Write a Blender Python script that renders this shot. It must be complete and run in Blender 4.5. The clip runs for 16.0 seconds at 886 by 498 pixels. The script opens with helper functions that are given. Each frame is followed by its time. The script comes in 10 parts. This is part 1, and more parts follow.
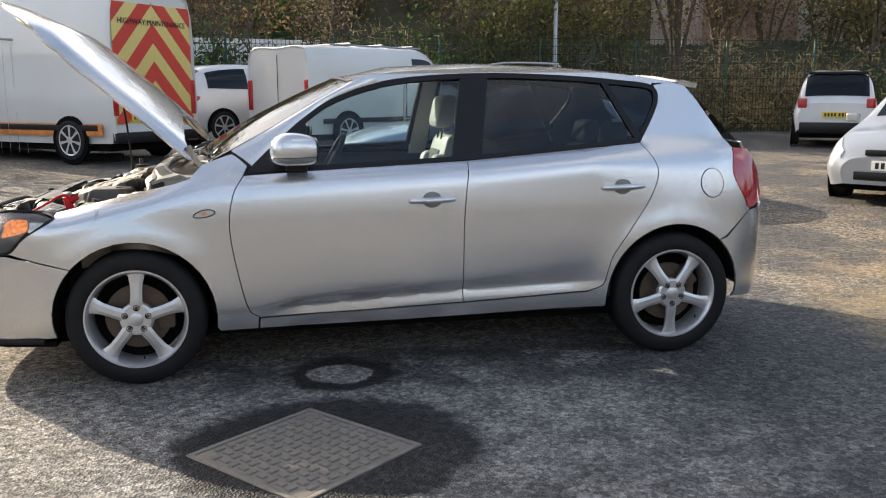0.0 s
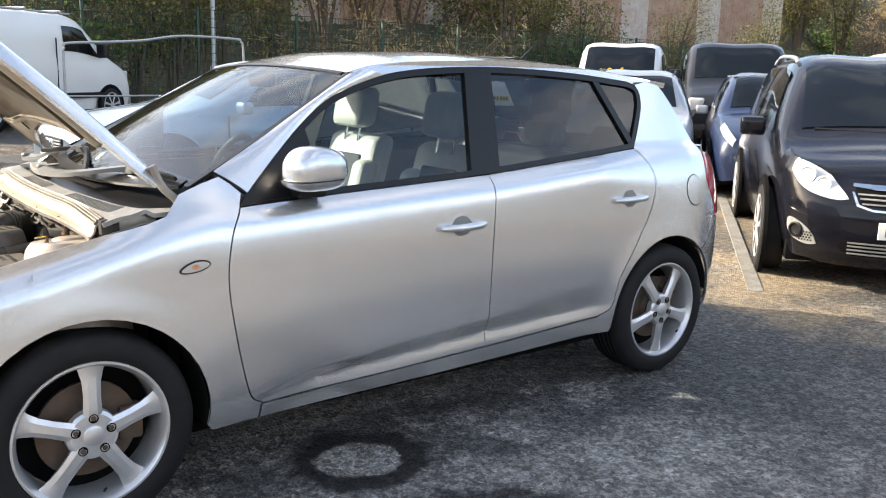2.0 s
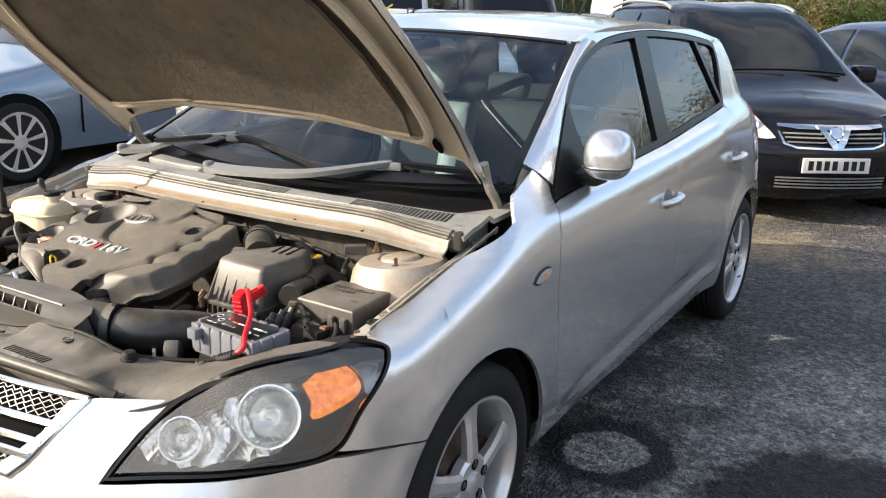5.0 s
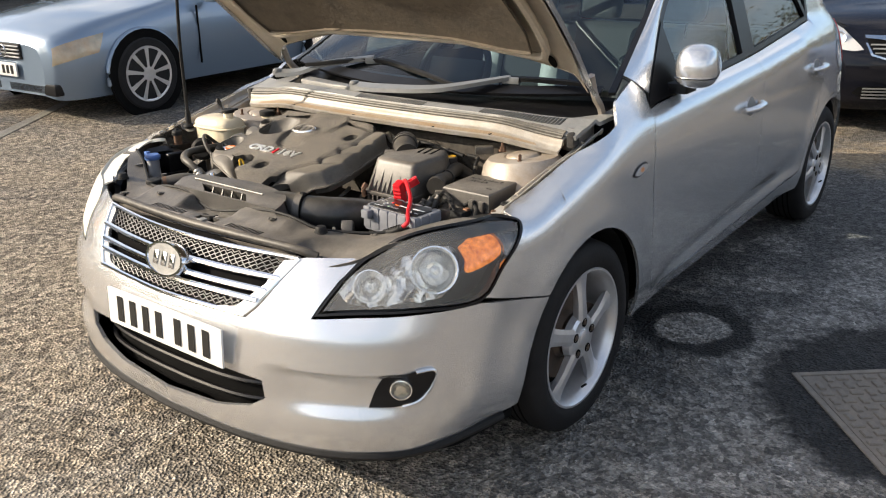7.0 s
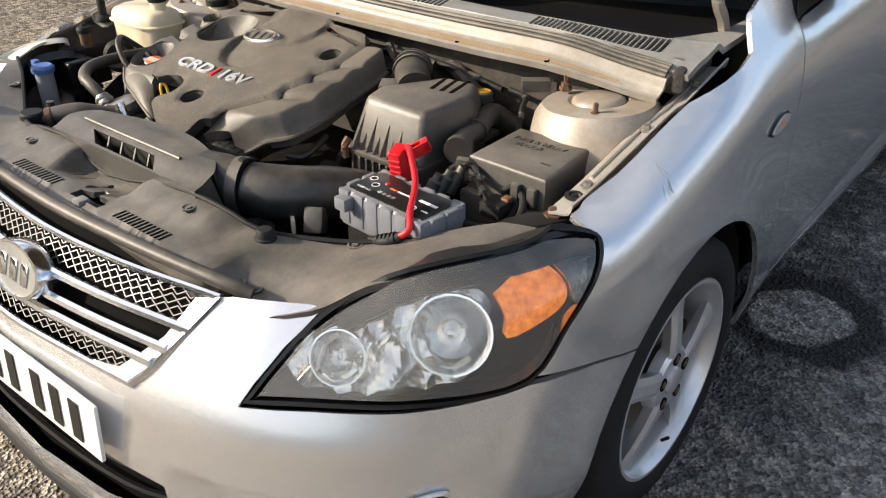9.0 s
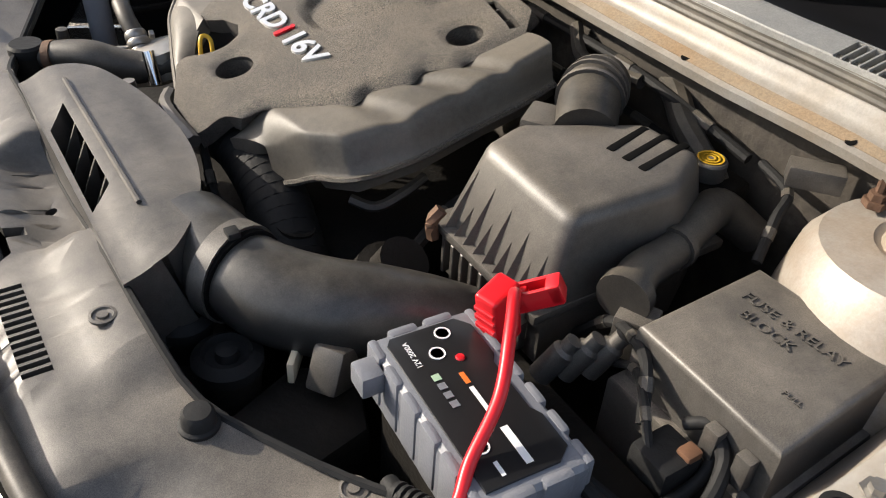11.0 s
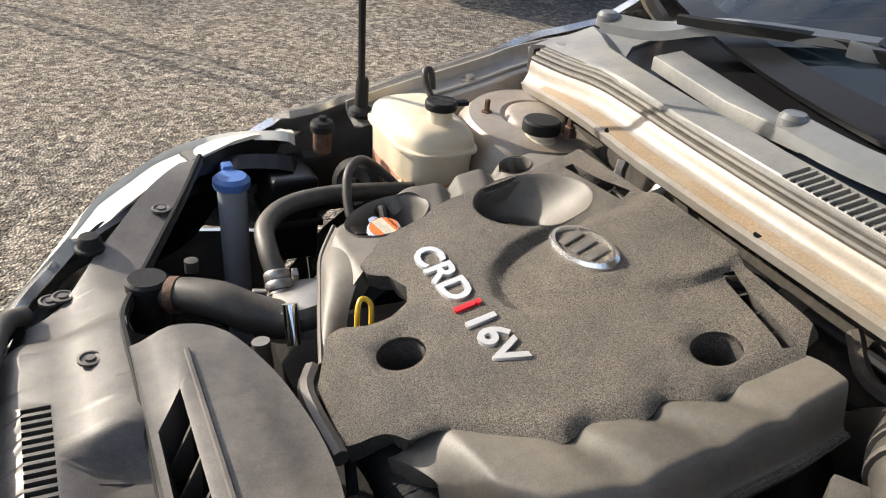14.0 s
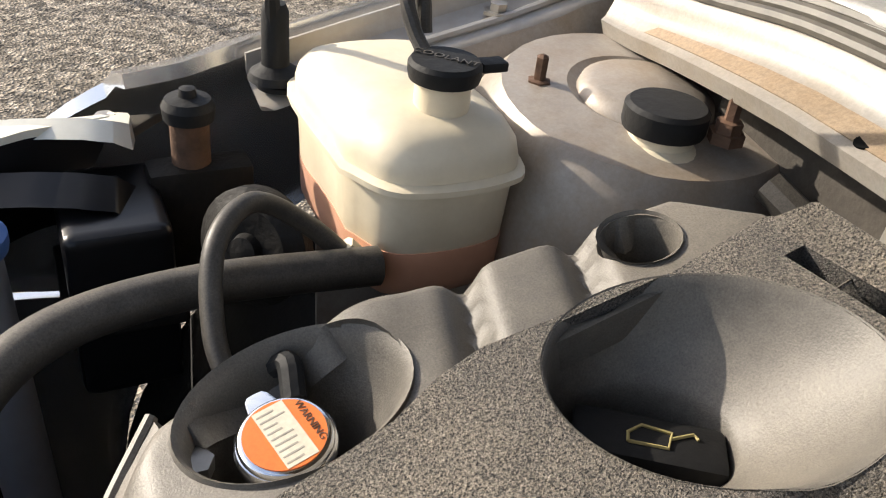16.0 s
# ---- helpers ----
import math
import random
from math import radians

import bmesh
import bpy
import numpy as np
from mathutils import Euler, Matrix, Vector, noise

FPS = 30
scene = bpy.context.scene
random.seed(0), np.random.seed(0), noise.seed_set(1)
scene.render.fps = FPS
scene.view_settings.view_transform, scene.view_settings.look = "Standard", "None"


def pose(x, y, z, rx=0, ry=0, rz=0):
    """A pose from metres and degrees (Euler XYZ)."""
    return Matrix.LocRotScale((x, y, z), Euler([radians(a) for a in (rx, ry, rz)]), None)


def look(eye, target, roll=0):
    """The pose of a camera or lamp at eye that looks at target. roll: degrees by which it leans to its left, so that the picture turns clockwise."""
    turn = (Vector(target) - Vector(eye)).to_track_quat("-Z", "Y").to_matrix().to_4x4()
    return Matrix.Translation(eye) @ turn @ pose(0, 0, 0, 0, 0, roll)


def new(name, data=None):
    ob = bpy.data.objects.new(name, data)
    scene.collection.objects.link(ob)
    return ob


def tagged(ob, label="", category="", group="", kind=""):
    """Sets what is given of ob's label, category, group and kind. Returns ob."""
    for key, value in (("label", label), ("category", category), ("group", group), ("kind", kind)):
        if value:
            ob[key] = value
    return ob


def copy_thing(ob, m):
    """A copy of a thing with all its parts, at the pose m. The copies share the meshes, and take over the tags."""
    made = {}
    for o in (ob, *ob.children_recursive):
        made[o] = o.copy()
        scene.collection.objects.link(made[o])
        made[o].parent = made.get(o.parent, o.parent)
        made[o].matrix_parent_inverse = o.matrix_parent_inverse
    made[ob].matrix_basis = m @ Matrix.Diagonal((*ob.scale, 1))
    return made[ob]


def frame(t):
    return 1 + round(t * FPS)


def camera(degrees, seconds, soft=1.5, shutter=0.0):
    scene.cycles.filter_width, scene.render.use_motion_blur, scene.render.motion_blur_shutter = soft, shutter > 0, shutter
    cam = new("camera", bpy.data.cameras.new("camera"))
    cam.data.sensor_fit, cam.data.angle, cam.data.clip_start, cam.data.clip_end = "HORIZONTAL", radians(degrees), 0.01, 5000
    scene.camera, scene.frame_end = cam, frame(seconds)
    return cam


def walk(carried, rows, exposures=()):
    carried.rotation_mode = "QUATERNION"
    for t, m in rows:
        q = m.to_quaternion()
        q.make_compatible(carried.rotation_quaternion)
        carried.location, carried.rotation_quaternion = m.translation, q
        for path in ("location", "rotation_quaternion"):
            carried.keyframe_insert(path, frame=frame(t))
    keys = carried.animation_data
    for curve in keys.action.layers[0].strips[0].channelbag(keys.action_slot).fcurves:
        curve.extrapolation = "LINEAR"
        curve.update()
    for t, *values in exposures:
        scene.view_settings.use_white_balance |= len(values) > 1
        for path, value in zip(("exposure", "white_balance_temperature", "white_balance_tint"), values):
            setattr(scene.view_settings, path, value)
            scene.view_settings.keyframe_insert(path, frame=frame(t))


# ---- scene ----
cam = camera(54.5, 16.0, 1.1)
PATH = [
    (0, (0.65, -4.024, 1.341), (1.027, -2.092, 0.984), -0.1),
    (0.5, (0.191, -3.742, 1.353), (0.785, -1.875, 0.952), -0.2),
    (1, (-0.144, -3.386, 1.364), (0.649, -1.601, 0.932), 0.2),
    (1.5, (-0.408, -2.988, 1.383), (0.578, -1.301, 0.957), 0.4),
    (2, (-0.655, -2.521, 1.412), (0.542, -0.97, 1.01), 1.6),
    (2.5, (-0.804, -2.051, 1.392), (0.505, -0.593, 0.991), 1.9),
    (3, (-0.955, -1.615, 1.392), (0.462, -0.273, 0.953), 2.1),
    (3.5, (-1.076, -1.245, 1.421), (0.467, -0.079, 0.91), 2.0),
    (4, (-1.183, -0.978, 1.423), (0.414, 0.102, 0.892), 1.1),
    (4.5, (-1.441, -0.88, 1.448), (0.189, 0.16, 0.936), 1.2),
    (5, (-1.733, -0.952, 1.488), (-0.096, 0.067, 0.957), 1.6),
    (5.2, (-1.846, -1.0, 1.501), (-0.226, 0.027, 0.939), 1.7),
    (7.3, (-2.233, -1.138, 1.539), (-0.763, 0.015, 0.826), -0.6),
    (7.5, (-2.177, -1.088, 1.526), (-0.719, 0.069, 0.795), -0.4),
    (8, (-1.971, -0.866, 1.48), (-0.523, 0.264, 0.689), -0.2),
    (8.2, (-1.877, -0.793, 1.473), (-0.425, 0.314, 0.657), 0.3),
    (10.3, (-0.843, -0.100, 1.427), (0.224, 1.045, 0.183), 1.0),
    (10.5, (-0.806, -0.054, 1.358), (0.239, 1.134, 0.134), 4.2),
    (11, (-0.748, -0.004, 1.353), (0.156, 1.289, 0.124), 4.1),
    (11.5, (-0.745, 0.028, 1.366), (0.109, 1.409, 0.198), 4.5),
    (12, (-0.765, 0.051, 1.381), (0.061, 1.514, 0.297), 5.1),
    (12.5, (-0.785, 0.068, 1.395), (0.012, 1.604, 0.391), 4.4),
    (13, (-0.794, 0.106, 1.393), (0.005, 1.664, 0.428), 3.5),
    (13.5, (-0.778, 0.203, 1.372), (0.039, 1.749, 0.401), 4.1),
    (14, (-0.690, 0.371, 1.345), (0.108, 1.928, 0.376), 5.6),
    (14.5, (-0.618, 0.555, 1.310), (0.163, 2.108, 0.322), 6.6),
    (15, (-0.531, 0.755, 1.235), (0.242, 2.270, 0.183), 6.1),
    (15.5, (-0.451, 0.889, 1.167), (0.334, 2.373, 0.081), 6.3),
    (16, (-0.393, 1.006, 1.115), (0.412, 2.478, 0.026), 6.9),
]
walk(cam, [(t, look(eye, target, roll)) for t, eye, target, roll in PATH], [(0, 1.12, 6950, 10), (0.6, 1.2, 6950, 10), (1.2, 1.5, 6950, 10), (2.5, 1.75, 6900, 10), (3.5, 1.6, 6850, 10), (5, 1.27, 6900, 10), (7.5, 0.92, 6950, 10), (10.5, 0.92, 6650, 10), (12.2, 0.95, 6350, 10), (14, 0.97, 6500, 10), (16, 1.0, 6500, 10)])

# ---- daylight ----
SUN_EL, SUN_TO = 25.0, Vector((0.64, -0.77, 0.0))
world = bpy.data.worlds.new("sky")
scene.world = world
world.use_nodes = True
wn, wl = world.node_tree.nodes, world.node_tree.links
sky = wn.new("ShaderNodeTexSky")
sky.sky_type = "NISHITA"
sky.sun_disc = False
sky.sun_elevation = radians(SUN_EL)
sky.sun_rotation = math.atan2(-SUN_TO.x, -SUN_TO.y)
sky.air_density, sky.dust_density, sky.ozone_density = 0.9, 2.2, 0.9
tc = wn.new("ShaderNodeTexCoord")
cloud = wn.new("ShaderNodeTexNoise")
cloud.inputs["Scale"].default_value, cloud.inputs["Detail"].default_value, cloud.inputs["Roughness"].default_value = 2.6, 8.0, 0.6
cmap = wn.new("ShaderNodeMapping")
cmap.inputs["Scale"].default_value = (1, 1, 2.6)
wl.new(tc.outputs["Generated"], cmap.inputs[0])
wl.new(cmap.outputs[0], cloud.inputs["Vector"])
cr = wn.new("ShaderNodeValToRGB")
cr.color_ramp.elements[0].position, cr.color_ramp.elements[0].color = 0.47, (0, 0, 0, 1)
cr.color_ramp.elements[1].position, cr.color_ramp.elements[1].color = 0.68, (0.85, 0.85, 0.85, 1)
wl.new(cloud.outputs["Fac"], cr.inputs[0])
cmix = wn.new("ShaderNodeMix")
cmix.data_type = "RGBA"
cmix.inputs["B"].default_value = (7.0, 6.7, 6.4, 1)
csep = wn.new("ShaderNodeSeparateXYZ")
wl.new(tc.outputs["Generated"], csep.inputs[0])
chigh = wn.new("ShaderNodeMapRange")
for key, v in (("From Min", 0.15), ("From Max", 0.8), ("To Min", 1.0), ("To Max", 0.55)):
    chigh.inputs[key].default_value = v
wl.new(csep.outputs["Z"], chigh.inputs["Value"])
cmul = wn.new("ShaderNodeMath")
cmul.operation = "MULTIPLY"
wl.new(cr.outputs[0], cmul.inputs[0])
wl.new(chigh.outputs[0], cmul.inputs[1])
wl.new(cmul.outputs[0], cmix.inputs["Factor"])
wl.new(sky.outputs[0], cmix.inputs["A"])
wl.new(cmix.outputs["Result"], wn["Background"].inputs[0])
wn["Background"].inputs[1].default_value = 0.15
sun = new("sun", bpy.data.lights.new("sun", "SUN"))
sun.data.energy, sun.data.angle, sun.data.color = 3.9, radians(0.5), (1.0, 0.91, 0.78)
sun_dir = Vector((SUN_TO.x, SUN_TO.y, -math.tan(radians(SUN_EL)))).normalized()
sun.matrix_world = look((-20, 25, 20), Vector((-20, 25, 20)) + sun_dir)


# ---- materials ----
def mat(name, base, rough=0.5, metal=0.0, var=0.12, scale=20.0, bump=0.0, bscale=150.0, dust=None, dust_amt=0.0, dscale=6.0, coat=0.0, emit=None, power=0.0, rvar=0.1, spec=0.5, speck=0.0, sscale=700.0, dust_shade=0.0):
    m = bpy.data.materials.new(name)
    m.use_nodes = True
    n, l = m.node_tree.nodes, m.node_tree.links
    p = n["Principled BSDF"]
    t = n.new("ShaderNodeTexCoord")
    n1 = n.new("ShaderNodeTexNoise")
    n1.inputs["Scale"].default_value, n1.inputs["Detail"].default_value, n1.inputs["Roughness"].default_value = scale, 6.0, 0.65
    l.new(t.outputs["Object"], n1.inputs["Vector"])
    r = n.new("ShaderNodeValToRGB")
    lo, hi = [c * (1 - var) for c in base], [min(c * (1 + var), 1) for c in base]
    r.color_ramp.elements[0].position, r.color_ramp.elements[0].color = 0.3, (*lo, 1)
    r.color_ramp.elements[1].position, r.color_ramp.elements[1].color = 0.7, (*hi, 1)
    l.new(n1.outputs["Fac"], r.inputs[0])
    out = r.outputs[0]
    if dust:
        n2 = n.new("ShaderNodeTexNoise")
        n2.inputs["Scale"].default_value, n2.inputs["Detail"].default_value, n2.inputs["Roughness"].default_value = dscale, 9.0, 0.7
        l.new(t.outputs["Object"], n2.inputs["Vector"])
        r2 = n.new("ShaderNodeMapRange")
        r2.inputs["From Min"].default_value, r2.inputs["From Max"].default_value = 0.3, 0.72
        r2.inputs["To Min"].default_value, r2.inputs["To Max"].default_value = max(0, dust_amt - 0.3), min(1, dust_amt + 0.3)
        l.new(n2.outputs["Fac"], r2.inputs["Value"])
        mx = n.new("ShaderNodeMix")
        mx.data_type = "RGBA"
        mx.inputs["B"].default_value = (*dust, 1)
        amount = r2.outputs[0]
        if dust_shade:
            # dust lies on what faces up; sides kept darker, their shade put into the colour
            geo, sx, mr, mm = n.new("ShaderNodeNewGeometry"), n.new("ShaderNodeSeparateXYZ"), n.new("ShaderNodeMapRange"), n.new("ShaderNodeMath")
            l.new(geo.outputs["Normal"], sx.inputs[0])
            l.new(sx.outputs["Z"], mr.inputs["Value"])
            for key, v in (("From Min", 0.0), ("From Max", 0.85), ("To Min", 1 - dust_shade), ("To Max", 1.0)):
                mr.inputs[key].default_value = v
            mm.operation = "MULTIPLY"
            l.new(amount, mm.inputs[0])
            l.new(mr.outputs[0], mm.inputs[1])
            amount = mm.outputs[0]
        l.new(amount, mx.inputs["Factor"])
        l.new(out, mx.inputs["A"])
        out = mx.outputs["Result"]
    if speck:
        n3 = n.new("ShaderNodeTexNoise")
        n3.inputs["Scale"].default_value, n3.inputs["Detail"].default_value, n3.inputs["Roughness"].default_value = sscale, 3.0, 0.8
        l.new(t.outputs["Object"], n3.inputs["Vector"])
        r3 = n.new("ShaderNodeMapRange")
        for key, v in (("From Min", 0.33), ("From Max", 0.67), ("To Min", 1 - speck), ("To Max", 1 + speck)):
            r3.inputs[key].default_value = v
        l.new(n3.outputs["Fac"], r3.inputs["Value"])
        m3 = n.new("ShaderNodeVectorMath")
        m3.operation = "SCALE"
        l.new(out, m3.inputs[0])
        l.new(r3.outputs[0], m3.inputs["Scale"])
        out = m3.outputs[0]
    l.new(out, p.inputs["Base Color"])
    rr = n.new("ShaderNodeMapRange")
    rr.inputs["To Min"].default_value, rr.inputs["To Max"].default_value = max(0.02, rough * (1 - rvar)), min(1, rough * (1 + rvar))
    l.new(n1.outputs["Fac"], rr.inputs["Value"])
    l.new(rr.outputs[0], p.inputs["Roughness"])
    p.inputs["Metallic"].default_value = metal
    p.inputs["Specular IOR Level"].default_value = spec
    if coat:
        p.inputs["Coat Weight"].default_value, p.inputs["Coat Roughness"].default_value = coat, 0.03
    if bump:
        nb = n.new("ShaderNodeTexNoise")
        nb.inputs["Scale"].default_value, nb.inputs["Detail"].default_value = bscale, 4.0
        l.new(t.outputs["Object"], nb.inputs["Vector"])
        b = n.new("ShaderNodeBump")
        b.inputs["Strength"].default_value, b.inputs["Distance"].default_value = bump, 0.004
        l.new(nb.outputs["Fac"], b.inputs["Height"])
        l.new(b.outputs[0], p.inputs["Normal"])
    if emit:
        p.inputs["Emission Color"].default_value, p.inputs["Emission Strength"].default_value = (*emit, 1), power
    return m


def glass(name, tint, gloss_rough=0.02, haze=0.0):
    m = bpy.data.materials.new(name)
    m.use_nodes = True
    n, l = m.node_tree.nodes, m.node_tree.links
    n.remove(n["Principled BSDF"])
    tr, gl, mx, fr = n.new("ShaderNodeBsdfTransparent"), n.new("ShaderNodeBsdfGlossy"), n.new("ShaderNodeMixShader"), n.new("ShaderNodeFresnel")
    tr.inputs[0].default_value = (*tint, 1)
    gl.inputs["Roughness"].default_value = gloss_rough
    fr.inputs["IOR"].default_value = 1.6
    l.new(fr.outputs[0], mx.inputs[0])
    through_light = tr.outputs[0]
    if haze:
        # weathered plastic scatters a little light
        df, hz = n.new("ShaderNodeBsdfDiffuse"), n.new("ShaderNodeMixShader")
        df.inputs[0].default_value = (0.80, 0.77, 0.70, 1)
        hz.inputs[0].default_value = haze
        l.new(tr.outputs[0], hz.inputs[1])
        l.new(df.outputs[0], hz.inputs[2])
        through_light = hz.outputs[0]
    l.new(through_light, mx.inputs[1])
    l.new(gl.outputs[0], mx.inputs[2])
    l.new(mx.outputs[0], n["Material Output"].inputs[0])
    return m


SILVER = mat("silver paint", (0.72, 0.722, 0.725), 0.27, 0.80, 0.005, 900, coat=1.0, rvar=0.0)
LEDGE = mat("dulled silver paint", (0.40, 0.40, 0.395), 0.42, 0.3, 0.12, 60, dust=(0.30, 0.235, 0.155), dust_amt=0.4, dscale=10)
BLACK_TRIM = mat("black trim", (0.008, 0.008, 0.009), 0.32, 0, 0.2, 60, spec=0.3)
SEAL = mat("black rubber", (0.014, 0.014, 0.014), 0.65, 0, 0.2, 40, bump=0.2, spec=0.25)
# near-black for joints, and for sheets that paint shade into hollows
GAP = mat("dark joint and hollow shade", (0.006, 0.006, 0.006), 0.9, 0, 0.3, 10, spec=0.05)
TYRE = mat("tyre rubber", (0.011, 0.011, 0.012), 0.7, 0, 0.25, 30, bump=0.3, dust=(0.03, 0.028, 0.026), dust_amt=0.25, spec=0.2)
ALLOY = mat("alloy", (0.72, 0.73, 0.75), 0.32, 0.7, 0.05, 60, dust=(0.5, 0.45, 0.4), dust_amt=0.12, dscale=9)
DARK_ALLOY = mat("dark brake steel", (0.10, 0.085, 0.07), 0.6, 0.5, 0.3, 20, dust=(0.2, 0.1, 0.05), dust_amt=0.3)
CHROME = mat("chrome", (0.78, 0.79, 0.8), 0.12, 1.0, 0.04, 30)
PLASTIC = mat("dusty black plastic", (0.035, 0.033, 0.031), 0.45, 0, 0.3, 90, bump=0.10, bscale=900, dust=(0.25, 0.222, 0.185), dust_amt=0.41, dscale=9, spec=0.55, speck=0.4, sscale=900, dust_shade=0.8)
COVER = mat("grained cover plastic", (0.045, 0.042, 0.039), 0.5, 0, 0.4, 120, bump=0.8, bscale=1100, dust=(0.25, 0.212, 0.162), dust_amt=0.46, dscale=7, spec=0.45, speck=1.4, sscale=780, dust_shade=0.65)
COVER_SMOOTH = mat("dusty smooth cover plastic", (0.05, 0.047, 0.043), 0.5, 0, 0.3, 120, bump=0.12, bscale=900, dust=(0.25, 0.22, 0.175), dust_amt=0.44, dscale=7, spec=0.45, speck=0.25, sscale=900, dust_shade=0.6)
# black bay parts; also the depths, with their shade in the colour
BAY_BLACK_SHADE = mat("engine bay black and painted shade", (0.008, 0.008, 0.008), 0.6, 0, 0.4, 30, bump=0.3, dust=(0.05, 0.042, 0.032), dust_amt=0.1, spec=0.15)
DUCT = mat("smooth black duct plastic", (0.018, 0.018, 0.018), 0.34, 0, 0.2, 60, dust=(0.20, 0.18, 0.15), dust_amt=0.28, dscale=10, spec=0.5, speck=0.25, dust_shade=0.85)
HOSE = mat("rubber hose", (0.022, 0.021, 0.020), 0.5, 0, 0.2, 50, dust=(0.19, 0.165, 0.13), dust_amt=0.36, dscale=14, spec=0.4, speck=0.3, dust_shade=0.75)
DIRTY_SILVER = mat("dirty inner paint", (0.40, 0.388, 0.365), 0.45, 0.2, 0.15, 40, dust=(0.25, 0.175, 0.105), dust_amt=0.55, dscale=11, bump=0.1, bscale=60, speck=0.08, sscale=300)
BONNET_INNER = mat("dusty bonnet frame", (0.50, 0.47, 0.41), 0.5, 0.1, 0.1, 30, dust=(0.42, 0.33, 0.22), dust_amt=0.45, dscale=5, speck=0.1, sscale=300)
AMBER_DULL = mat("pale amber bulb", (0.62, 0.30, 0.16), 0.25, 0, 0.2, 60)
ARM_GREY = mat("satin grey wiper arm", (0.165, 0.178, 0.19), 0.33, 0.15, 0.1, 40, dust=(0.24, 0.22, 0.18), dust_amt=0.12)
SCUTTLE_TAN = mat("dusty scuttle paint", (0.30, 0.297, 0.285), 0.5, 0.1, 0.2, 30, dust=(0.25, 0.195, 0.13), dust_amt=0.45, dscale=8, bump=0.1, bscale=60, speck=0.1, sscale=300)
COWL_GREY = mat("grey cowl plastic", (0.15, 0.155, 0.155), 0.42, 0, 0.15, 60, dust=(0.36, 0.345, 0.31), dust_amt=0.36, dscale=9, speck=0.15, sscale=400)
WHITE_PLATE = mat("white plate", (0.78, 0.78, 0.76), 0.35, 0, 0.03, 20, dust=(0.4, 0.35, 0.28), dust_amt=0.08)
YELLOW_PLATE = mat("yellow plate", (0.75, 0.52, 0.05), 0.35, 0, 0.03, 20)
INK = mat("black lettering", (0.01, 0.01, 0.01), 0.4, 0, 0.1, 20)
CLEAR = glass("clear glass", (0.77, 0.86, 0.86))
TINTED = glass("privacy glass", (0.16, 0.18, 0.19))
SCREEN = glass("windscreen glass", (0.42, 0.55, 0.60))
LAMP_CLEAR = glass("lamp lens", (0.95, 0.93, 0.88), 0.02, 0.10)
# pale opaque lens for the far lamp: sun glare put into its colour
LAMP_GLARE = mat("hazed lamp lens, sun glare painted in", (0.72, 0.70, 0.62), 0.3, 0, 0.1, 30, dust=(0.5, 0.46, 0.36), dust_amt=0.2, spec=0.4)
# emission and bright patches stand in for sun caught in the lens
AMBER = mat("amber lens", (0.85, 0.30, 0.06), 0.12, 0, 0.9, 55, bump=1.0, bscale=75, coat=1, emit=(1.0, 0.24, 0.01), power=0.34)
GRILLE = mat("grille chrome", (0.11, 0.11, 0.112), 0.45, 0.5, 0.1, 60)
LAMP_GREY = mat("frosted lens", (0.62, 0.60, 0.57), 0.15, 0.3, 0.15, 200, coat=1)
RED_LENS = mat("red lens", (0.45, 0.012, 0.015), 0.12, 0, 0.1, 60, coat=1)
SEAL_DUSTY = mat("dusty ribbed seal", (0.04, 0.039, 0.037), 0.55, 0, 0.2, 60, dust=(0.26, 0.23, 0.18), dust_amt=0.22, dscale=12)
REFLECTOR = mat("lamp reflector", (0.95, 0.94, 0.92), 0.20, 0.9, 0.03, 60)
LEATHER = mat("pale leather", (0.44, 0.44, 0.42), 0.45, 0, 0.08, 20, bump=0.2, bscale=200)
DARK_LEATHER = mat("dark seat cloth", (0.035, 0.036, 0.04), 0.8, 0, 0.2, 40)
DASH = mat("dashboard plastic", (0.022, 0.024, 0.028), 0.6, 0, 0.15, 60)
HEADLINER = mat("pale headlining", (0.5, 0.49, 0.46), 0.9, 0, 0.05, 30)
CREAM = mat("yellowed tank plastic", (0.74, 0.66, 0.50), 0.45, 0, 0.06, 12, dust=(0.45, 0.36, 0.22), dust_amt=0.18, dscale=14)


# ---- mesh helpers ----
from mathutils import geometry


def finish(ob, angle=32):
    me = ob.data
    me.polygons.foreach_set("use_smooth", [True] * len(me.polygons))
    me.set_sharp_from_angle(angle=radians(angle))
    return ob


def part(name, bm, material, parent=None, label="", angle=32):
    me = bpy.data.meshes.new(name)
    bmesh.ops.recalc_face_normals(bm, faces=bm.faces)
    bm.to_mesh(me)
    bm.free()
    me.materials.append(material)
    ob = finish(new(name, me), angle)
    if parent:
        ob.parent = parent
    if label:
        tagged(ob, label)
    return ob


def thing(name, label, category, group="", kind="", at=(0, 0, 0)):
    ob = new(name)
    ob.location = at
    ob.empty_display_size = 0.1
    return tagged(ob, label, category, group, kind)


def box(x0, y0, z0, x1, y1, z1, bevel=0.0, seg=2, bm=None):
    """A bevelled box."""
    b = bmesh.new()
    bmesh.ops.create_cube(b, size=1)
    for v in b.verts:
        v.co = Vector(((x0 + x1) / 2 + v.co.x * (x1 - x0), (y0 + y1) / 2 + v.co.y * (y1 - y0), (z0 + z1) / 2 + v.co.z * (z1 - z0)))
    if bevel:
        bmesh.ops.bevel(b, geom=b.edges[:], offset=bevel, segments=seg, affect="EDGES", profile=0.6)
    return join(bm, b)


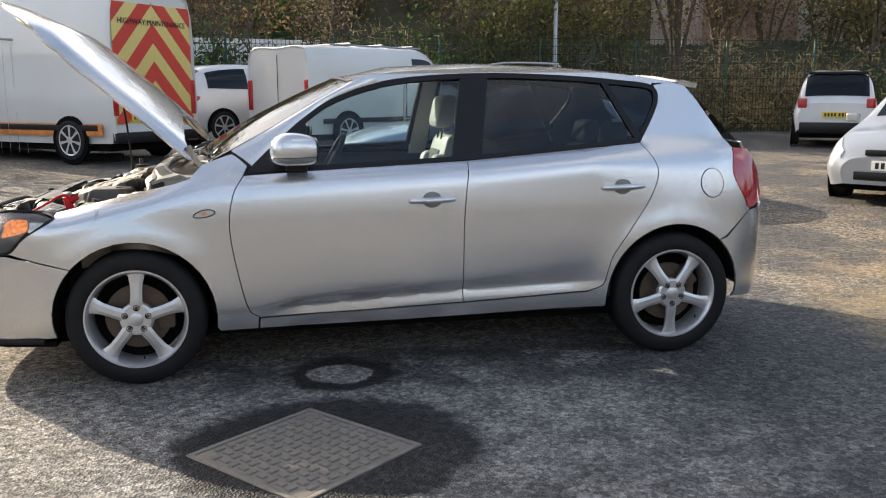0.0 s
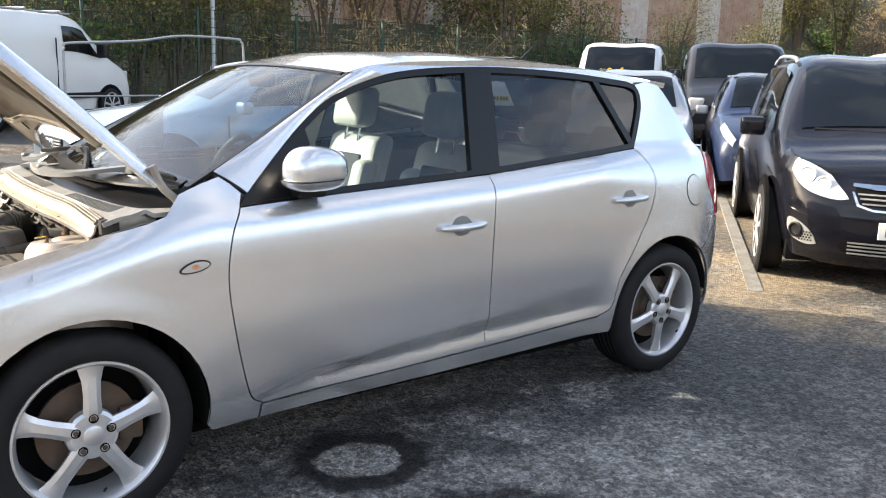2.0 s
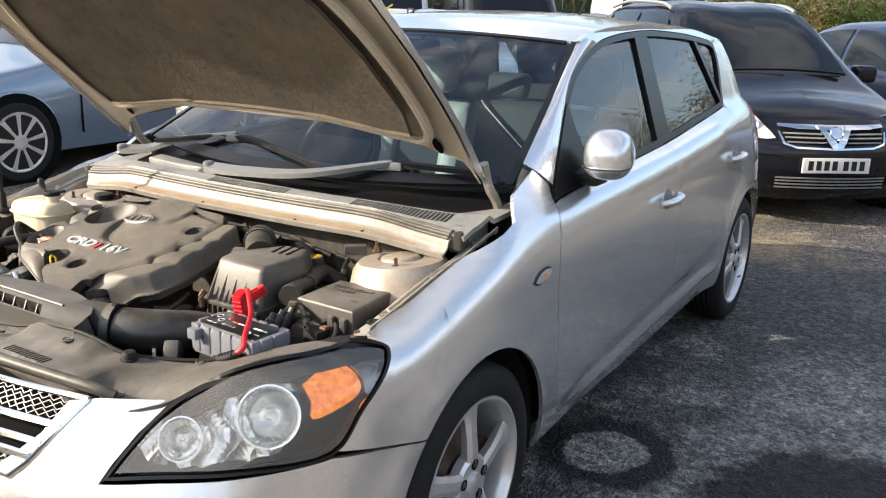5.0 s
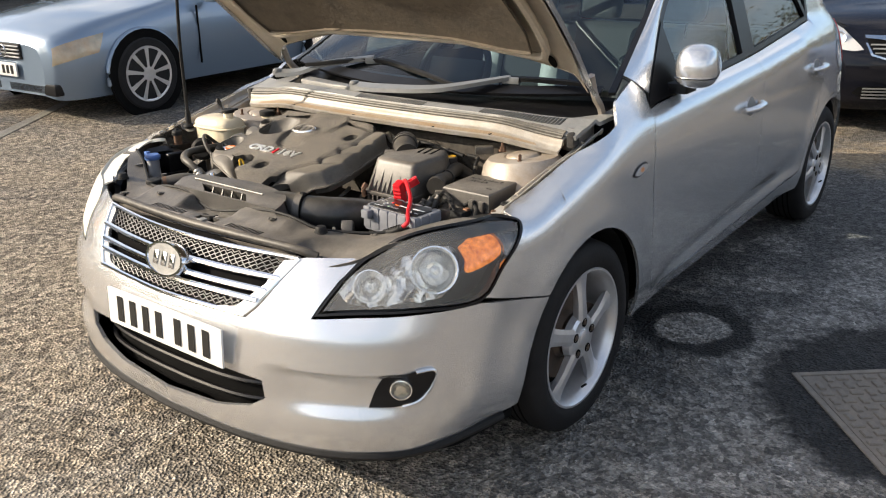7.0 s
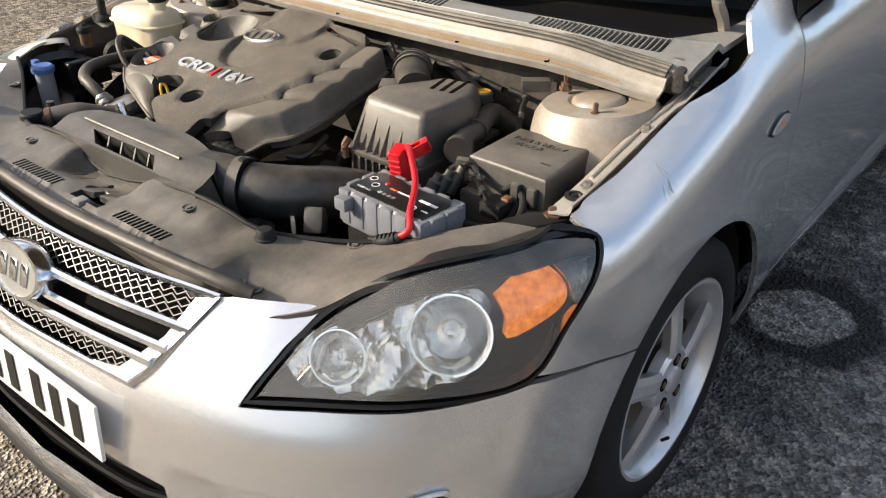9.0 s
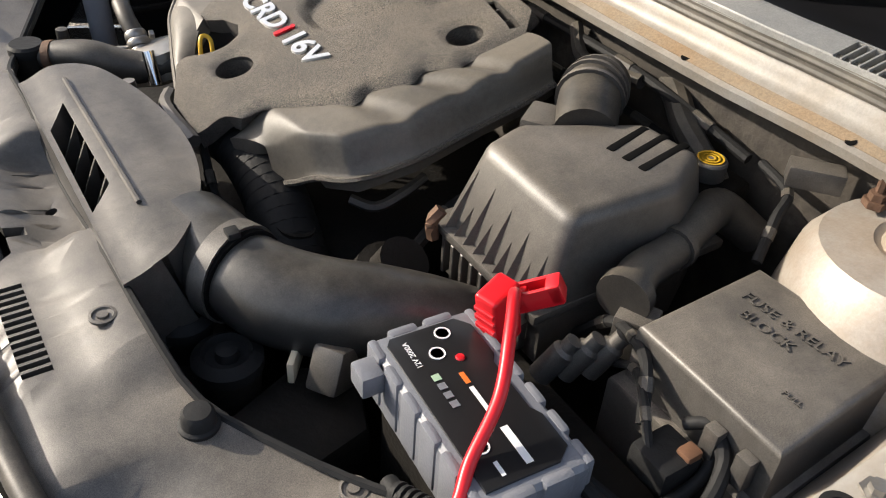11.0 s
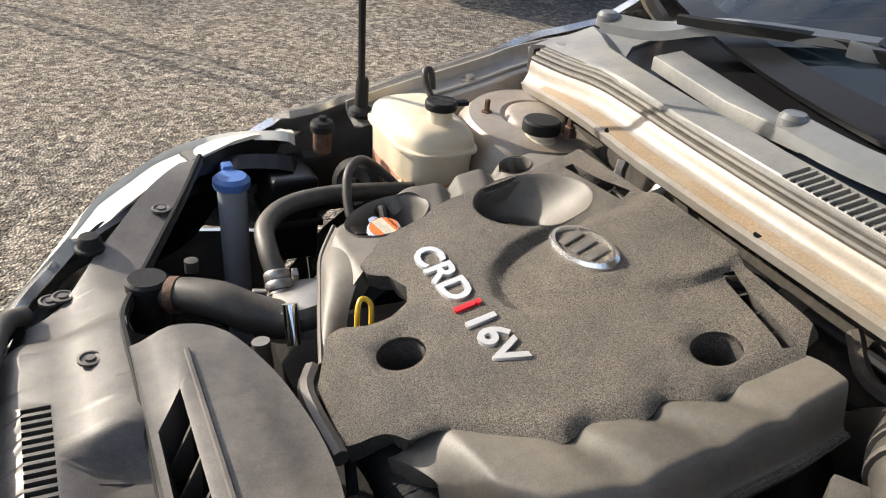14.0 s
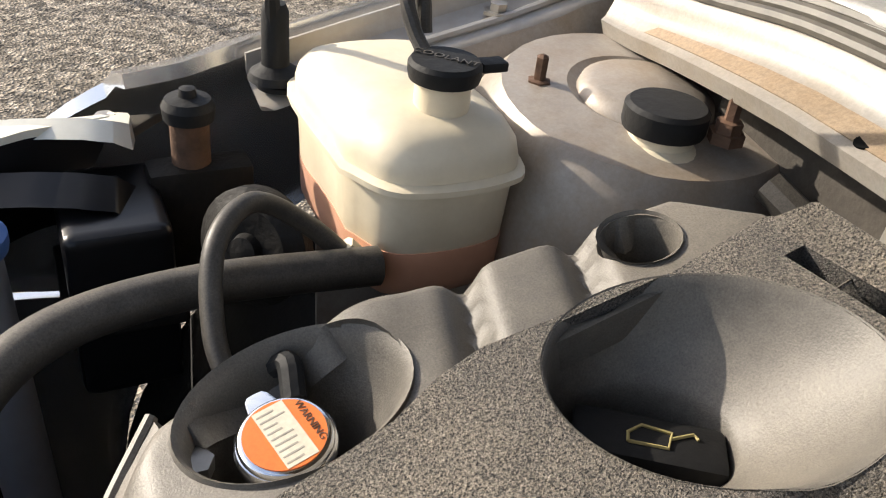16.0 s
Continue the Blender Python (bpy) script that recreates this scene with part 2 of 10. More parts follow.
def join(bm, b):
    if bm is None:
        return b
    me = bpy.data.meshes.new("tmp")
    b.to_mesh(me)
    b.free()
    bm.from_mesh(me)
    bpy.data.meshes.remove(me)
    return bm


def move(bm, m):
    bmesh.ops.transform(bm, matrix=m, verts=bm.verts[:])
    return bm


def stack(outline, rows, bm=None):
    """A moulded shape: the plan outline drawn in by each row's inset, at its height."""
    cx, cy = np.mean(outline, axis=0)
    b = bmesh.new()
    rings = []
    for d, z in rows:
        ring = []
        for x, y in outline:
            r = math.hypot(x - cx, y - cy)
            k = max(r - d, 0.002) / r
            ring.append(b.verts.new((cx + (x - cx) * k, cy + (y - cy) * k, z)))
        rings.append(ring)
    k = len(outline)
    for a, c in zip(rings, rings[1:]):
        for i in range(k):
            b.faces.new((a[i], a[(i + 1) % k], c[(i + 1) % k], c[i]))
    b.faces.new(rings[0][::-1])
    b.faces.new(rings[-1])
    return join(bm, b)


def ribbon(points, widths, thick, n=8):
    """A flat bar laid along points."""
    pts = catmull(points, n)
    b = bmesh.new()
    rings = []
    for i, p in enumerate(pts):
        d = Vector(pts[min(i + 1, len(pts) - 1)] - pts[max(i - 1, 0)]).normalized()
        side = d.cross(Vector((-0.4, 0, 0.9))).normalized()
        up = side.cross(d)
        w = float(np.interp(i / n, range(len(points)), widths)) / 2
        c = Vector(p)
        rings.append([b.verts.new(c + q) for q in (side * w, side * w * 0.7 + up * thick, -side * w * 0.7 + up * thick, -side * w)])
    for a, c in zip(rings, rings[1:]):
        for i in range(4):
            b.faces.new((a[i], a[(i + 1) % 4], c[(i + 1) % 4], c[i]))
    b.faces.new(rings[0])
    b.faces.new(rings[-1])
    return b


def lathe(profile, seg=32, m=None, bm=None, cap=True):
    """A turned shape round z from (radius, height) rows."""
    b = bmesh.new()
    rings = []
    for r, z in profile:
        rings.append([b.verts.new((r * math.cos(2 * math.pi * i / seg), r * math.sin(2 * math.pi * i / seg), z)) for i in range(seg)])
    for a, c in zip(rings, rings[1:]):
        for i in range(seg):
            b.faces.new((a[i], a[(i + 1) % seg], c[(i + 1) % seg], c[i]))
    if cap:
        for ring in (rings[0], rings[-1]):
            b.faces.new(ring)
    if m is not None:
        move(b, m)
    return join(bm, b)


def tube(points, radius, seg=12, n=8, bm=None, ends=True):
    """A round hose through points; radius: a number or one for each point."""
    pts = catmull(points, n)
    rad = radius if isinstance(radius, (int, float)) else None
    b = bmesh.new()
    rings = []
    up = Vector((0, 0, 1))
    for i, p in enumerate(pts):
        d = Vector(pts[min(i + 1, len(pts) - 1)] - pts[max(i - 1, 0)]).normalized()
        side = d.cross(up)
        side = side.normalized() if side.length > 0.05 else d.cross(Vector((1, 0, 0))).normalized()
        top = side.cross(d)
        r = rad if rad else float(np.interp(i / n, range(len(points)), radius))
        rings.append([b.verts.new(Vector(p) + r * (math.cos(a) * side + math.sin(a) * top)) for a in (2 * math.pi * k / seg for k in range(seg))])
    for a, c in zip(rings, rings[1:]):
        for i in range(seg):
            b.faces.new((a[i], a[(i + 1) % seg], c[(i + 1) % seg], c[i]))
    if ends:
        b.faces.new(rings[0])
        b.faces.new(rings[-1])
    return join(bm, b)


def prism(outline, z0, z1, bevel=0.0, seg=2, bm=None):
    """A plate from a plan outline between two heights."""
    b = bmesh.new()
    lo = [b.verts.new((x, y, z0)) for x, y in outline]
    hi = [b.verts.new((x, y, z1)) for x, y in outline]
    k = len(outline)
    b.faces.new(hi)
    b.faces.new(lo[::-1])
    for i in range(k):
        b.faces.new((lo[i], lo[(i + 1) % k], hi[(i + 1) % k], hi[i]))
    if bevel:
        top = [e for e in b.edges if all(v in hi for v in e.verts)]
        bmesh.ops.bevel(b, geom=top, offset=bevel, segments=seg, affect="EDGES", profile=0.5)
    return join(bm, b)


def oval(cx, cy, rx, ry=None, k=28, turn=0.0):
    ry, c, s = ry or rx, math.cos(radians(turn)), math.sin(radians(turn))
    pts = [(rx * math.cos(2 * math.pi * i / k), ry * math.sin(2 * math.pi * i / k)) for i in range(k)]
    return [(cx + c * a - s * d, cy + s * a + c * d) for a, d in pts]


def cut_grid(outline, du, dv, holes=()):
    """A flat polygon in (u, v), with holes, cut into cells."""
    b = bmesh.new()
    if holes:
        loops = [[Vector((u, v, 0)) for u, v in loop] for loop in (outline, *holes)]
        verts = [b.verts.new(v) for loop in loops for v in loop]
        for tri in geometry.tessellate_polygon(loops):
            try:
                b.faces.new([verts[i] for i in tri])
            except ValueError:
                pass
    else:
        b.faces.new([b.verts.new((u, v, 0)) for u, v in outline])
    us, vs = [p[0] for p in outline], [p[1] for p in outline]
    for lo, hi, step, no in ((min(us), max(us), du, (1, 0, 0)), (min(vs), max(vs), dv, (0, 1, 0))):
        k = math.ceil(lo / step + 1e-6)
        while k * step < hi - 1e-6:
            bmesh.ops.bisect_plane(b, geom=b.verts[:] + b.edges[:] + b.faces[:], plane_co=[c * k * step for c in no], plane_no=no, dist=1e-5)
            k += 1
    return b


def panel(outline, surf, depth=0.012, du=0.05, dv=0.03, lift=0.0, flange=True, mirror=False, out=1, holes=()):
    """A sheet laid on a curved surface surf(u, v), with its rim turned inwards."""
    b = cut_grid(outline, du, dv, holes)
    rim = [e for e in b.edges if e.is_boundary]
    if flange:
        ex = bmesh.ops.extrude_edge_only(b, edges=rim)["geom"]
        inner = {v for v in ex if isinstance(v, bmesh.types.BMVert)}
    else:
        inner = set()
    h = 2e-3
    for v in b.verts:
        u, w = v.co.x, v.co.y
        p = Vector(surf(u, w))
        nrm = (Vector(surf(u + h, w)) - Vector(surf(u - h, w))).cross(Vector(surf(u, w + h)) - Vector(surf(u, w - h)))
        nrm.normalize()
        nrm *= out
        v.co = p + nrm * (lift - (depth if v in inner else 0.0))
    if mirror:
        for v in b.verts:
            v.co.y = 2 * MID - v.co.y
    return b


def text(body, size, m, material, name, parent, depth=0.0015, label="", bold=0.0):
    cu = bpy.data.curves.new(name, "FONT")
    cu.body, cu.size, cu.extrude, cu.align_x, cu.align_y, cu.resolution_u, cu.offset = body, size, depth, "CENTER", "CENTER", 3, bold
    tmp = bpy.data.objects.new("tmp", cu)
    scene.collection.objects.link(tmp)
    bpy.context.view_layer.update()
    me = bpy.data.meshes.new_from_object(tmp.evaluated_get(bpy.context.evaluated_depsgraph_get()))
    bpy.data.objects.remove(tmp)
    bpy.data.curves.remove(cu)
    me.name = name
    me.transform(m)
    me.materials.clear()
    me.materials.append(material)
    ob = new(name, me)
    if parent:
        ob.parent = parent
    if label:
        tagged(ob, label)
    return ob


MID = 0.88

# ---- the silver car's outer surface: s runs round the plan, equal to x along the side ----
PLAN = [(-0.955, 0.88), (-0.935, 0.58), (-0.872, 0.33), (-0.752, 0.142), (-0.60, 0.052), (-0.45, 0.016), (-0.30, 0.003), (-0.1, 0.0)]
PLAN_R = [(2.75, 0.0), (2.9, 0.01), (3.05, 0.045), (3.19, 0.13), (3.28, 0.30), (3.32, 0.55), (3.34, 0.88)]


def catmull(pts, n=24):
    """A smooth polyline through points of any dimension."""
    p = np.array(pts, float)
    q = np.vstack([2 * p[0] - p[1], p, 2 * p[-1] - p[-2]])
    out = []
    for i in range(1, len(q) - 2):
        for t in np.arange(n) / n:
            a, b, c, d = q[i - 1:i + 3]
            out.append(0.5 * (2 * b + (c - a) * t + (2 * a - 5 * b + 4 * c - d) * t * t + (3 * b - a - 3 * c + d) * t ** 3))
    return np.array(out + [q[-2]])


def _ring():
    f, r = catmull(PLAN), catmull(PLAN_R)
    lf = np.r_[0, np.cumsum(np.linalg.norm(np.diff(f, axis=0), axis=1))]
    lr = np.r_[0, np.cumsum(np.linalg.norm(np.diff(r, axis=0), axis=1))]
    s = np.r_[f[-1, 0] - (lf[-1] - lf), r[0, 0] + lr]
    xy = np.vstack([f, r])
    t = np.gradient(xy, s, axis=0)
    n = np.stack([-t[:, 1], t[:, 0]], 1)
    return s, xy, n / np.linalg.norm(n, axis=1)[:, None]


RING_S, RING_XY, RING_N = _ring()
S0, S1 = float(RING_S[0]), float(RING_S[-1])
ip = np.interp


TAPS, WEIGHTS = np.linspace(-1, 1, 7), np.array([1, 3, 5, 6, 5, 3, 1]) / 24.0


def soft_ip(x, xs, ys, w):
    """A table read with its corners rounded over a width w."""
    return float(np.dot(ip(x + w * TAPS, xs, ys), WEIGHTS))


def z_top(x):
    return soft_ip(x, [-1.0, -0.84, -0.67, -0.5, -0.31, -0.13, 0.065, 0.26, 0.40, 0.5, 1.6, 2.48, 2.9, 3.2], [0.735, 0.765, 0.79, 0.805, 0.815, 0.86, 0.905, 0.95, 0.972, 0.968, 1.018, 1.09, 1.11, 1.11], 0.05)


def d_top(x):
    return soft_ip(x, [-0.75, -0.46, -0.34, -0.28, -0.20, 0.0, 0.3, 0.45, 0.55, 1.6, 2.5, 3.1], [0.05, 0.075, 0.126, 0.123, 0.116, 0.109, 0.088, 0.072, 0.062, 0.08, 0.105, 0.12], 0.05)


def inset(s, z):
    """How far the body lies inside its plan outline at the height z."""
    w = ip(s, [-0.95, -0.45], [0, 1])
    w = w * w * (3 - 2 * w)
    front = soft_ip(z, [0.15, 0.22, 0.29, 0.45, 0.56, 0.67, 0.735, 0.8], [0.07, 0.015, 0.0, 0.0, 0.018, 0.075, 0.13, 0.22], 0.03)
    base = soft_ip(z, [0.18, 0.26, 0.33, 0.45, 0.62, 0.8, 0.9, 1.0], [0.07, 0.036, 0.014, 0.007, 0.0, 0.003, 0.012, 0.015], 0.06)
    zt = z_top(s)
    # the wing sweeps up into the pillar in a hollow curve
    q = ip(s, [0.05, 0.25, 0.45, 0.56], [0.0005, 0.045, 0.045, 0.0005])
    under, over = 0.5 * (zt - z + math.hypot(zt - z, q)), 0.5 * (z - zt + math.hypot(z - zt, q))
    u = min(max(under / 0.10, 0), 1)
    crown = 1 - math.sqrt(max(1 - (1 - u) ** 2.2, 0))
    soft_edge = math.exp(-under / ip(s, [2.2, 2.75], [0.035, 0.11]))
    k = ip(s, [-0.6, -0.3, 0.15, 0.45], [0, 0.8, 0.8, 0])
    base += d_top(s) * (soft_edge * (1 - k) + crown * k) + over * 0.404
    # undercut along the foot of the doors
    m = ip(s, [0.5, 0.75, 2.1, 2.3], [0, 1, 1, 0])
    if m > 0:
        zc = ip(s, [0.55, 0.72, 1.54, 2.18, 2.3], [0.33, 0.385, 0.445, 0.505, 0.56])
        zl = ip(s, [0.55, 0.72, 1.54, 2.2], [0.315, 0.34, 0.385, 0.405])
        k = ip(z, [0.24, zl - 0.05, zl, zc, zc + 0.03], [0.35, 0.4, 1, 0.06, 0])
        base += 0.025 * m * k
    for cx in (0.0, 2.65):
        r = math.hypot(s - cx, z - 0.317)
        base -= 0.016 * math.exp(-((r - 0.365) / 0.075) ** 2)
    # scooped recess round the fog lamp
    front += 0.028 * ip(z, [0.335, 0.375, 0.458, 0.470], [0, 0.7, 1, 0]) * ip(s, [-1.16, -1.04, -0.80, -0.70], [0, 1, 1, 0])
    return front * (1 - w) + base * w


def skin(s, z):
    d = inset(s, z)
    return (ip(s, RING_S, RING_XY[:, 0]) + d * ip(s, RING_S, RING_N[:, 0]), ip(s, RING_S, RING_XY[:, 1]) + d * ip(s, RING_S, RING_N[:, 1]), z)


def shrink(outline, d=0.0022):
    """The outline drawn inwards by d, to leave a joint."""
    p = [Vector((*q, 0)) for q in outline]
    k = len(p)
    area = sum(p[i].x * p[(i + 1) % k].y - p[(i + 1) % k].x * p[i].y for i in range(k))
    sg = 1 if area > 0 else -1
    out = []
    for i in range(k):
        e0, e1 = (p[i] - p[i - 1]).normalized(), (p[(i + 1) % k] - p[i]).normalized()
        n0, n1 = Vector((-e0.y, e0.x, 0)) * sg, Vector((-e1.y, e1.x, 0)) * sg
        b = n0 + n1
        b = b / max(b.length_squared / 2, 0.4)
        out.append((p[i].x + b.x * d, p[i].y + b.y * d))
    return out


def smooth01(t):
    t = min(max(t, 0.0), 1.0)
    return t * t * (3 - 2 * t)


def curve2(pts, n=6):
    return [tuple(p) for p in catmull(pts, n)]


def arch(cx, r, a0, a1, k=22):
    return [(cx + r * math.cos(radians(a0 + (a1 - a0) * i / k)), 0.317 + r * math.sin(radians(a0 + (a1 - a0) * i / k))) for i in range(k + 1)]


# ---- silver hatchback ----
car = thing("hatchback_car", "silver five-door hatchback standing on wet asphalt with its bonnet propped open", "car")
GAP_A = curve2([(0.505, 0.966), (0.458, 0.884), (0.435, 0.742), (0.457, 0.555), (0.505, 0.345), (0.56, 0.294)])
GAP_B = curve2([(1.576, 1.017), (1.553, 0.85), (1.542, 0.708), (1.540, 0.5), (1.543, 0.322)])
GAP_C = curve2([(2.19, 0.351), (2.262, 0.385), (2.285, 0.46), (2.313, 0.54), (2.412, 0.682), (2.514, 0.836), (2.553, 0.965), (2.49, 1.091)])
ARCH_F = arch(0.0, 0.362, 192, -9)
ARCH_R = arch(2.65, 0.366, 187, -2)
DLO_TOP = curve2([(0.505, 0.968), (0.609, 1.069), (0.8, 1.232), (0.966, 1.33), (1.247, 1.408), (1.684, 1.438), (2.123, 1.427), (2.424, 1.404), (2.60, 1.378), (2.622, 1.30), (2.56, 1.19), (2.49, 1.093)], 5)
BELT = [(x, float(z_top(x))) for x in (2.3, 2.0, 1.7, 1.4, 1.1, 0.8)]
RAIL_TOP = curve2([(2.76, 1.395), (2.42, 1.437), (2.12, 1.457), (1.7, 1.467), (1.25, 1.447), (1.03, 1.408), (0.80, 1.302), (0.575, 1.155), (0.41, 1.04)], 5)
FENDER_TOP = [(0.524, 1.008), (0.490, 1.040), (0.455, 1.064), (0.41, 1.051), (0.36, 1.034), (0.315, 1.016), (0.287, 0.985), (0.262, 0.957)] + [(x, float(z_top(x))) for x in (0.2, 0.1, 0.0, -0.1, -0.2, -0.31, -0.336)]

front_door = GAP_A + [(1.0, 0.305)] + GAP_B[::-1] + [(x, z) for x, z in BELT if x < 1.55]
rear_door = GAP_B[:-1] + [(1.543, 0.322), (1.9, 0.337)] + GAP_C + [(x, z) for x, z in BELT if x > 1.6]
fender = FENDER_TOP[::-1] + GAP_A + [(0.552, 0.292), (0.548, 0.236)] + [(0.375, 0.236)] + ARCH_F[::-1][:-6] + [(-0.42, 0.603), (-0.536, 0.637), (-0.45, 0.713), (-0.342, 0.779)]
sill = [(0.552, 0.236), (1.3, 0.243), (2.283, 0.265), (2.278, 0.385), (2.262, 0.380), (2.19, 0.347), (1.9, 0.333), (1.543, 0.318), (1.0, 0.301), (0.556, 0.290)]
quarter = GAP_C[1:] + DLO_TOP[41:-1][::-1] + [(2.608, 1.381), (2.70, 1.398), (2.78, 1.38), (2.90, 1.235), (3.0, 1.10), (3.03, 1.06), (2.99, 0.93), (3.06, 0.80), (3.10, 0.74), (3.0, 0.665), (2.93, 0.612)] + ARCH_R[::-1][6:]
rear_bumper = [(2.936, 0.605), (3.0, 0.658), (3.10, 0.735), (3.4, 0.77), (S1, 0.78), (S1, 0.25), (3.4, 0.24), (3.0, 0.28)] + ARCH_R[::-1][:7]
rail = [p for p in DLO_TOP[1:41] if p[0] > 1.10] + [(2.605, 1.388)] + [p for p in RAIL_TOP if p[0] > 1.0] + [(1.04, 1.404)]
tail_lamp = curve2([(3.03, 1.06), (2.99, 0.93), (3.06, 0.80), (3.10, 0.745), (3.22, 0.80), (3.25, 0.93), (3.16, 1.05)], 4)

# headlamp, grille and bumper of the nose, half of it
LAMP = curve2([(-1.017, 0.612), (-0.972, 0.670), (-0.914, 0.724), (-0.826, 0.766), (-0.667, 0.812), (-0.54, 0.826), (-0.42, 0.818), (-0.337, 0.799), (-0.348, 0.774), (-0.456, 0.708), (-0.541, 0.632), (-0.728, 0.630), (-0.9, 0.622), (-1.017, 0.612)], 4)[:-1]
bumper = ([(S0, 0.585), (-1.40, 0.587), (-1.27, 0.605), (-1.19, 0.67), (-1.155, 0.726), (-1.08, 0.738), (-1.0, 0.742), (-0.92, 0.744), (-0.893, 0.742), (-0.957, 0.690), (-1.0, 0.640), (-1.022, 0.607)]
          + [(-0.9, 0.617), (-0.728, 0.625), (-0.541, 0.627), (-0.42, 0.60)] + ARCH_F[:7][::-1] + [(-0.39, 0.238), (-0.60, 0.232), (-0.9, 0.228), (S0, 0.228)]
          + [(S0, 0.292), (-1.35, 0.305), (-1.22, 0.335), (-1.165, 0.37), (-1.17, 0.42), (-1.3, 0.43), (S0, 0.435)])


def bow(u):
    return 1 - (2 * u - 1) ** 2


def screen_pt(u, v):
    """The windscreen: u across the car, v up the glass."""
    lo = Vector((0.36 - 0.16 * bow(u), 0.128 + 1.504 * u, 1.034 - 0.029 * bow(u)))
    hi = Vector((1.035 - 0.05 * bow(u), 0.262 + 1.236 * u, 1.402 + 0.026 * bow(u)))
    p = lo.lerp(hi, v)
    return p + Vector((-0.5, 0, 0.85)) * bow(v) * (0.034 * bow(u) - 0.006)


def on_line(pts, t):
    """A place on a polyline, t from 0 to 1 by its points."""
    q = np.array(pts)
    k = np.arange(len(q)) / (len(q) - 1)
    return Vector([float(np.interp(t, k, q[:, i])) for i in range(3)])


PILLAR_OUT = [skin(x, z) for x, z in DLO_TOP if x < 1.2][1:]

def pillar_pt(a, c):
    """The windscreen pillar: a from its foot to the roof, c from the door frame to the glass."""
    o, i = on_line(PILLAR_OUT, 0.06 + 0.94 * a), screen_pt(0.002, min(0.125 + 0.89 * a, 1.0))
    if a > 0.985:
        i += Vector((0.012, 0, 0.006))
    p = o.lerp(i, c)
    return p + Vector((-0.25, -0.62, 0.72)) * (0.006 + 0.010 * a) * bow(c)


def far_up(x):
    """How much higher the far wing's top stands than the mirrored near one."""
    return 0.028 * smooth01((0.42 - x) / 0.35)


def side_sheet(surf, mirror, rim=0.016):
    b = panel([(0.004, 0), (1, 0), (1, 1), (0.004, 1)], surf, rim, 0.04, 0.125, 0.0, True, mirror)
    return b


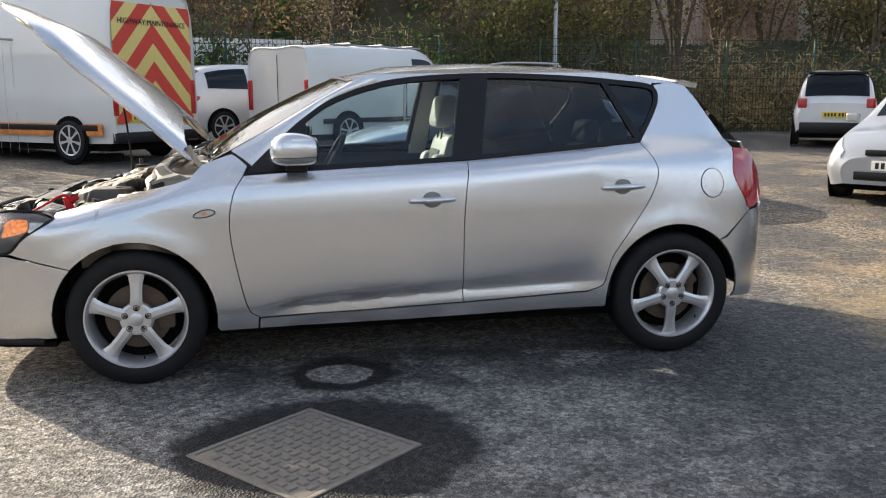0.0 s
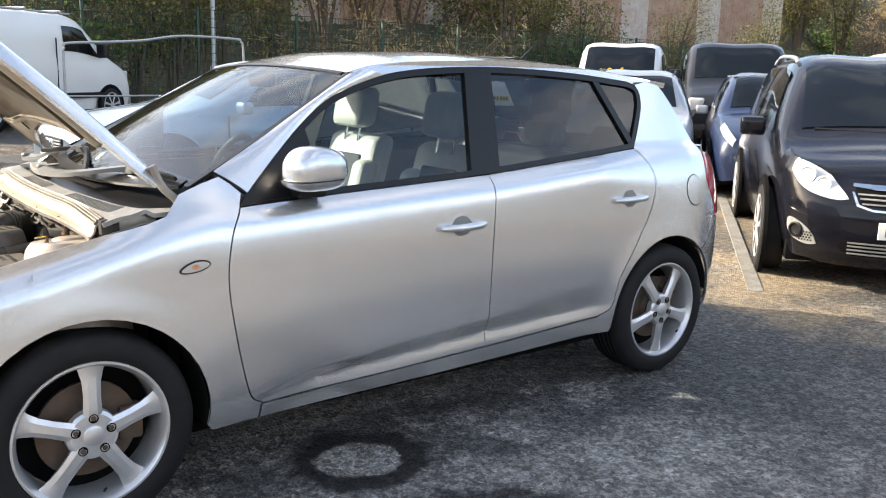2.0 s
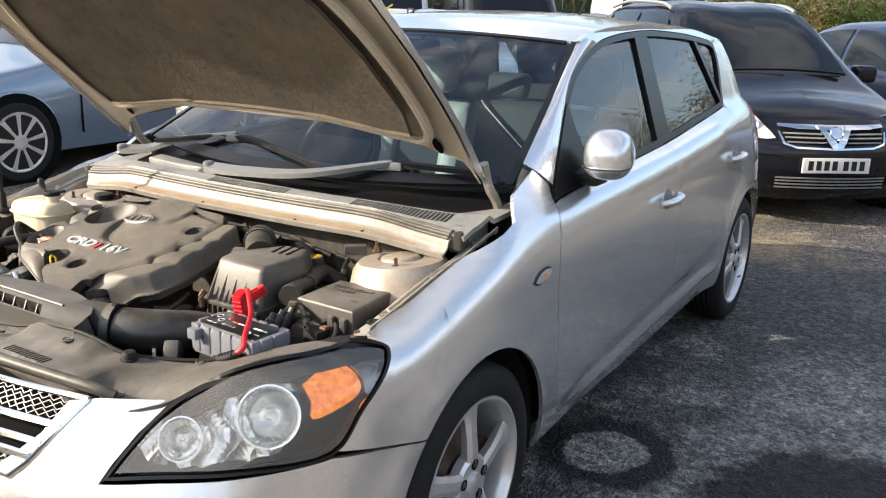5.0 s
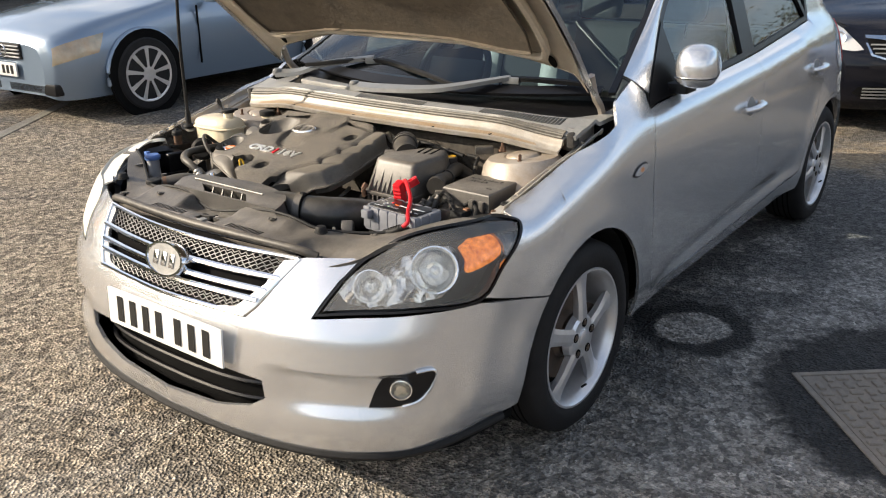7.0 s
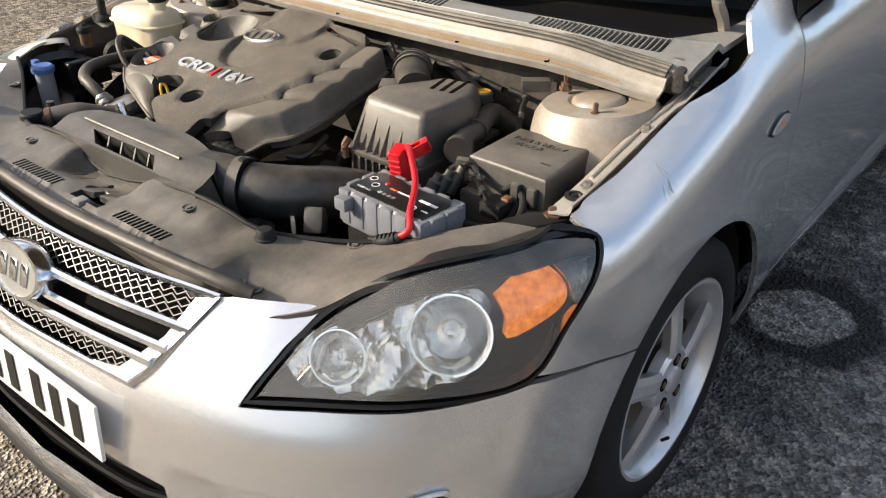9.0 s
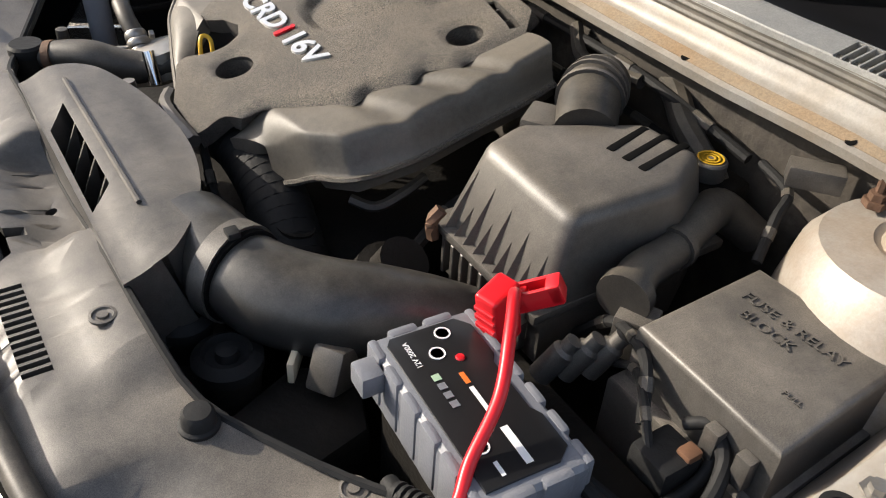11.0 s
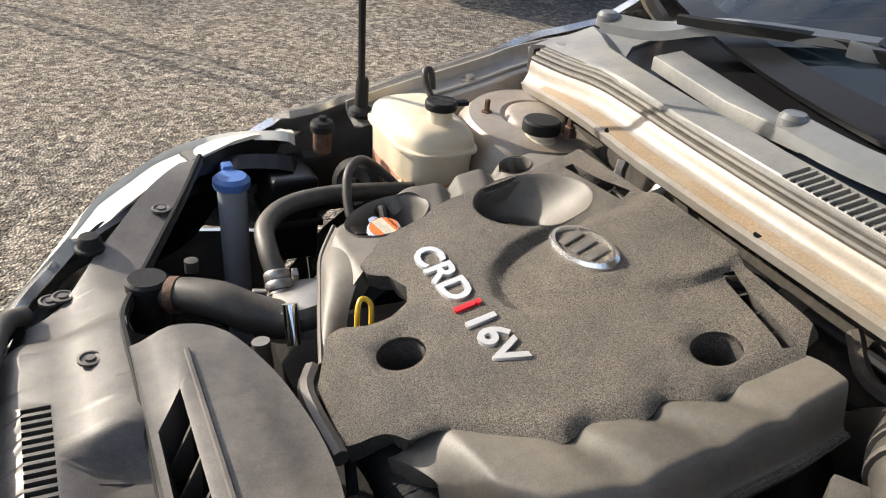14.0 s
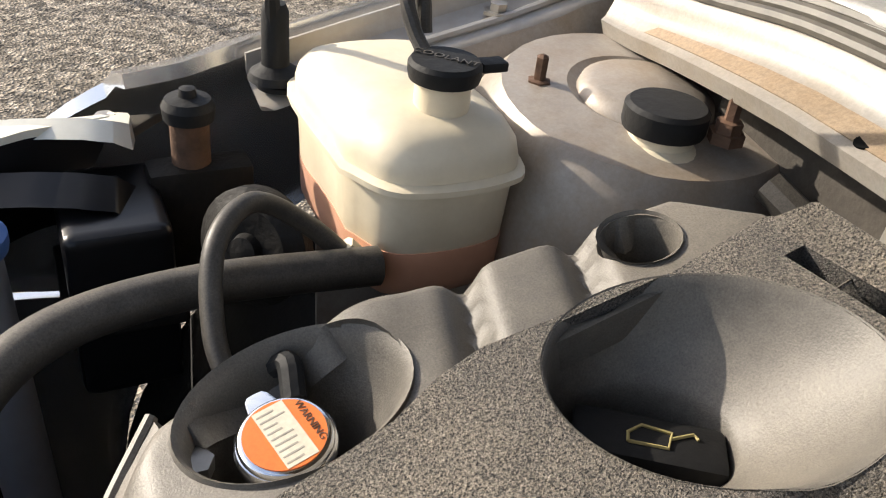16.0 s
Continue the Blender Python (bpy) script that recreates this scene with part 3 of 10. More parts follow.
for mirror in (False, True):
    def lay(name, outline, material, label="", depth=0.012, lift=0.0, du=0.05, dv=0.03, gap=0.0022, parent=None, sharp=32):
        return part(name, panel(shrink(outline, gap), skin, depth, du, dv, lift, True, mirror), material, parent or car, label, sharp)

    fd = lay("front_door", front_door, SILVER, du=0.035, dv=0.011)
    rd = lay("rear_door", rear_door, SILVER, du=0.035, dv=0.011)
    wing = lay("front_wing", fender, SILVER, dv=0.02)
    if mirror:
        for v in wing.data.vertices:
            k_ = far_up(v.co.x) * smooth01((v.co.z - 0.62) / 0.18)
            v.co += Vector((0, 0.8 * k_, k_))
    lay("side_sill", sill, SILVER)
    lay("rear_quarter_panel", quarter, SILVER)
    lay("rear_bumper", rear_bumper, SILVER)
    lay("roof_rail", rail, SILVER, depth=0.03)
    part("windscreen_pillar", side_sheet(pillar_pt, mirror), SILVER, car, "slim silver windscreen pillar")
    lay("front_bumper", bumper, SILVER, du=0.03, dv=0.011)
    lay("tail_lamp", tail_lamp, RED_LENS, "red tail lamp lens", lift=0.004)
    # dark shell behind the joints
    shell = [(0.42, 0.25), (0.42, 0.9), (0.5, 0.94), (1.6, 0.99), (2.5, 1.05), (2.62, 0.95), (2.3, 0.5), (2.25, 0.27)]
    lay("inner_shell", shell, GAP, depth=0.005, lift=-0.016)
    # window surround, pillars and panes
    ring_in = shrink(DLO_TOP + [(x, z) for x, z in BELT], 0.022)
    k = len(DLO_TOP)
    outer = shrink(DLO_TOP + [(x, z) for x, z in BELT], 0.001)
    b = None
    for i in range(len(outer)):
        j = (i + 1) % len(outer)
        q = panel([outer[i], outer[j], ring_in[j], ring_in[i]], skin, 0.02, 0.2, 0.2, -0.001, True, mirror)
        b = join(b, q) if b is not None else q
    part("window_surround", b, BLACK_TRIM, car)
    lay("door_pillar", [(1.50, 1.02), (1.655, 1.03), (1.725, 1.42), (1.58, 1.42)], BLACK_TRIM, "gloss black door pillar", 0.03, -0.002)
    lay("quarter_pillar", [(2.475, 1.09), (2.515, 1.10), (2.36, 1.40), (2.315, 1.405)], BLACK_TRIM, "", 0.02, -0.002)
    lay("mirror_sail", [(0.515, 0.975), (0.80, 0.985), (0.83, 1.02), (0.80, 1.225), (0.62, 1.07)], BLACK_TRIM, "black mirror mount panel", 0.02, 0.002)
    fg = [(0.78, 0.99), (1.515, 1.025), (1.59, 1.405), (1.25, 1.392), (0.98, 1.315), (0.79, 1.20)]
    rg = [(1.645, 1.035), (2.47, 1.09), (2.315, 1.395), (1.715, 1.42)]
    qg = [(2.51, 1.105), (2.60, 1.30), (2.59, 1.37), (2.36, 1.395)]
    lay("front_door_window", fg, CLEAR, "clear door glass", 0.004, -0.014, 0.2, 0.1, 0, fd)
    lay("rear_door_window", rg, TINTED, "tinted privacy glass", 0.004, -0.014, 0.2, 0.1, 0, rd)
    lay("quarter_window", qg, TINTED, "tinted privacy glass", 0.004, -0.012, 0.2, 0.1, 0)
    for door, hx, hz in ((fd, 1.385, 0.838), (rd, 2.355, 0.879)):
        cup = [(hx + 0.055 * math.cos(a), hz + 0.045 * math.sin(a)) for a in (2 * math.pi * i / 24 for i in range(24))]
        lay("handle_recess", cup, SILVER, "", 0.004, 0.0012, 0.02, 0.02, 0, door)
        inner = [(hx + 0.048 * math.cos(a), hz + 0.038 * math.sin(a)) for a in (2 * math.pi * i / 24 for i in range(24))]
        # grey oval laid on the door paints the shade of the finger recess
        lay("recess_shade", inner, COWL_GREY, "finger recess, its shade painted as a grey oval", 0.004, 0.002, 0.02, 0.02, 0, door)
        p = Vector(skin(hx, hz))
        g = [(hx - 0.105, p.y - 0.012, hz - 0.003), (hx - 0.06, p.y - 0.036, hz), (hx, p.y - 0.042, hz + 0.001), (hx + 0.06, p.y - 0.036, hz + 0.002), (hx + 0.105, p.y - 0.012, hz + 0.001)]
        b = tube(g, [0.011, 0.0145, 0.0155, 0.0145, 0.011], 12)
        for v in b.verts:
            if mirror:
                v.co.y = 2 * MID - v.co.y
        part("door_handle", b, SILVER, door, "silver grip handle")
    # fuel flap, side repeater
    if not mirror:
        ring = [(2.853 + 0.068 * math.cos(a), 0.886 + 0.075 * math.sin(a)) for a in (2 * math.pi * i / 32 for i in range(32))]
        ring2 = [(2.853 + 0.064 * math.cos(a), 0.886 + 0.071 * math.sin(a)) for a in (2 * math.pi * i / 32 for i in range(32))]
        lay("fuel_flap_joint", ring, GAP, "", 0.004, 0.0010, 0.03, 0.03, 0)
        lay("fuel_flap", ring2, SILVER, "round fuel flap", 0.004, 0.0022, 0.03, 0.03, 0)
    rep = [(0.325 + 0.05 * math.cos(a) * (1 - 0.15 * math.sin(a)), 0.80 + 0.019 * math.sin(a) + 0.008 * math.cos(a)) for a in (2 * math.pi * i / 24 for i in range(24))]
    rim_ob = lay("side_repeater", rep, BLACK_TRIM, "", 0.004, 0.004, 0.02, 0.02, 0)
    lay("repeater_lens", shrink(rep, 0.005), LAMP_GREY, "ribbed clear lens", 0.004, 0.008, 0.02, 0.02, 0, rim_ob)

    lay("repeater_bulb", oval(0.325, 0.80, 0.013, 0.008), AMBER_DULL, "amber bulb", 0.004, 0.009, 0.02, 0.02, 0, rim_ob)

    def flip(b):
        if mirror:
            for v in b.verts:
                v.co.y = 2 * MID - v.co.y
        return b

    # door mirror: a tall rounded shell over a lower lip
    def mirror_shell(low):
        b = bmesh.new()
        bmesh.ops.create_uvsphere(b, u_segments=36, v_segments=24, radius=1)
        turn_ = Matrix.Rotation(radians(14), 3, "Z")
        for v in b.verts:
            q = Vector([math.copysign(abs(c) ** e, c) for c, e in zip(v.co, (0.62, 0.75, 0.80))])
            if q.x > 0.6:
                q.x = 0.6 + (q.x - 0.6) * 0.25
            tall = 0.088 if q.z > 0 else 0.064
            q.z *= 1.0 - 0.16 * (q.x + 0.4) ** 2 if q.z > 0 else 1.0
            grow = 1.04 if low else 1.0
            w = turn_ @ Vector((q.x * 0.122 * grow, q.y * 0.074 * grow, 0))
            v.co = Vector((0.752 + w.x - (0.006 if low else 0), 0.004 + w.y, 1.076 + q.z * tall))
        cut_z = 1.050 if low else 1.054
        bmesh.ops.bisect_plane(b, geom=b.verts[:] + b.edges[:] + b.faces[:], plane_co=(0, 0, cut_z), plane_no=(0, 0, 1), clear_outer=low, clear_inner=not low)
        bmesh.ops.holes_fill(b, edges=[e for e in b.edges if e.is_boundary])
        return b

    dm = part("door_mirror", flip(mirror_shell(False)), SILVER, car, "silver mirror housing")
    part("mirror_lip", flip(mirror_shell(True)), SILVER, dm, "silver lower lip")
    part("mirror_base", flip(box(0.70, 0.02, 0.985, 0.80, 0.11, 1.022, 0.01)), BLACK_TRIM, dm, "black mirror foot")
    b = lathe([(0.0, 0), (0.05, 0.0), (0.06, -0.004)], 24, Matrix.Translation((0.838, 0.022, 1.086)) @ Matrix.Rotation(radians(15), 4, "Z") @ Matrix.Rotation(radians(90), 4, "Y") @ Matrix.Diagonal((1.0, 1.0, 1, 1)))
    part("mirror_glass", flip(b), CHROME, dm, "mirror glass")
    # wheel-house liner
    for cx, rr in ((0.0, 0.368), (2.65, 0.372)):
        b = bmesh.new()
        for i in range(24):
            a0, a1 = (radians((-10 if cx < 1 else 8) + (200 if cx < 1 else 170) * t / 24) for t in (i, i + 1))
            q = [b.verts.new((cx + rr * math.cos(a), y, 0.317 + rr * math.sin(a))) for a, y in ((a0, 0.035), (a1, 0.035), (a1, 0.30), (a0, 0.30))]
            b.faces.new(q)
            w = [b.verts.new(p) for p in ((cx, 0.30, 0.317), (cx + rr * math.cos(a0), 0.30, 0.317 + rr * math.sin(a0)), (cx + rr * math.cos(a1), 0.30, 0.317 + rr * math.sin(a1)))]
            b.faces.new(w)
        part("wheel_arch_liner", flip(b), SEAL, car, "black arch liner")

    # scuffed scratch on the wing
    if not mirror:
        rs = random.Random(4)
        b = None
        for i in range(24):
            f = rs.random() ** 2.2
            cs, cz = -0.134 - 0.078 * f + rs.gauss(0, 0.007 * (1 - f)), 0.825 - 0.125 * f + rs.gauss(0, 0.012)
            L, w = rs.uniform(0.006, 0.022), rs.uniform(0.0003, 0.0009)
            ds, dz = -0.45 * L + rs.gauss(0, 0.004), -0.9 * L
            q = panel([(cs, cz), (cs + w, cz), (cs + ds + w, cz + dz), (cs + ds, cz + dz)], skin, 0.0005, 0.05, 0.05, 0.0009, False)
            b = join(b, q) if b is not None else q
        tagged(part("paint_scratch", b, COWL_GREY, wing, "dark scuffed scratch"), kind="stuff")
    # headlamp
    def drop(a_):
        return float(ip(a_, [-0.95, -0.826, -0.70, -0.58, -0.46, -0.36], [0.004, 0.020, 0.044, 0.043, 0.006, -0.018])) if mirror else 0.0

    lens = [(a_, z_ - drop(a_) * smooth01((z_ - 0.70) / 0.05)) for a_, z_ in LAMP]
    lamp = lay("headlamp", lens, BLACK_TRIM, "black-rimmed headlamp with clear lens", 0.03, -0.048, 0.04, 0.02, 0.001)
    # the far cover takes the pale lens colour with the painted glare
    lay("lamp_cover", shrink(lens, 0.002 if mirror else 0.012), LAMP_GLARE if mirror else LAMP_CLEAR, "hazed lamp cover, sun glare painted in" if mirror else "clear lamp cover", 0.02, 0.002, 0.04, 0.02, 0.0, lamp)
    if not mirror:
        lay("lamp_rim", lens + lens[:1] + (shrink(lens, 0.006) + [shrink(lens, 0.006)[0]])[::-1], BLACK_TRIM, "", 0.053, 0.003, 0.05, 0.03, 0.0, lamp)
    brow_s = [-0.87, -0.826, -0.76, -0.682, -0.61, -0.55, -0.48, -0.42, -0.36]
    brow_z = [0.744, 0.762, 0.784, 0.804, 0.814, 0.821, 0.822, 0.818, 0.804]
    brow = list(zip(brow_s, brow_z)) + [(a + 0.006, z - 0.028) for a, z in zip(brow_s, brow_z)][::-1]
    if not mirror:
        lay("lamp_brow", brow, BLACK_TRIM, "smoky upper band", 0.004, -0.006, 0.04, 0.03, 0.0, lamp)
    shroud_in = [(-0.68, 0.30, 0.755), (-0.61, 0.235, 0.765), (-0.54, 0.185, 0.772), (-0.45, 0.15, 0.778), (-0.36, 0.12, 0.780)]
    shroud_out = [Vector(skin(a_, z_ - 0.002)) + Vector((0.004, 0.006, 0)) for a_, z_ in ((-0.826, 0.766 - drop(-0.826)), (-0.70, 0.802 - drop(-0.7)), (-0.58, 0.822 - drop(-0.58)), (-0.46, 0.822 - drop(-0.46)), (-0.36, 0.806))]
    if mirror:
        # far lens rolled inwards, so its painted glare shows as a pale strip
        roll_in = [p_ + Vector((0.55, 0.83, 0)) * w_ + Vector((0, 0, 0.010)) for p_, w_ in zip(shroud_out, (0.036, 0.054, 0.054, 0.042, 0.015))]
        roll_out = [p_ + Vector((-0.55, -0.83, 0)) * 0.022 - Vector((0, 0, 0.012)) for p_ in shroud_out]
        part("lens_roll", panel([(0, 0), (1, 0), (1, 1), (0, 1)], lambda a, c: on_line(roll_out, a).lerp(on_line(roll_in, a), c) + Vector((0, 0, 0.005 * bow(c))), 0.006, 0.08, 0.25, 0.0, True, True), LAMP_GLARE, lamp, "hazed lens rolled over the top, sun glare painted in", 60)
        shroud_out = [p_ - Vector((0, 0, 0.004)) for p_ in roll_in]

    def shroud_pt(a, c):
        return on_line(shroud_out, a).lerp(on_line(shroud_in, a), c) - Vector((0, 0, 0.004 * bow(c)))

    part("lamp_shroud", panel([(0, 0), (1, 0), (1, 1), (0, 1)], shroud_pt, 0.012, 0.1, 0.25, 0.0, True, mirror), BLACK_TRIM, lamp, "black lamp top shroud")
    if not mirror:
        liner = curve2([(-0.475, 0.806), (-0.43, 0.810), (-0.362, 0.800), (-0.376, 0.778), (-0.415, 0.745), (-0.440, 0.735), (-0.437, 0.765), (-0.448, 0.795)], 3)
        lay("lamp_liner", liner, REFLECTOR, "silvered liner", 0.006, -0.010, 0.012, 0.010, 0.0, lamp, 3)
        bowl_main = curve2([(-0.952, 0.675), (-0.934, 0.652), (-0.886, 0.641), (-0.838, 0.646), (-0.766, 0.650), (-0.694, 0.655), (-0.634, 0.678), (-0.606, 0.712), (-0.588, 0.738), (-0.588, 0.770), (-0.606, 0.785), (-0.646, 0.785), (-0.706, 0.775), (-0.808, 0.745), (-0.874, 0.720), (-0.934, 0.705), (-0.952, 0.675)], 3)[:-1]

        def facet(s_, z):
            p = Vector(skin(s_, z))
            k_ = math.sin(s_ * 120 + 2.0 * math.sin(z * 70)) * 0.5 + math.sin(s_ * 47 - z * 90) * 0.5
            return p + Vector((0.6, 0.8, 0)) * 0.008 * k_

        part("reflector", panel(bowl_main, facet, 0.01, 0.008, 0.016, -0.013, True, mirror, 1, [oval(-0.862, 0.688, 0.037, 0.030), oval(-0.658, 0.728, 0.050, 0.046)]), REFLECTOR, lamp, "bright fluted reflector", 6)
        for cs, cz, r in ((-0.862, 0.688, 0.042), (-0.658, 0.728, 0.060)):
            p = Vector(skin(cs, cz))
            nx = (Vector((-0.8, -0.45, 0.35)).normalized() + (Vector(skin(cs + 0.02, cz)) - Vector(skin(cs - 0.02, cz))).cross(Vector(skin(cs, cz + 0.02)) - Vector(skin(cs, cz - 0.02))).normalized()).normalized()
            m = Matrix.Translation(p - nx * 0.014) @ nx.to_track_quat("Z", "Y").to_matrix().to_4x4()
            part("lamp_bowl", flip(lathe([(r * 0.10, -0.020), (r * 0.35, -0.017), (r * 0.65, -0.009), (r * 0.88, 0.003), (r * 0.98, 0.012), (r * 1.04, 0.012), (r * 1.05, 0.0)], 22, m, cap=False)), REFLECTOR, lamp, "", 4)
            part("lamp_bulb", flip(lathe([(r * 0.16, -0.022), (r * 0.16, -0.006), (r * 0.1, 0.0), (0.002, 0.001)], 12, m)), REFLECTOR, lamp)
        amber = curve2([(-0.574, 0.778), (-0.53, 0.794), (-0.488, 0.801), (-0.458, 0.793), (-0.446, 0.765), (-0.458, 0.738), (-0.508, 0.722), (-0.572, 0.712), (-0.568, 0.745), (-0.574, 0.778)], 3)[:-1]
        # indicator is off; its glow paints sunlight in the amber
        part("indicator", panel(amber, skin, 0.010, 0.012, 0.010, -0.010, True, mirror), AMBER, lamp, "amber indicator lens, sun glow put in as emission", 20)
    # fog lamp in its black corner of the recess
    fog = curve2([(-0.868, 0.372), (-0.845, 0.43), (-0.815, 0.462), (-0.76, 0.474), (-0.70, 0.478), (-0.682, 0.462), (-0.70, 0.425), (-0.735, 0.39), (-0.80, 0.372)], 3)
    fo = lay("fog_lamp_surround", fog, BLACK_TRIM, "black fog lamp recess", 0.004, 0.0025, 0.03, 0.02, 0.0)
    rim_f = [Vector(skin(a_, z_)) + Vector((-0.004, -0.004, 0)) for a_, z_ in fog + fog[:1]]
    part("recess_edge", flip(tube([tuple(v) for v in rim_f[10:-2]], 0.0045, 6, 2)), SILVER, fo)
    p = Vector(skin(-0.778, 0.430))
    nx = Vector((-0.80, -0.60, 0.0)).normalized()
    m = Matrix.Translation(p + nx * 0.004) @ nx.to_track_quat("Z", "Y").to_matrix().to_4x4()
    part("fog_lamp", flip(lathe([(0.029, -0.004), (0.029, 0.014), (0.026, 0.015), (0.024, 0.007), (0.012, 0.003), (0.001, 0.002)], 24, m)), REFLECTOR, fo, "round fog lamp")
    part("fog_lens", flip(lathe([(0.0245, 0.010), (0.015, 0.014), (0.002, 0.016)], 24, m)), LAMP_CLEAR, fo)

# centre seams close under the number plate; grille
def grille_pt(y, z, back=0.0):
    x = float(np.interp(abs(y - MID), [0, 0.3, 0.42, 0.5], [-0.955, -0.935, -0.905, -0.88]))
    x += float(np.interp(z, [0.55, 0.6, 0.67, 0.735, 0.78], [0.015, 0.035, 0.075, 0.13, 0.17])) + back
    return Vector((x, y, z))


grille = part("grille_backing", panel([(MID - 0.40, 0.60), (MID - 0.34, 0.585), (MID + 0.34, 0.585), (MID + 0.40, 0.60), (MID + 0.425, 0.735), (MID - 0.425, 0.735)], lambda y, z: grille_pt(y, z, 0.03), 0.01, 0.05, 0.03), GAP, car, "dark grille backing")


def half_w(z):
    return float(np.interp(z, [0.588, 0.60, 0.67, 0.728], [0.325, 0.345, 0.39, 0.425]))


for z0, z1 in ((0.690, 0.729), (0.592, 0.622)):
    b = None
    n_row = 3 if z1 > 0.7 else 2
    h = (z1 - z0) / n_row
    for row in range(n_row):
        za, zb = z0 + row * h, z0 + (row + 1) * h
        w = half_w((za + zb) / 2)
        k = int(2 * w / 0.026)
        for i in range(k):
            ya, yb = MID - w + 2 * w * i / k, MID - w + 2 * w * (i + 1) / k
            for p, q in (((ya, za), (yb, zb)), ((ya, zb), (yb, za))):
                b = tube([tuple(grille_pt(*p, 0.008)), tuple(grille_pt(*q, 0.008))], 0.0013, 4, 1, b, False)
    part("grille_mesh", b, GRILLE, car, "diamond grille mesh")
for z, w0 in ((0.732, 0.425), (0.684, 0.40), (0.652, 0.375), (0.628, 0.355), (0.588, 0.33)):
    r = 0.007 if z in (0.732, 0.588) else 0.0095
    b = tube([tuple(grille_pt(MID + t * w0, z, -0.002)) for t in (-1, -0.5, 0, 0.5, 1)], r, 8, 4)
    part("grille_bar", b, CHROME, car, "bright grille bar")
for sg in (-1, 1):
    part("grille_side", tube([tuple(grille_pt(MID + sg * half_w(z), z, -0.002)) for z in (0.588, 0.62, 0.67, 0.732)], 0.007, 8, 4), CHROME, car)
bx = grille_pt(MID, 0.672, -0.012)
bm_ = Matrix.Translation(bx) @ Vector((-1, 0, 0.35)).to_track_quat("Z", "Y").to_matrix().to_4x4() @ Matrix.Diagonal((1.0, 0.58, 1, 1))
bdg = part("grille_badge", lathe([(0.001, 0.010), (0.072, 0.010), (0.076, 0.014), (0.084, 0.014), (0.088, 0.004), (0.088, -0.02)], 40, bm_), CHROME, car, "oval chrome badge")
part("badge_field", lathe([(0.001, 0.0115), (0.074, 0.0115), (0.074, 0.005)], 40, bm_), COWL_GREY, bdg)
for dx_ in (-0.036, 0.0, 0.036):
    part("badge_bar", move(box(dx_ - 0.011, -0.034, 0.011, dx_ + 0.011, 0.034, 0.0145, 0.003, 2), bm_), CHROME, bdg)

# lower intake, number plate
part("lower_intake", panel([(-0.46 + MID, 0.29), (0.46 + MID, 0.29), (0.46 + MID, 0.44), (-0.46 + MID, 0.44)], lambda y, z: Vector((float(np.interp(abs(y - MID), [0, 0.3, 0.5], [-0.91, -0.885, -0.80])), y, z)), 0.01, 0.08, 0.05), GAP, car, "black lower intake")
for z in (0.335, 0.385):
    part("intake_slat", tube([(-0.80, MID - 0.47, z), (-0.90, MID - 0.3, z), (-0.925, MID, z), (-0.90, MID + 0.3, z), (-0.80, MID + 0.47, z)], 0.007, 6, 5), BLACK_TRIM, car)
plate = part("number_plate", move(box(-0.262, -0.0565, -0.004, 0.262, 0.0565, 0.004, 0.003), Matrix.Translation((-0.953, MID - 0.03, 0.497)) @ Vector((-1, 0, 0.06)).to_track_quat("Z", "Y").to_matrix().to_4x4()), WHITE_PLATE, car, "white number plate with black marks")
pm = Matrix.Translation((-0.9585, MID - 0.03, 0.497)) @ Vector((-1, 0, 0.06)).to_track_quat("Z", "Y").to_matrix().to_4x4()


def plate_marks(parent, m, count=7, h=0.079, step=0.062, name="plate_mark"):
    """Plain dark bars for the plate's characters."""
    for i in range(count):
        x = (i - (count - 1) / 2) * step + (0.012 if i >= 4 else -0.012)
        part(name, move(box(x - 0.014, -h / 2, 0.0, x + 0.014, h / 2, 0.0015), m), INK, parent)


plate_marks(plate, pm)
lip_s = [-0.42, -0.55, -0.7, -0.85, -1.0, -1.15, -1.3, S0]
lip_l = [Vector(skin(a_, 0.228)) for a_ in lip_s]
lip_pts = [tuple(v + Vector((0.004, 0, -0.006))) for v in lip_l] + [(v.x + 0.004, 2 * MID - v.y, v.z - 0.006) for v in lip_l[::-1][1:]]
part("front_lip", tube(lip_pts, 0.014, 8), SEAL, car, "black chin spoiler")

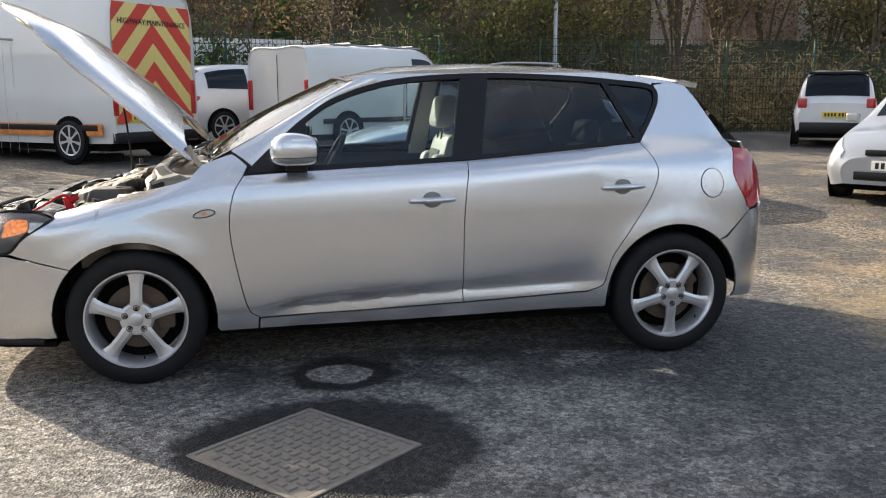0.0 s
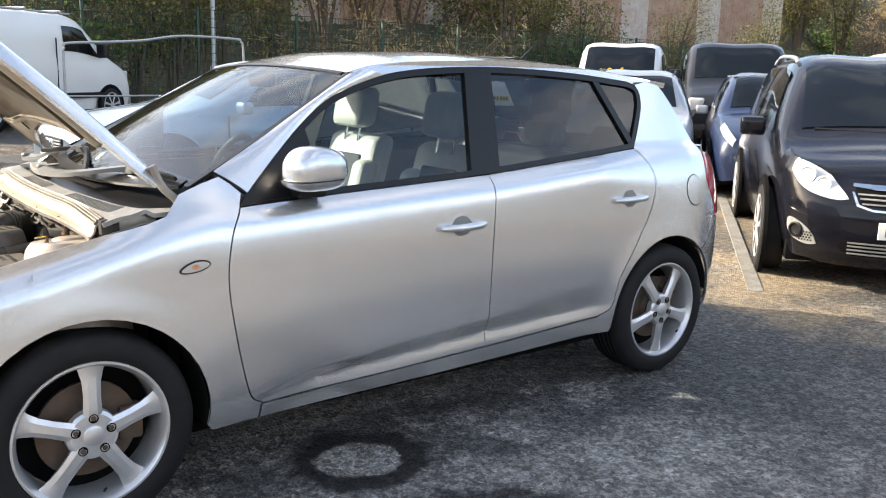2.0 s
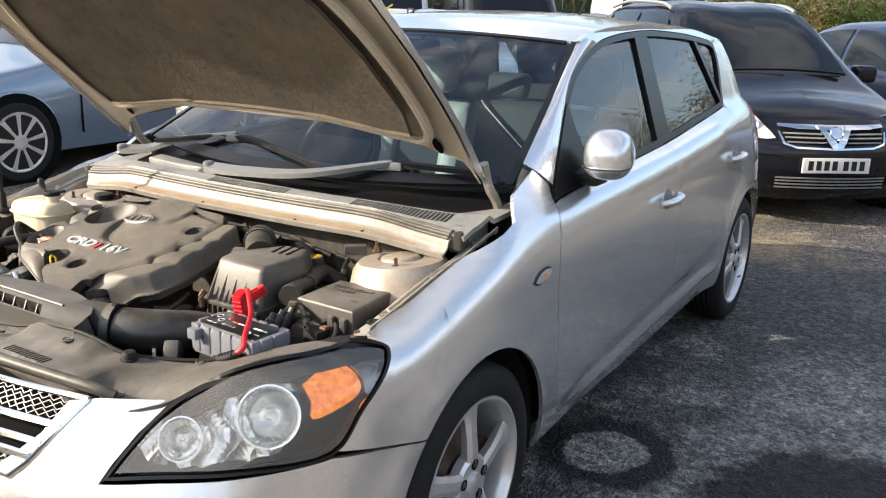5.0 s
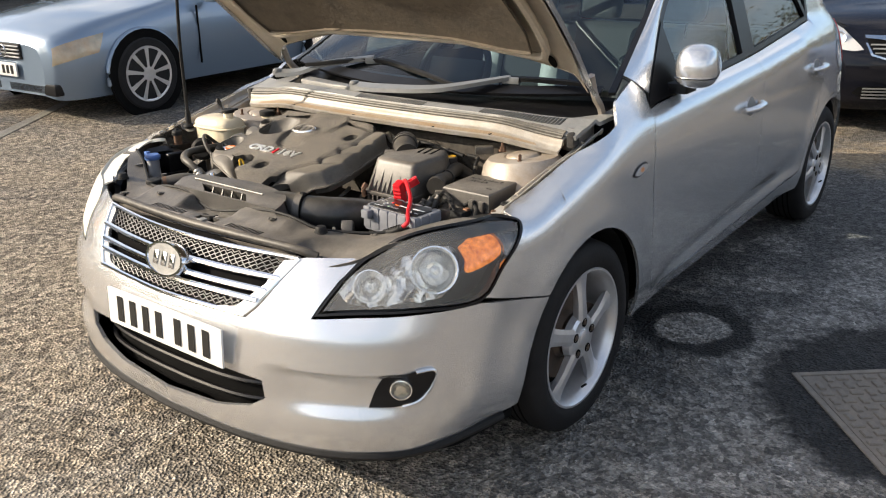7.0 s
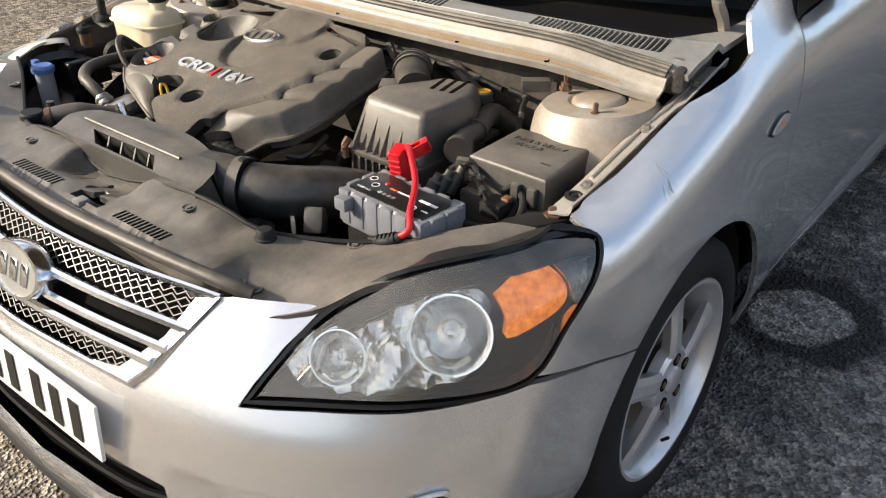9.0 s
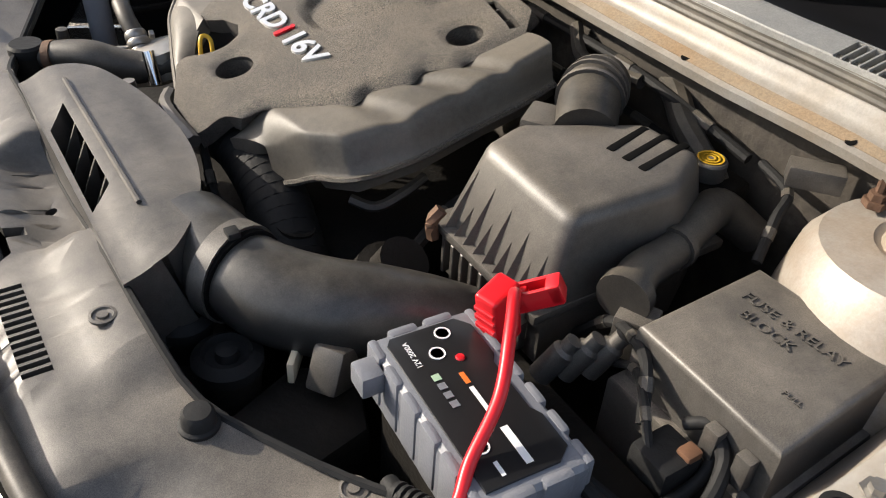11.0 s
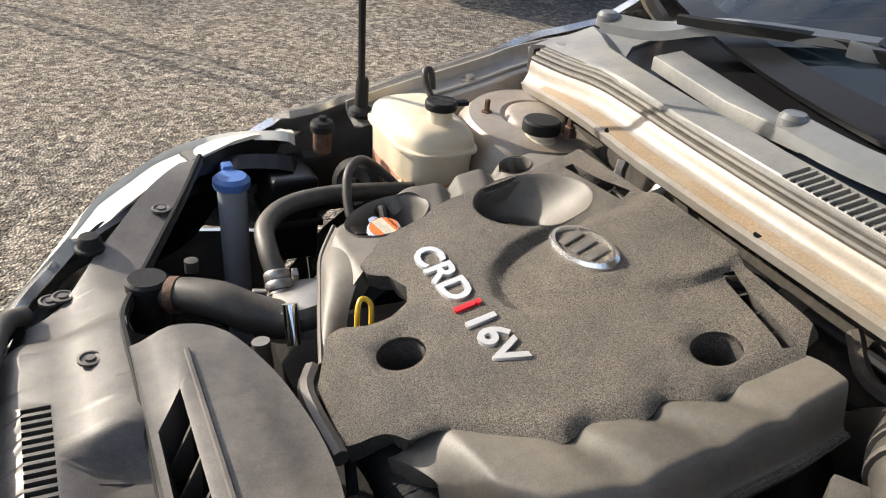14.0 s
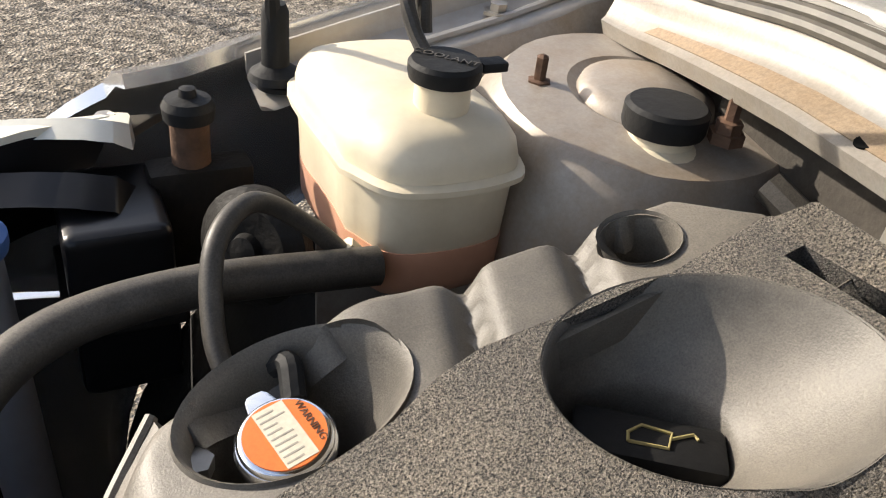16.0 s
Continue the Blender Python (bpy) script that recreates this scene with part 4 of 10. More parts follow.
# wheels
def wheel(cx, mirror):
    o = Matrix.Translation((cx, 0.012 if not mirror else 2 * MID - 0.012, 0.317)) @ Matrix.Rotation(radians(90 if not mirror else -90), 4, "X")
    if mirror:
        o = o @ Matrix.Rotation(radians(36), 4, "Z")
    else:
        o = o @ Matrix.Rotation(radians(-2 if cx < 1 else 36), 4, "Z")
    w = part("wheel", lathe([(0.226, -0.19), (0.29, -0.205), (0.311, -0.19), (0.317, -0.15), (0.317, -0.05), (0.311, -0.012), (0.295, 0.002), (0.262, 0.008), (0.236, 0.004), (0.228, -0.006)], 56, o, cap=False), TYRE, car, "worn black tyre on five-spoke alloy wheel", 50)
    # tread grooves
    b = None
    for z in (-0.14, -0.115, -0.085, -0.06):
        b = lathe([(0.3172, z - 0.004), (0.3178, z), (0.3172, z + 0.004)], 56, o, b, False)
    part("tread_groove", b, GAP, w)
    part("rim", lathe([(0.214, -0.17), (0.214, -0.04), (0.222, -0.02), (0.233, -0.004), (0.231, 0.003), (0.224, 0.003), (0.216, -0.008), (0.208, -0.03), (0.205, -0.17)], 56, o, cap=False), ALLOY, w, "silver alloy rim", 40)
    b = None
    for i in range(5):
        q = bmesh.new()
        rows = []
        for r, hw, z, t in ((0.035, 0.030, -0.004, 0.03), (0.07, 0.028, -0.001, 0.03), (0.12, 0.0255, -0.006, 0.028), (0.165, 0.028, -0.012, 0.026), (0.198, 0.036, -0.016, 0.022), (0.219, 0.046, -0.014, 0.02)):
            rows.append([q.verts.new(p) for p in ((-hw, r, z - 0.007), (-hw * 0.45, r, z), (hw * 0.45, r, z), (hw, r, z - 0.007), (hw * 0.8, r, z - t), (-hw * 0.8, r, z - t))])
        for a, c in zip(rows, rows[1:]):
            for j in range(6):
                q.faces.new((a[j], a[(j + 1) % 6], c[(j + 1) % 6], c[j]))
        q.faces.new(rows[0])
        q.faces.new(rows[-1])
        sp = part("spoke", move(q, o @ Matrix.Rotation(2 * math.pi * i / 5, 4, "Z")), ALLOY, w, "", 20)
    part("hub", lathe([(0.078, -0.035), (0.076, -0.012), (0.066, -0.004), (0.033, -0.003)], 40, o), ALLOY, w)
    part("hub_cap", lathe([(0.031, -0.006), (0.031, 0.002), (0.026, 0.005), (0.001, 0.006)], 28, o), ALLOY, w)
    for i in range(5):
        a = 2 * math.pi * (i + 0.5) / 5
        m = o @ Matrix.Translation((0.054 * math.cos(a + 0.942), 0.054 * math.sin(a + 0.942), 0))
        part("bolt_hole", lathe([(0.0145, -0.004), (0.0145, 0.0005), (0.0115, 0.0005), (0.0115, -0.003), (0.001, -0.003)], 16, m), GAP, w)
        part("wheel_nut", lathe([(0.0085, -0.003), (0.0085, 0.0015), (0.006, 0.003), (0.001, 0.003)], 6, m), DARK_ALLOY, w, "", 20)
    part("brake_disc", lathe([(0.15, -0.085), (0.15, -0.07), (0.08, -0.07), (0.07, -0.05), (0.001, -0.05)], 40, o), DARK_ALLOY, w, "rusty brake disc")
    part("brake_caliper", move(box(0.09, -0.055, -0.11, 0.165, 0.055, -0.05, 0.012), o), DARK_ALLOY, w)
    # black disc painting the shade behind the spokes
    part("wheel_shade_disc", lathe([(0.204, -0.12), (0.001, -0.12)], 32, o, cap=False), GAP, w)
    part("valve", tube([tuple(o @ Vector((0.03, -0.19, -0.012))), tuple(o @ Vector((0.032, -0.175, 0.003)))], 0.004, 6, 2), SEAL, w)


for mirror in (False, True):
    for cx in (0.0, 2.65):
        wheel(cx, mirror)


# windscreen, roof, tailgate
def roof_pt(u, v):
    xf = 1.035 - 0.05 * bow(u)
    x = xf + (2.77 - xf) * v
    z = float(np.interp(x, [0.98, 1.035, 1.25, 1.7, 2.12, 2.42, 2.77], [1.398, 1.403, 1.447, 1.467, 1.457, 1.437, 1.393]))
    return Vector((x, 0.262 + 1.236 * u, z + (0.030 + 0.010 * min(1, v * 4)) * bow(u) * (1 - 0.25 * v)))


SQ = [(0, 0), (1, 0), (1, 1), (0, 1)]
part("windscreen", panel([(0.015, 0.02), (0.985, 0.02), (0.985, 0.985), (0.015, 0.985)], screen_pt, 0.005, 0.06, 0.1, -0.003, out=-1), SCREEN, car, "large curved windscreen")
b = None
for o4 in ([(0, 0), (0.014, 0), (0.014, 1), (0, 1)], [(0.984, 0), (1, 0), (1, 1), (0.984, 1)], [(0.03, 0.98), (0.97, 0.98), (0.97, 1), (0.03, 1)], [(0.03, 0), (0.97, 0), (0.97, 0.05), (0.03, 0.05)]):
    b = join(b, panel(o4, screen_pt, 0.012, 0.05, 0.1, 0.0005, out=-1)) if b else panel(o4, screen_pt, 0.012, 0.05, 0.1, 0.0005, out=-1)
part("windscreen_border", b, BLACK_TRIM, car, "black windscreen border")
part("roof", panel(SQ, roof_pt, 0.02, 0.05, 0.05, out=-1), SILVER, car, "silver roof")
part("roof_lining", panel([(0.02, 0.02), (0.98, 0.02), (0.98, 0.98), (0.02, 0.98)], roof_pt, 0.004, 0.1, 0.1, -0.03, out=-1), HEADLINER, car, "pale roof lining")
part("roof_aerial", tube([(2.45, MID, 1.49), (2.52, MID, 1.55), (2.60, MID, 1.60)], [0.008, 0.004, 0.002], 6), SEAL, car, "short roof aerial")


def gate_pt(u, v):
    lo = Vector((3.22 + 0.08 * bow(u), 0.20 + 1.36 * u, 0.76))
    hi = Vector((2.80 + 0.03 * bow(u), 0.27 + 1.22 * u, 1.385 + 0.025 * bow(u)))
    md = Vector((3.08 + 0.06 * bow(u), 0.19 + 1.38 * u, 1.08))
    return lo.lerp(md, v * 2) if v < 0.5 else md.lerp(hi, v * 2 - 1)


part("tailgate", panel([(0, 0), (1, 0), (1, 0.5), (0, 0.5)], gate_pt, 0.01, 0.1, 0.1, out=-1), SILVER, car)
part("rear_window", panel([(0.03, 0.5), (0.97, 0.5), (0.95, 0.97), (0.05, 0.97)], gate_pt, 0.005, 0.1, 0.1, out=-1), TINTED, car, "dark rear window")
part("roof_spoiler", panel(SQ, lambda u, v: Vector((2.74 + 0.12 * v, 0.27 + 1.22 * u, 1.402 + 0.04 * bow(u) - 0.012 * v)), 0.025, 0.1, 0.1, out=-1), SILVER, car)

# floor, bulkhead and cabin
part("nose_undertray", prism([(-0.36, 0.05), (-0.58, 0.085), (-0.75, 0.185), (-0.855, 0.37), (-0.912, 0.62), (-0.925, 0.88), (-0.912, 1.14), (-0.855, 1.39), (-0.75, 1.575), (-0.58, 1.675), (-0.36, 1.71)], 0.198, 0.222), GAP, car, "black undertray")
part("car_floor", box(-0.42, 0.14, 0.19, 3.0, 1.62, 0.23, 0.02), GAP, car)
part("bulkhead", box(0.27, 0.12, 0.23, 0.31, 1.64, 0.95, 0.01), GAP, car)
part("dashboard", panel(SQ, lambda u, v: Vector((0.44 + 0.44 * v - 0.2 * bow(u) * (1 - v), 0.12 + 1.52 * u, 0.955 - 0.02 * v - 0.10 * max(0, v - 0.75) / 0.25)), 0.2, 0.06, 0.06, out=-1), DASH, car, "dark dashboard")
sw = Matrix.Translation((0.98, 1.25, 0.93)) @ Matrix.Rotation(radians(-62), 4, "Y")
b = bmesh.new()
b = tube([tuple(sw @ Vector((0.185 * math.cos(a), 0.185 * math.sin(a), 0))) for a in (2 * math.pi * i / 20 for i in range(21))], 0.016, 10, 2)
st = part("steering_wheel", b, DASH, car, "black steering wheel")
part("steering_hub", move(box(-0.05, -0.15, -0.03, 0.07, 0.15, 0.0, 0.012), sw), DASH, st)


def rounded(x0, y0, z0, x1, y1, z1, r, lean=0.0, z_ref=0.0):
    b = box(x0, y0, z0, x1, y1, z1, r, 4)
    for v in b.verts:
        v.co.x += (v.co.z - z_ref) * lean
    return b


for y0 in (0.24, 1.02):
    seat = part("front_seat", rounded(1.12, y0, 0.38, 1.62, y0 + 0.5, 0.56, 0.06), LEATHER, car, "pale leather front seat with dark centre")
    part("seat_back", rounded(1.50, y0 + 0.02, 0.50, 1.63, y0 + 0.48, 1.10, 0.06, 0.28, 0.5), LEATHER, seat)
    part("seat_centre", rounded(1.488, y0 + 0.12, 0.56, 1.53, y0 + 0.38, 1.0, 0.015, 0.28, 0.5), DARK_LEATHER, seat, "dark perforated centre")
    for side in (0.0, 0.36):
        part("seat_bolster", rounded(1.45, y0 + 0.01 + side, 0.55, 1.56, y0 + 0.13 + side, 0.98, 0.05, 0.28, 0.5), LEATHER, seat)
    part("head_restraint", rounded(1.60, y0 + 0.11, 1.13, 1.72, y0 + 0.39, 1.33, 0.055, 0.2, 1.1), LEATHER, seat)
    for dy in (0.19, 0.31):
        part("restraint_post", tube([(1.66, y0 + dy, 1.06), (1.68, y0 + dy, 1.16)], 0.007, 6, 2), CHROME, seat)
bench = part("rear_seat", rounded(2.0, 0.18, 0.36, 2.5, 1.58, 0.55, 0.06), LEATHER, car, "pale leather rear bench")
part("seat_back", rounded(2.42, 0.18, 0.5, 2.56, 1.58, 1.02, 0.06, 0.3, 0.5), LEATHER, bench)
for y0 in (0.26, 0.76, 1.24):
    part("head_restraint", rounded(2.58, y0, 1.03, 2.68, y0 + 0.26, 1.17, 0.045, 0.2, 1.0), LEATHER, bench)
part("parcel_shelf", box(2.72, 0.2, 0.98, 3.0, 1.56, 1.0, 0.005), DASH, car)
for y0, y1 in ((0.05, 0.075), (1.685, 1.71)):
    part("door_card", box(0.6, y0 + 0.03 if y0 < 1 else y0 - 0.03, 0.3, 2.45, y1 + 0.03 if y0 < 1 else y1 - 0.03, 0.96, 0.01), DASH, car)
for y0, sg in ((0.105, 1), (1.655, -1)):
    q = bmesh.new()
    a = [q.verts.new(p) for p in ((1.52, y0, 0.95), (1.63, y0, 0.95), (1.69, y0 + sg * 0.165, 1.42), (1.60, y0 + sg * 0.165, 1.42))]
    q.faces.new(a)
    e = bmesh.ops.extrude_face_region(q, geom=q.faces[:])["geom"]
    for v in e:
        if isinstance(v, bmesh.types.BMVert):
            v.co.y += sg * 0.025
    part("pillar_trim", q, HEADLINER, car, "pale pillar trim")
part("seat_belt", panel([(0, 0), (1, 0), (1, 1), (0, 1)], lambda u, v: Vector((1.60 + 0.02 * u + 0.04 * v, 0.15 + 0.11 * v, 0.6 + 0.72 * v)), 0.002, 0.5, 0.25), DARK_LEATHER, car)
part("interior_mirror", rounded(0.97, 0.78, 1.33, 1.0, 1.0, 1.39, 0.02), DASH, car, "rear-view mirror")

# bonnet
BON = catmull([(0.297, 1.028), (0.225, 1.085), (0.135, 1.172), (0.012, 1.288), (-0.112, 1.395), (-0.232, 1.502), (-0.36, 1.605), (-0.49, 1.688), (-0.60, 1.735), (-0.68, 1.757)], 8)
BON_A = np.r_[0, np.cumsum(np.linalg.norm(np.diff(BON, axis=0), axis=1))]


EDGE = [(0.03, 0.735), (0.25, 0.755), (0.55, 0.762), (0.76, 0.74), (0.92, 0.66), (1.03, 0.55), (1.11, 0.44), (1.17, 0.30), (1.195, 0.15), (1.20, 0.0)]


def bonnet_pt(y, a):
    x, z = np.interp(a, BON_A, BON[:, 0]), np.interp(a, BON_A, BON[:, 1])
    x2, z2 = np.interp(a + 0.01, BON_A, BON[:, 0]), np.interp(a + 0.01, BON_A, BON[:, 1])
    d = Vector((x2 - x, 0, z2 - z))
    nrm = Vector((d.z, 0, -d.x)) if d.length > 1e-6 else Vector((0.4, 0, 0.9))
    nrm.normalize()
    k = 1 - ((y - MID) / 0.76) ** 2
    # the skin rolls over along both sides
    w = float(np.interp(a, [p[0] for p in EDGE], [p[1] for p in EDGE]))
    curl = min(max((abs(y - MID) / max(w, 0.2) - 0.91) / 0.09, 0.0), 1.2) ** 1.7 * smooth01((1.0 - a) / 0.15)
    return Vector((x, y, z)) + nrm * (0.045 * (k - 0.05) + 0.026 * smooth01((1.05 - a) / 0.2) - 0.036 * curl)


half = catmull([(w, a) for a, w in EDGE], 4)
BON_REAR = catmull([(1.615, 0.03), (1.55, 0.10), (1.42, 0.135), (1.26, 0.17), (1.08, 0.206), (0.88, 0.222), (0.68, 0.206), (0.50, 0.17), (0.34, 0.135), (0.21, 0.10), (0.145, 0.03)], 3)
BON_OUT = [(MID - w, a) for w, a in half] + [(MID + w, a) for w, a in half[::-1][1:]] + [(y, a) for y, a in BON_REAR[1:-1]]
bonnet = part("bonnet", panel(BON_OUT, bonnet_pt, 0.014, 0.02, 0.05), SILVER, car, "silver bonnet raised on its prop rod")
part("bonnet_frame", panel(shrink(BON_OUT, 0.012), bonnet_pt, 0.004, 0.03, 0.05, -0.020), BONNET_INNER, bonnet, "dusty inner bonnet frame")
pad = [(MID + sx * w, a) for sx, seq in ((-1, 1), (1, -1)) for w, a in [(0.30, 0.27), (0.50, 0.25), (0.60, 0.255), (0.625, 0.36), (0.62, 0.56), (0.58, 0.72), (0.50, 0.86), (0.38, 0.98), (0.2, 1.05)][::seq]]
part("bonnet_pad", panel(pad, bonnet_pt, 0.010, 0.08, 0.05, -0.062), mat("sound pad", (0.055, 0.047, 0.038), 0.95, 0, 0.4, 25, bump=0.6, bscale=60, dust=(0.18, 0.14, 0.095), dust_amt=0.35), bonnet, "dark felt sound pad")
rim_pts = shrink(pad, -0.03)
part("frame_rim", tube([tuple(bonnet_pt(y, a) + Vector((-0.72, 0, -0.69)) * 0.050) for y, a in rim_pts[::1] + rim_pts[:1]], 0.014, 8, 3), BONNET_INNER, bonnet, "pressed frame rim")
for y in (0.26, 1.50):
    q = bonnet_pt(y, 0.17)
    part("frame_hole", lathe([(0.022, 0.0), (0.022, 0.003), (0.002, 0.004)], 20, Matrix.Translation(q + Vector((-0.72, 0, -0.69)) * 0.028) @ Vector((-0.72, 0, -0.69)).to_track_quat("Z", "Y").to_matrix().to_4x4() @ Matrix.Diagonal((0.6, 1.3, 1, 1))), GAP, bonnet)
for y in (0.165, 1.595):
    part("bonnet_hinge", tube([(0.36, y, 0.94), (0.33, y, 0.99), (0.29, y, 1.03), (0.255, y, 1.10)], 0.014, 6, 4), DIRTY_SILVER, bonnet, "steel hinge")
part("prop_rod", tube([(-0.218, 1.634, 0.848), (-0.24, 1.60, 1.2), (-0.27, 1.52, 1.54)], 0.006, 8, 6), SEAL, car, "black bonnet prop rod")
part("rod_boot", lathe([(0.022, -0.004), (0.020, 0.002), (0.011, 0.008), (0.0105, 0.05), (0.008, 0.056)], 18, Matrix.Translation((-0.218, 1.634, 0.848))), SEAL, car, "rubber rod foot")


# ---- engine bay ----
RED = mat("red plastic", (0.62, 0.012, 0.02), 0.35, 0, 0.06, 40)
GREY_CASE = mat("grey case rubber", (0.17, 0.176, 0.195), 0.36, 0, 0.08, 60, bump=0.15, bscale=400)
LABEL_BLACK = mat("black label", (0.012, 0.012, 0.013), 0.3, 0, 0.1, 60)
WHITE_INK = mat("white print", (0.75, 0.75, 0.75), 0.5, 0, 0.02, 30)
ORANGE_INK = mat("orange print", (0.72, 0.17, 0.03), 0.45, 0, 0.1, 300)
PALE_INK = mat("faded cream print", (0.62, 0.56, 0.44), 0.5, 0, 0.12, 300)
DULL_INK = mat("faded grey print", (0.36, 0.33, 0.27), 0.5, 0, 0.1, 300)
BLUE_CAP = mat("blue cap plastic", (0.05, 0.15, 0.45), 0.4, 0, 0.1, 30, dust=(0.3, 0.32, 0.34), dust_amt=0.2)
RUST = mat("rusty steel", (0.12, 0.068, 0.042), 0.75, 0.3, 0.4, 40, bump=0.4)
STEEL = mat("dull steel", (0.36, 0.35, 0.33), 0.42, 0.8, 0.15, 40, dust=(0.25, 0.2, 0.14), dust_amt=0.3)
YELLOW = mat("yellow plastic", (0.70, 0.42, 0.03), 0.45, 0, 0.08, 30)
TANK_RED = mat("coolant showing through", (0.60, 0.33, 0.22), 0.5, 0, 0.1, 18)


def lathe_at(profile, x, y, z, seg=24, tilt=None, cap=True):
    m = Matrix.Translation((x, y, z))
    if tilt:
        m = m @ Vector(tilt).to_track_quat("Z", "Y").to_matrix().to_4x4()
    return lathe(profile, seg, m, None, cap)


# tub: floor, walls and block near-black, shade put into the colour; paint on the flanks
part("bay_floor", box(-0.70, 0.22, 0.34, 0.30, 1.54, 0.38, 0.0), BAY_BLACK_SHADE, car)
part("bay_front_wall", box(-0.78, 0.46, 0.3, -0.70, 1.30, 0.64, 0.01), BAY_BLACK_SHADE, car)
part("radiator_top", box(-0.66, 0.36, 0.38, -0.58, 1.40, 0.655, 0.008), BAY_BLACK_SHADE, car, "black radiator top")
part("radiator_fan_shroud", box(-0.575, 0.42, 0.38, -0.54, 1.36, 0.62, 0.01), BAY_BLACK_SHADE, car)
part("engine_block", box(-0.46, 0.76, 0.38, -0.02, 1.36, 0.66, 0.03), BAY_BLACK_SHADE, car, "engine block, shade painted in near-black")
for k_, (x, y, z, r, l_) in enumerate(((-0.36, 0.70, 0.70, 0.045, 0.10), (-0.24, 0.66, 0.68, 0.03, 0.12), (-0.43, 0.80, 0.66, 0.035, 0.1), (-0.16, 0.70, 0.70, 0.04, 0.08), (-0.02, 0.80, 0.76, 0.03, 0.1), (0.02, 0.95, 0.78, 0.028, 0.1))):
    part("engine_fitting", lathe_at([(r, 0), (r, l_ * 0.6), (r * 0.7, l_ * 0.65), (r * 0.7, l_), (0.002, l_)], x, y, z - l_ * 0.5, 16, (0.2, -0.6 + 0.3 * k_, 1)), BAY_BLACK_SHADE, car)
for mirror in (False, True):
    def flip2(b):
        if mirror:
            for v in b.verts:
                v.co.y = 2 * MID - v.co.y
        return b

    def inner_pt(x, t):
        """The inner flank: from the wing's edge inwards and down to the rail."""
        zt = float(z_top(x))
        ey = max(float(skin(x, zt)[1]), 0.104)
        k_ = [0, 0.10, 0.14, 0.42, 0.50, 0.75, 1]
        yy = float(np.interp(t, k_, [0.004, 0.006, 0.012, 0.052, 0.058, 0.085, 0.10]))
        zz = float(np.interp(t, k_, [-0.006, -0.022, -0.026, -0.034, -0.046, -0.10, -0.30]))
        up = far_up(x) if mirror else 0.0
        return Vector((x, ey + yy - 0.8 * up, zt + zz + up))

    part("wing_ledge", flip2(panel([(-0.235 if mirror else -0.300, 0), (0.24, 0), (0.24, 0.44), (-0.225 if mirror else -0.262, 0.44), (-0.235 if mirror else -0.30, 0.38)], inner_pt, 0.004, 0.03, 0.04)), LEDGE, car, "silver ledge inside the wing")
    part("inner_wing", flip2(panel([(0.24, 0.44), (0.24, 1), (-0.20 if mirror else -0.262, 1), (-0.20 if mirror else -0.262, 0.44)], inner_pt, 0.004, 0.03, 0.04)), DIRTY_SILVER, car, "dusty silver inner wing")
    # strut tower with its three studs
    tw = part("strut_tower", flip2(lathe_at([(0.165, -0.30), (0.145, -0.08), (0.128, -0.02), (0.112, 0.0), (0.062, 0.004), (0.055, 0.0)], 0.03, 0.272, 0.868, 36, (0, 0.10, 1))), DIRTY_SILVER, car, "dusty strut tower")
    part("strut_cap", flip2(lathe_at([(0.054, 0.0), (0.052, 0.006), (0.042, 0.011), (0.002, 0.013)], 0.03, 0.272, 0.868, 28, (0, 0.10, 1))), DIRTY_SILVER, tw, "domed strut cap", 60)
    for a in (205, 325, 85):
        x, y = 0.03 + 0.083 * math.cos(radians(a)), 0.272 + 0.083 * math.sin(radians(a))
        st_ = part("strut_stud", flip2(lathe_at([(0.013, 0), (0.013, 0.008), (0.0095, 0.008), (0.0095, 0.016), (0.005, 0.017), (0.005, 0.034), (0.002, 0.036)], x, y, 0.862 + (y - 0.272) * 0.1, 6)), RUST, tw, "rusty stud and nut", 15)
    # bolts along the wing's edge
    for x in (-0.18 if mirror else -0.215, -0.02, 0.16):
        part("wing_bolt", flip2(lathe_at([(0.014, 0), (0.014, 0.003), (0.008, 0.003), (0.008, 0.010), (0.002, 0.011)], *inner_pt(x, 0.25), 6)), STEEL, car, "", 15)
    part("ledge_grommet", flip2(lathe_at([(0.018, 0), (0.018, 0.004), (0.011, 0.005), (0.010, 0.002), (0.006, 0.002), (0.006, 0.005), (0.002, 0.006)], *inner_pt(-0.215 if mirror else -0.248, 0.27), 24)), SEAL, car, "black rubber grommet")
    rail_in = [tuple(inner_pt(-0.19 + 0.09 * i, 0.40) + Vector((0, -0.012, 0.004))) for i in range(5)]
    part("ledge_rib", flip2(tube(rail_in, 0.004, 8, 4)), LEDGE, car)
    # headlamp top bracket
    if mirror:
        part("lamp_bracket", prism([(-0.50, 1.600), (-0.43, 1.632), (-0.33, 1.655), (-0.30, 1.685), (-0.42, 1.690), (-0.51, 1.640)], 0.792, 0.800, 0.003), PLASTIC, car, "black lamp bracket")
        for x, y in ((-0.345, 1.668), (-0.43, 1.655)):
            part("bracket_bolt", lathe_at([(0.013, 0), (0.013, 0.003), (0.008, 0.003), (0.008, 0.010), (0.002, 0.011)], x, y, 0.80, 6), STEEL, car, "", 15)
        continue
    part("lamp_bracket", flip2(prism([(-0.396, 0.232), (-0.35, 0.222), (-0.308, 0.210), (-0.259, 0.168), (-0.256, 0.130), (-0.29, 0.140), (-0.385, 0.190)], 0.766, 0.776, 0.004)), SEAL, car, "black lamp bracket")
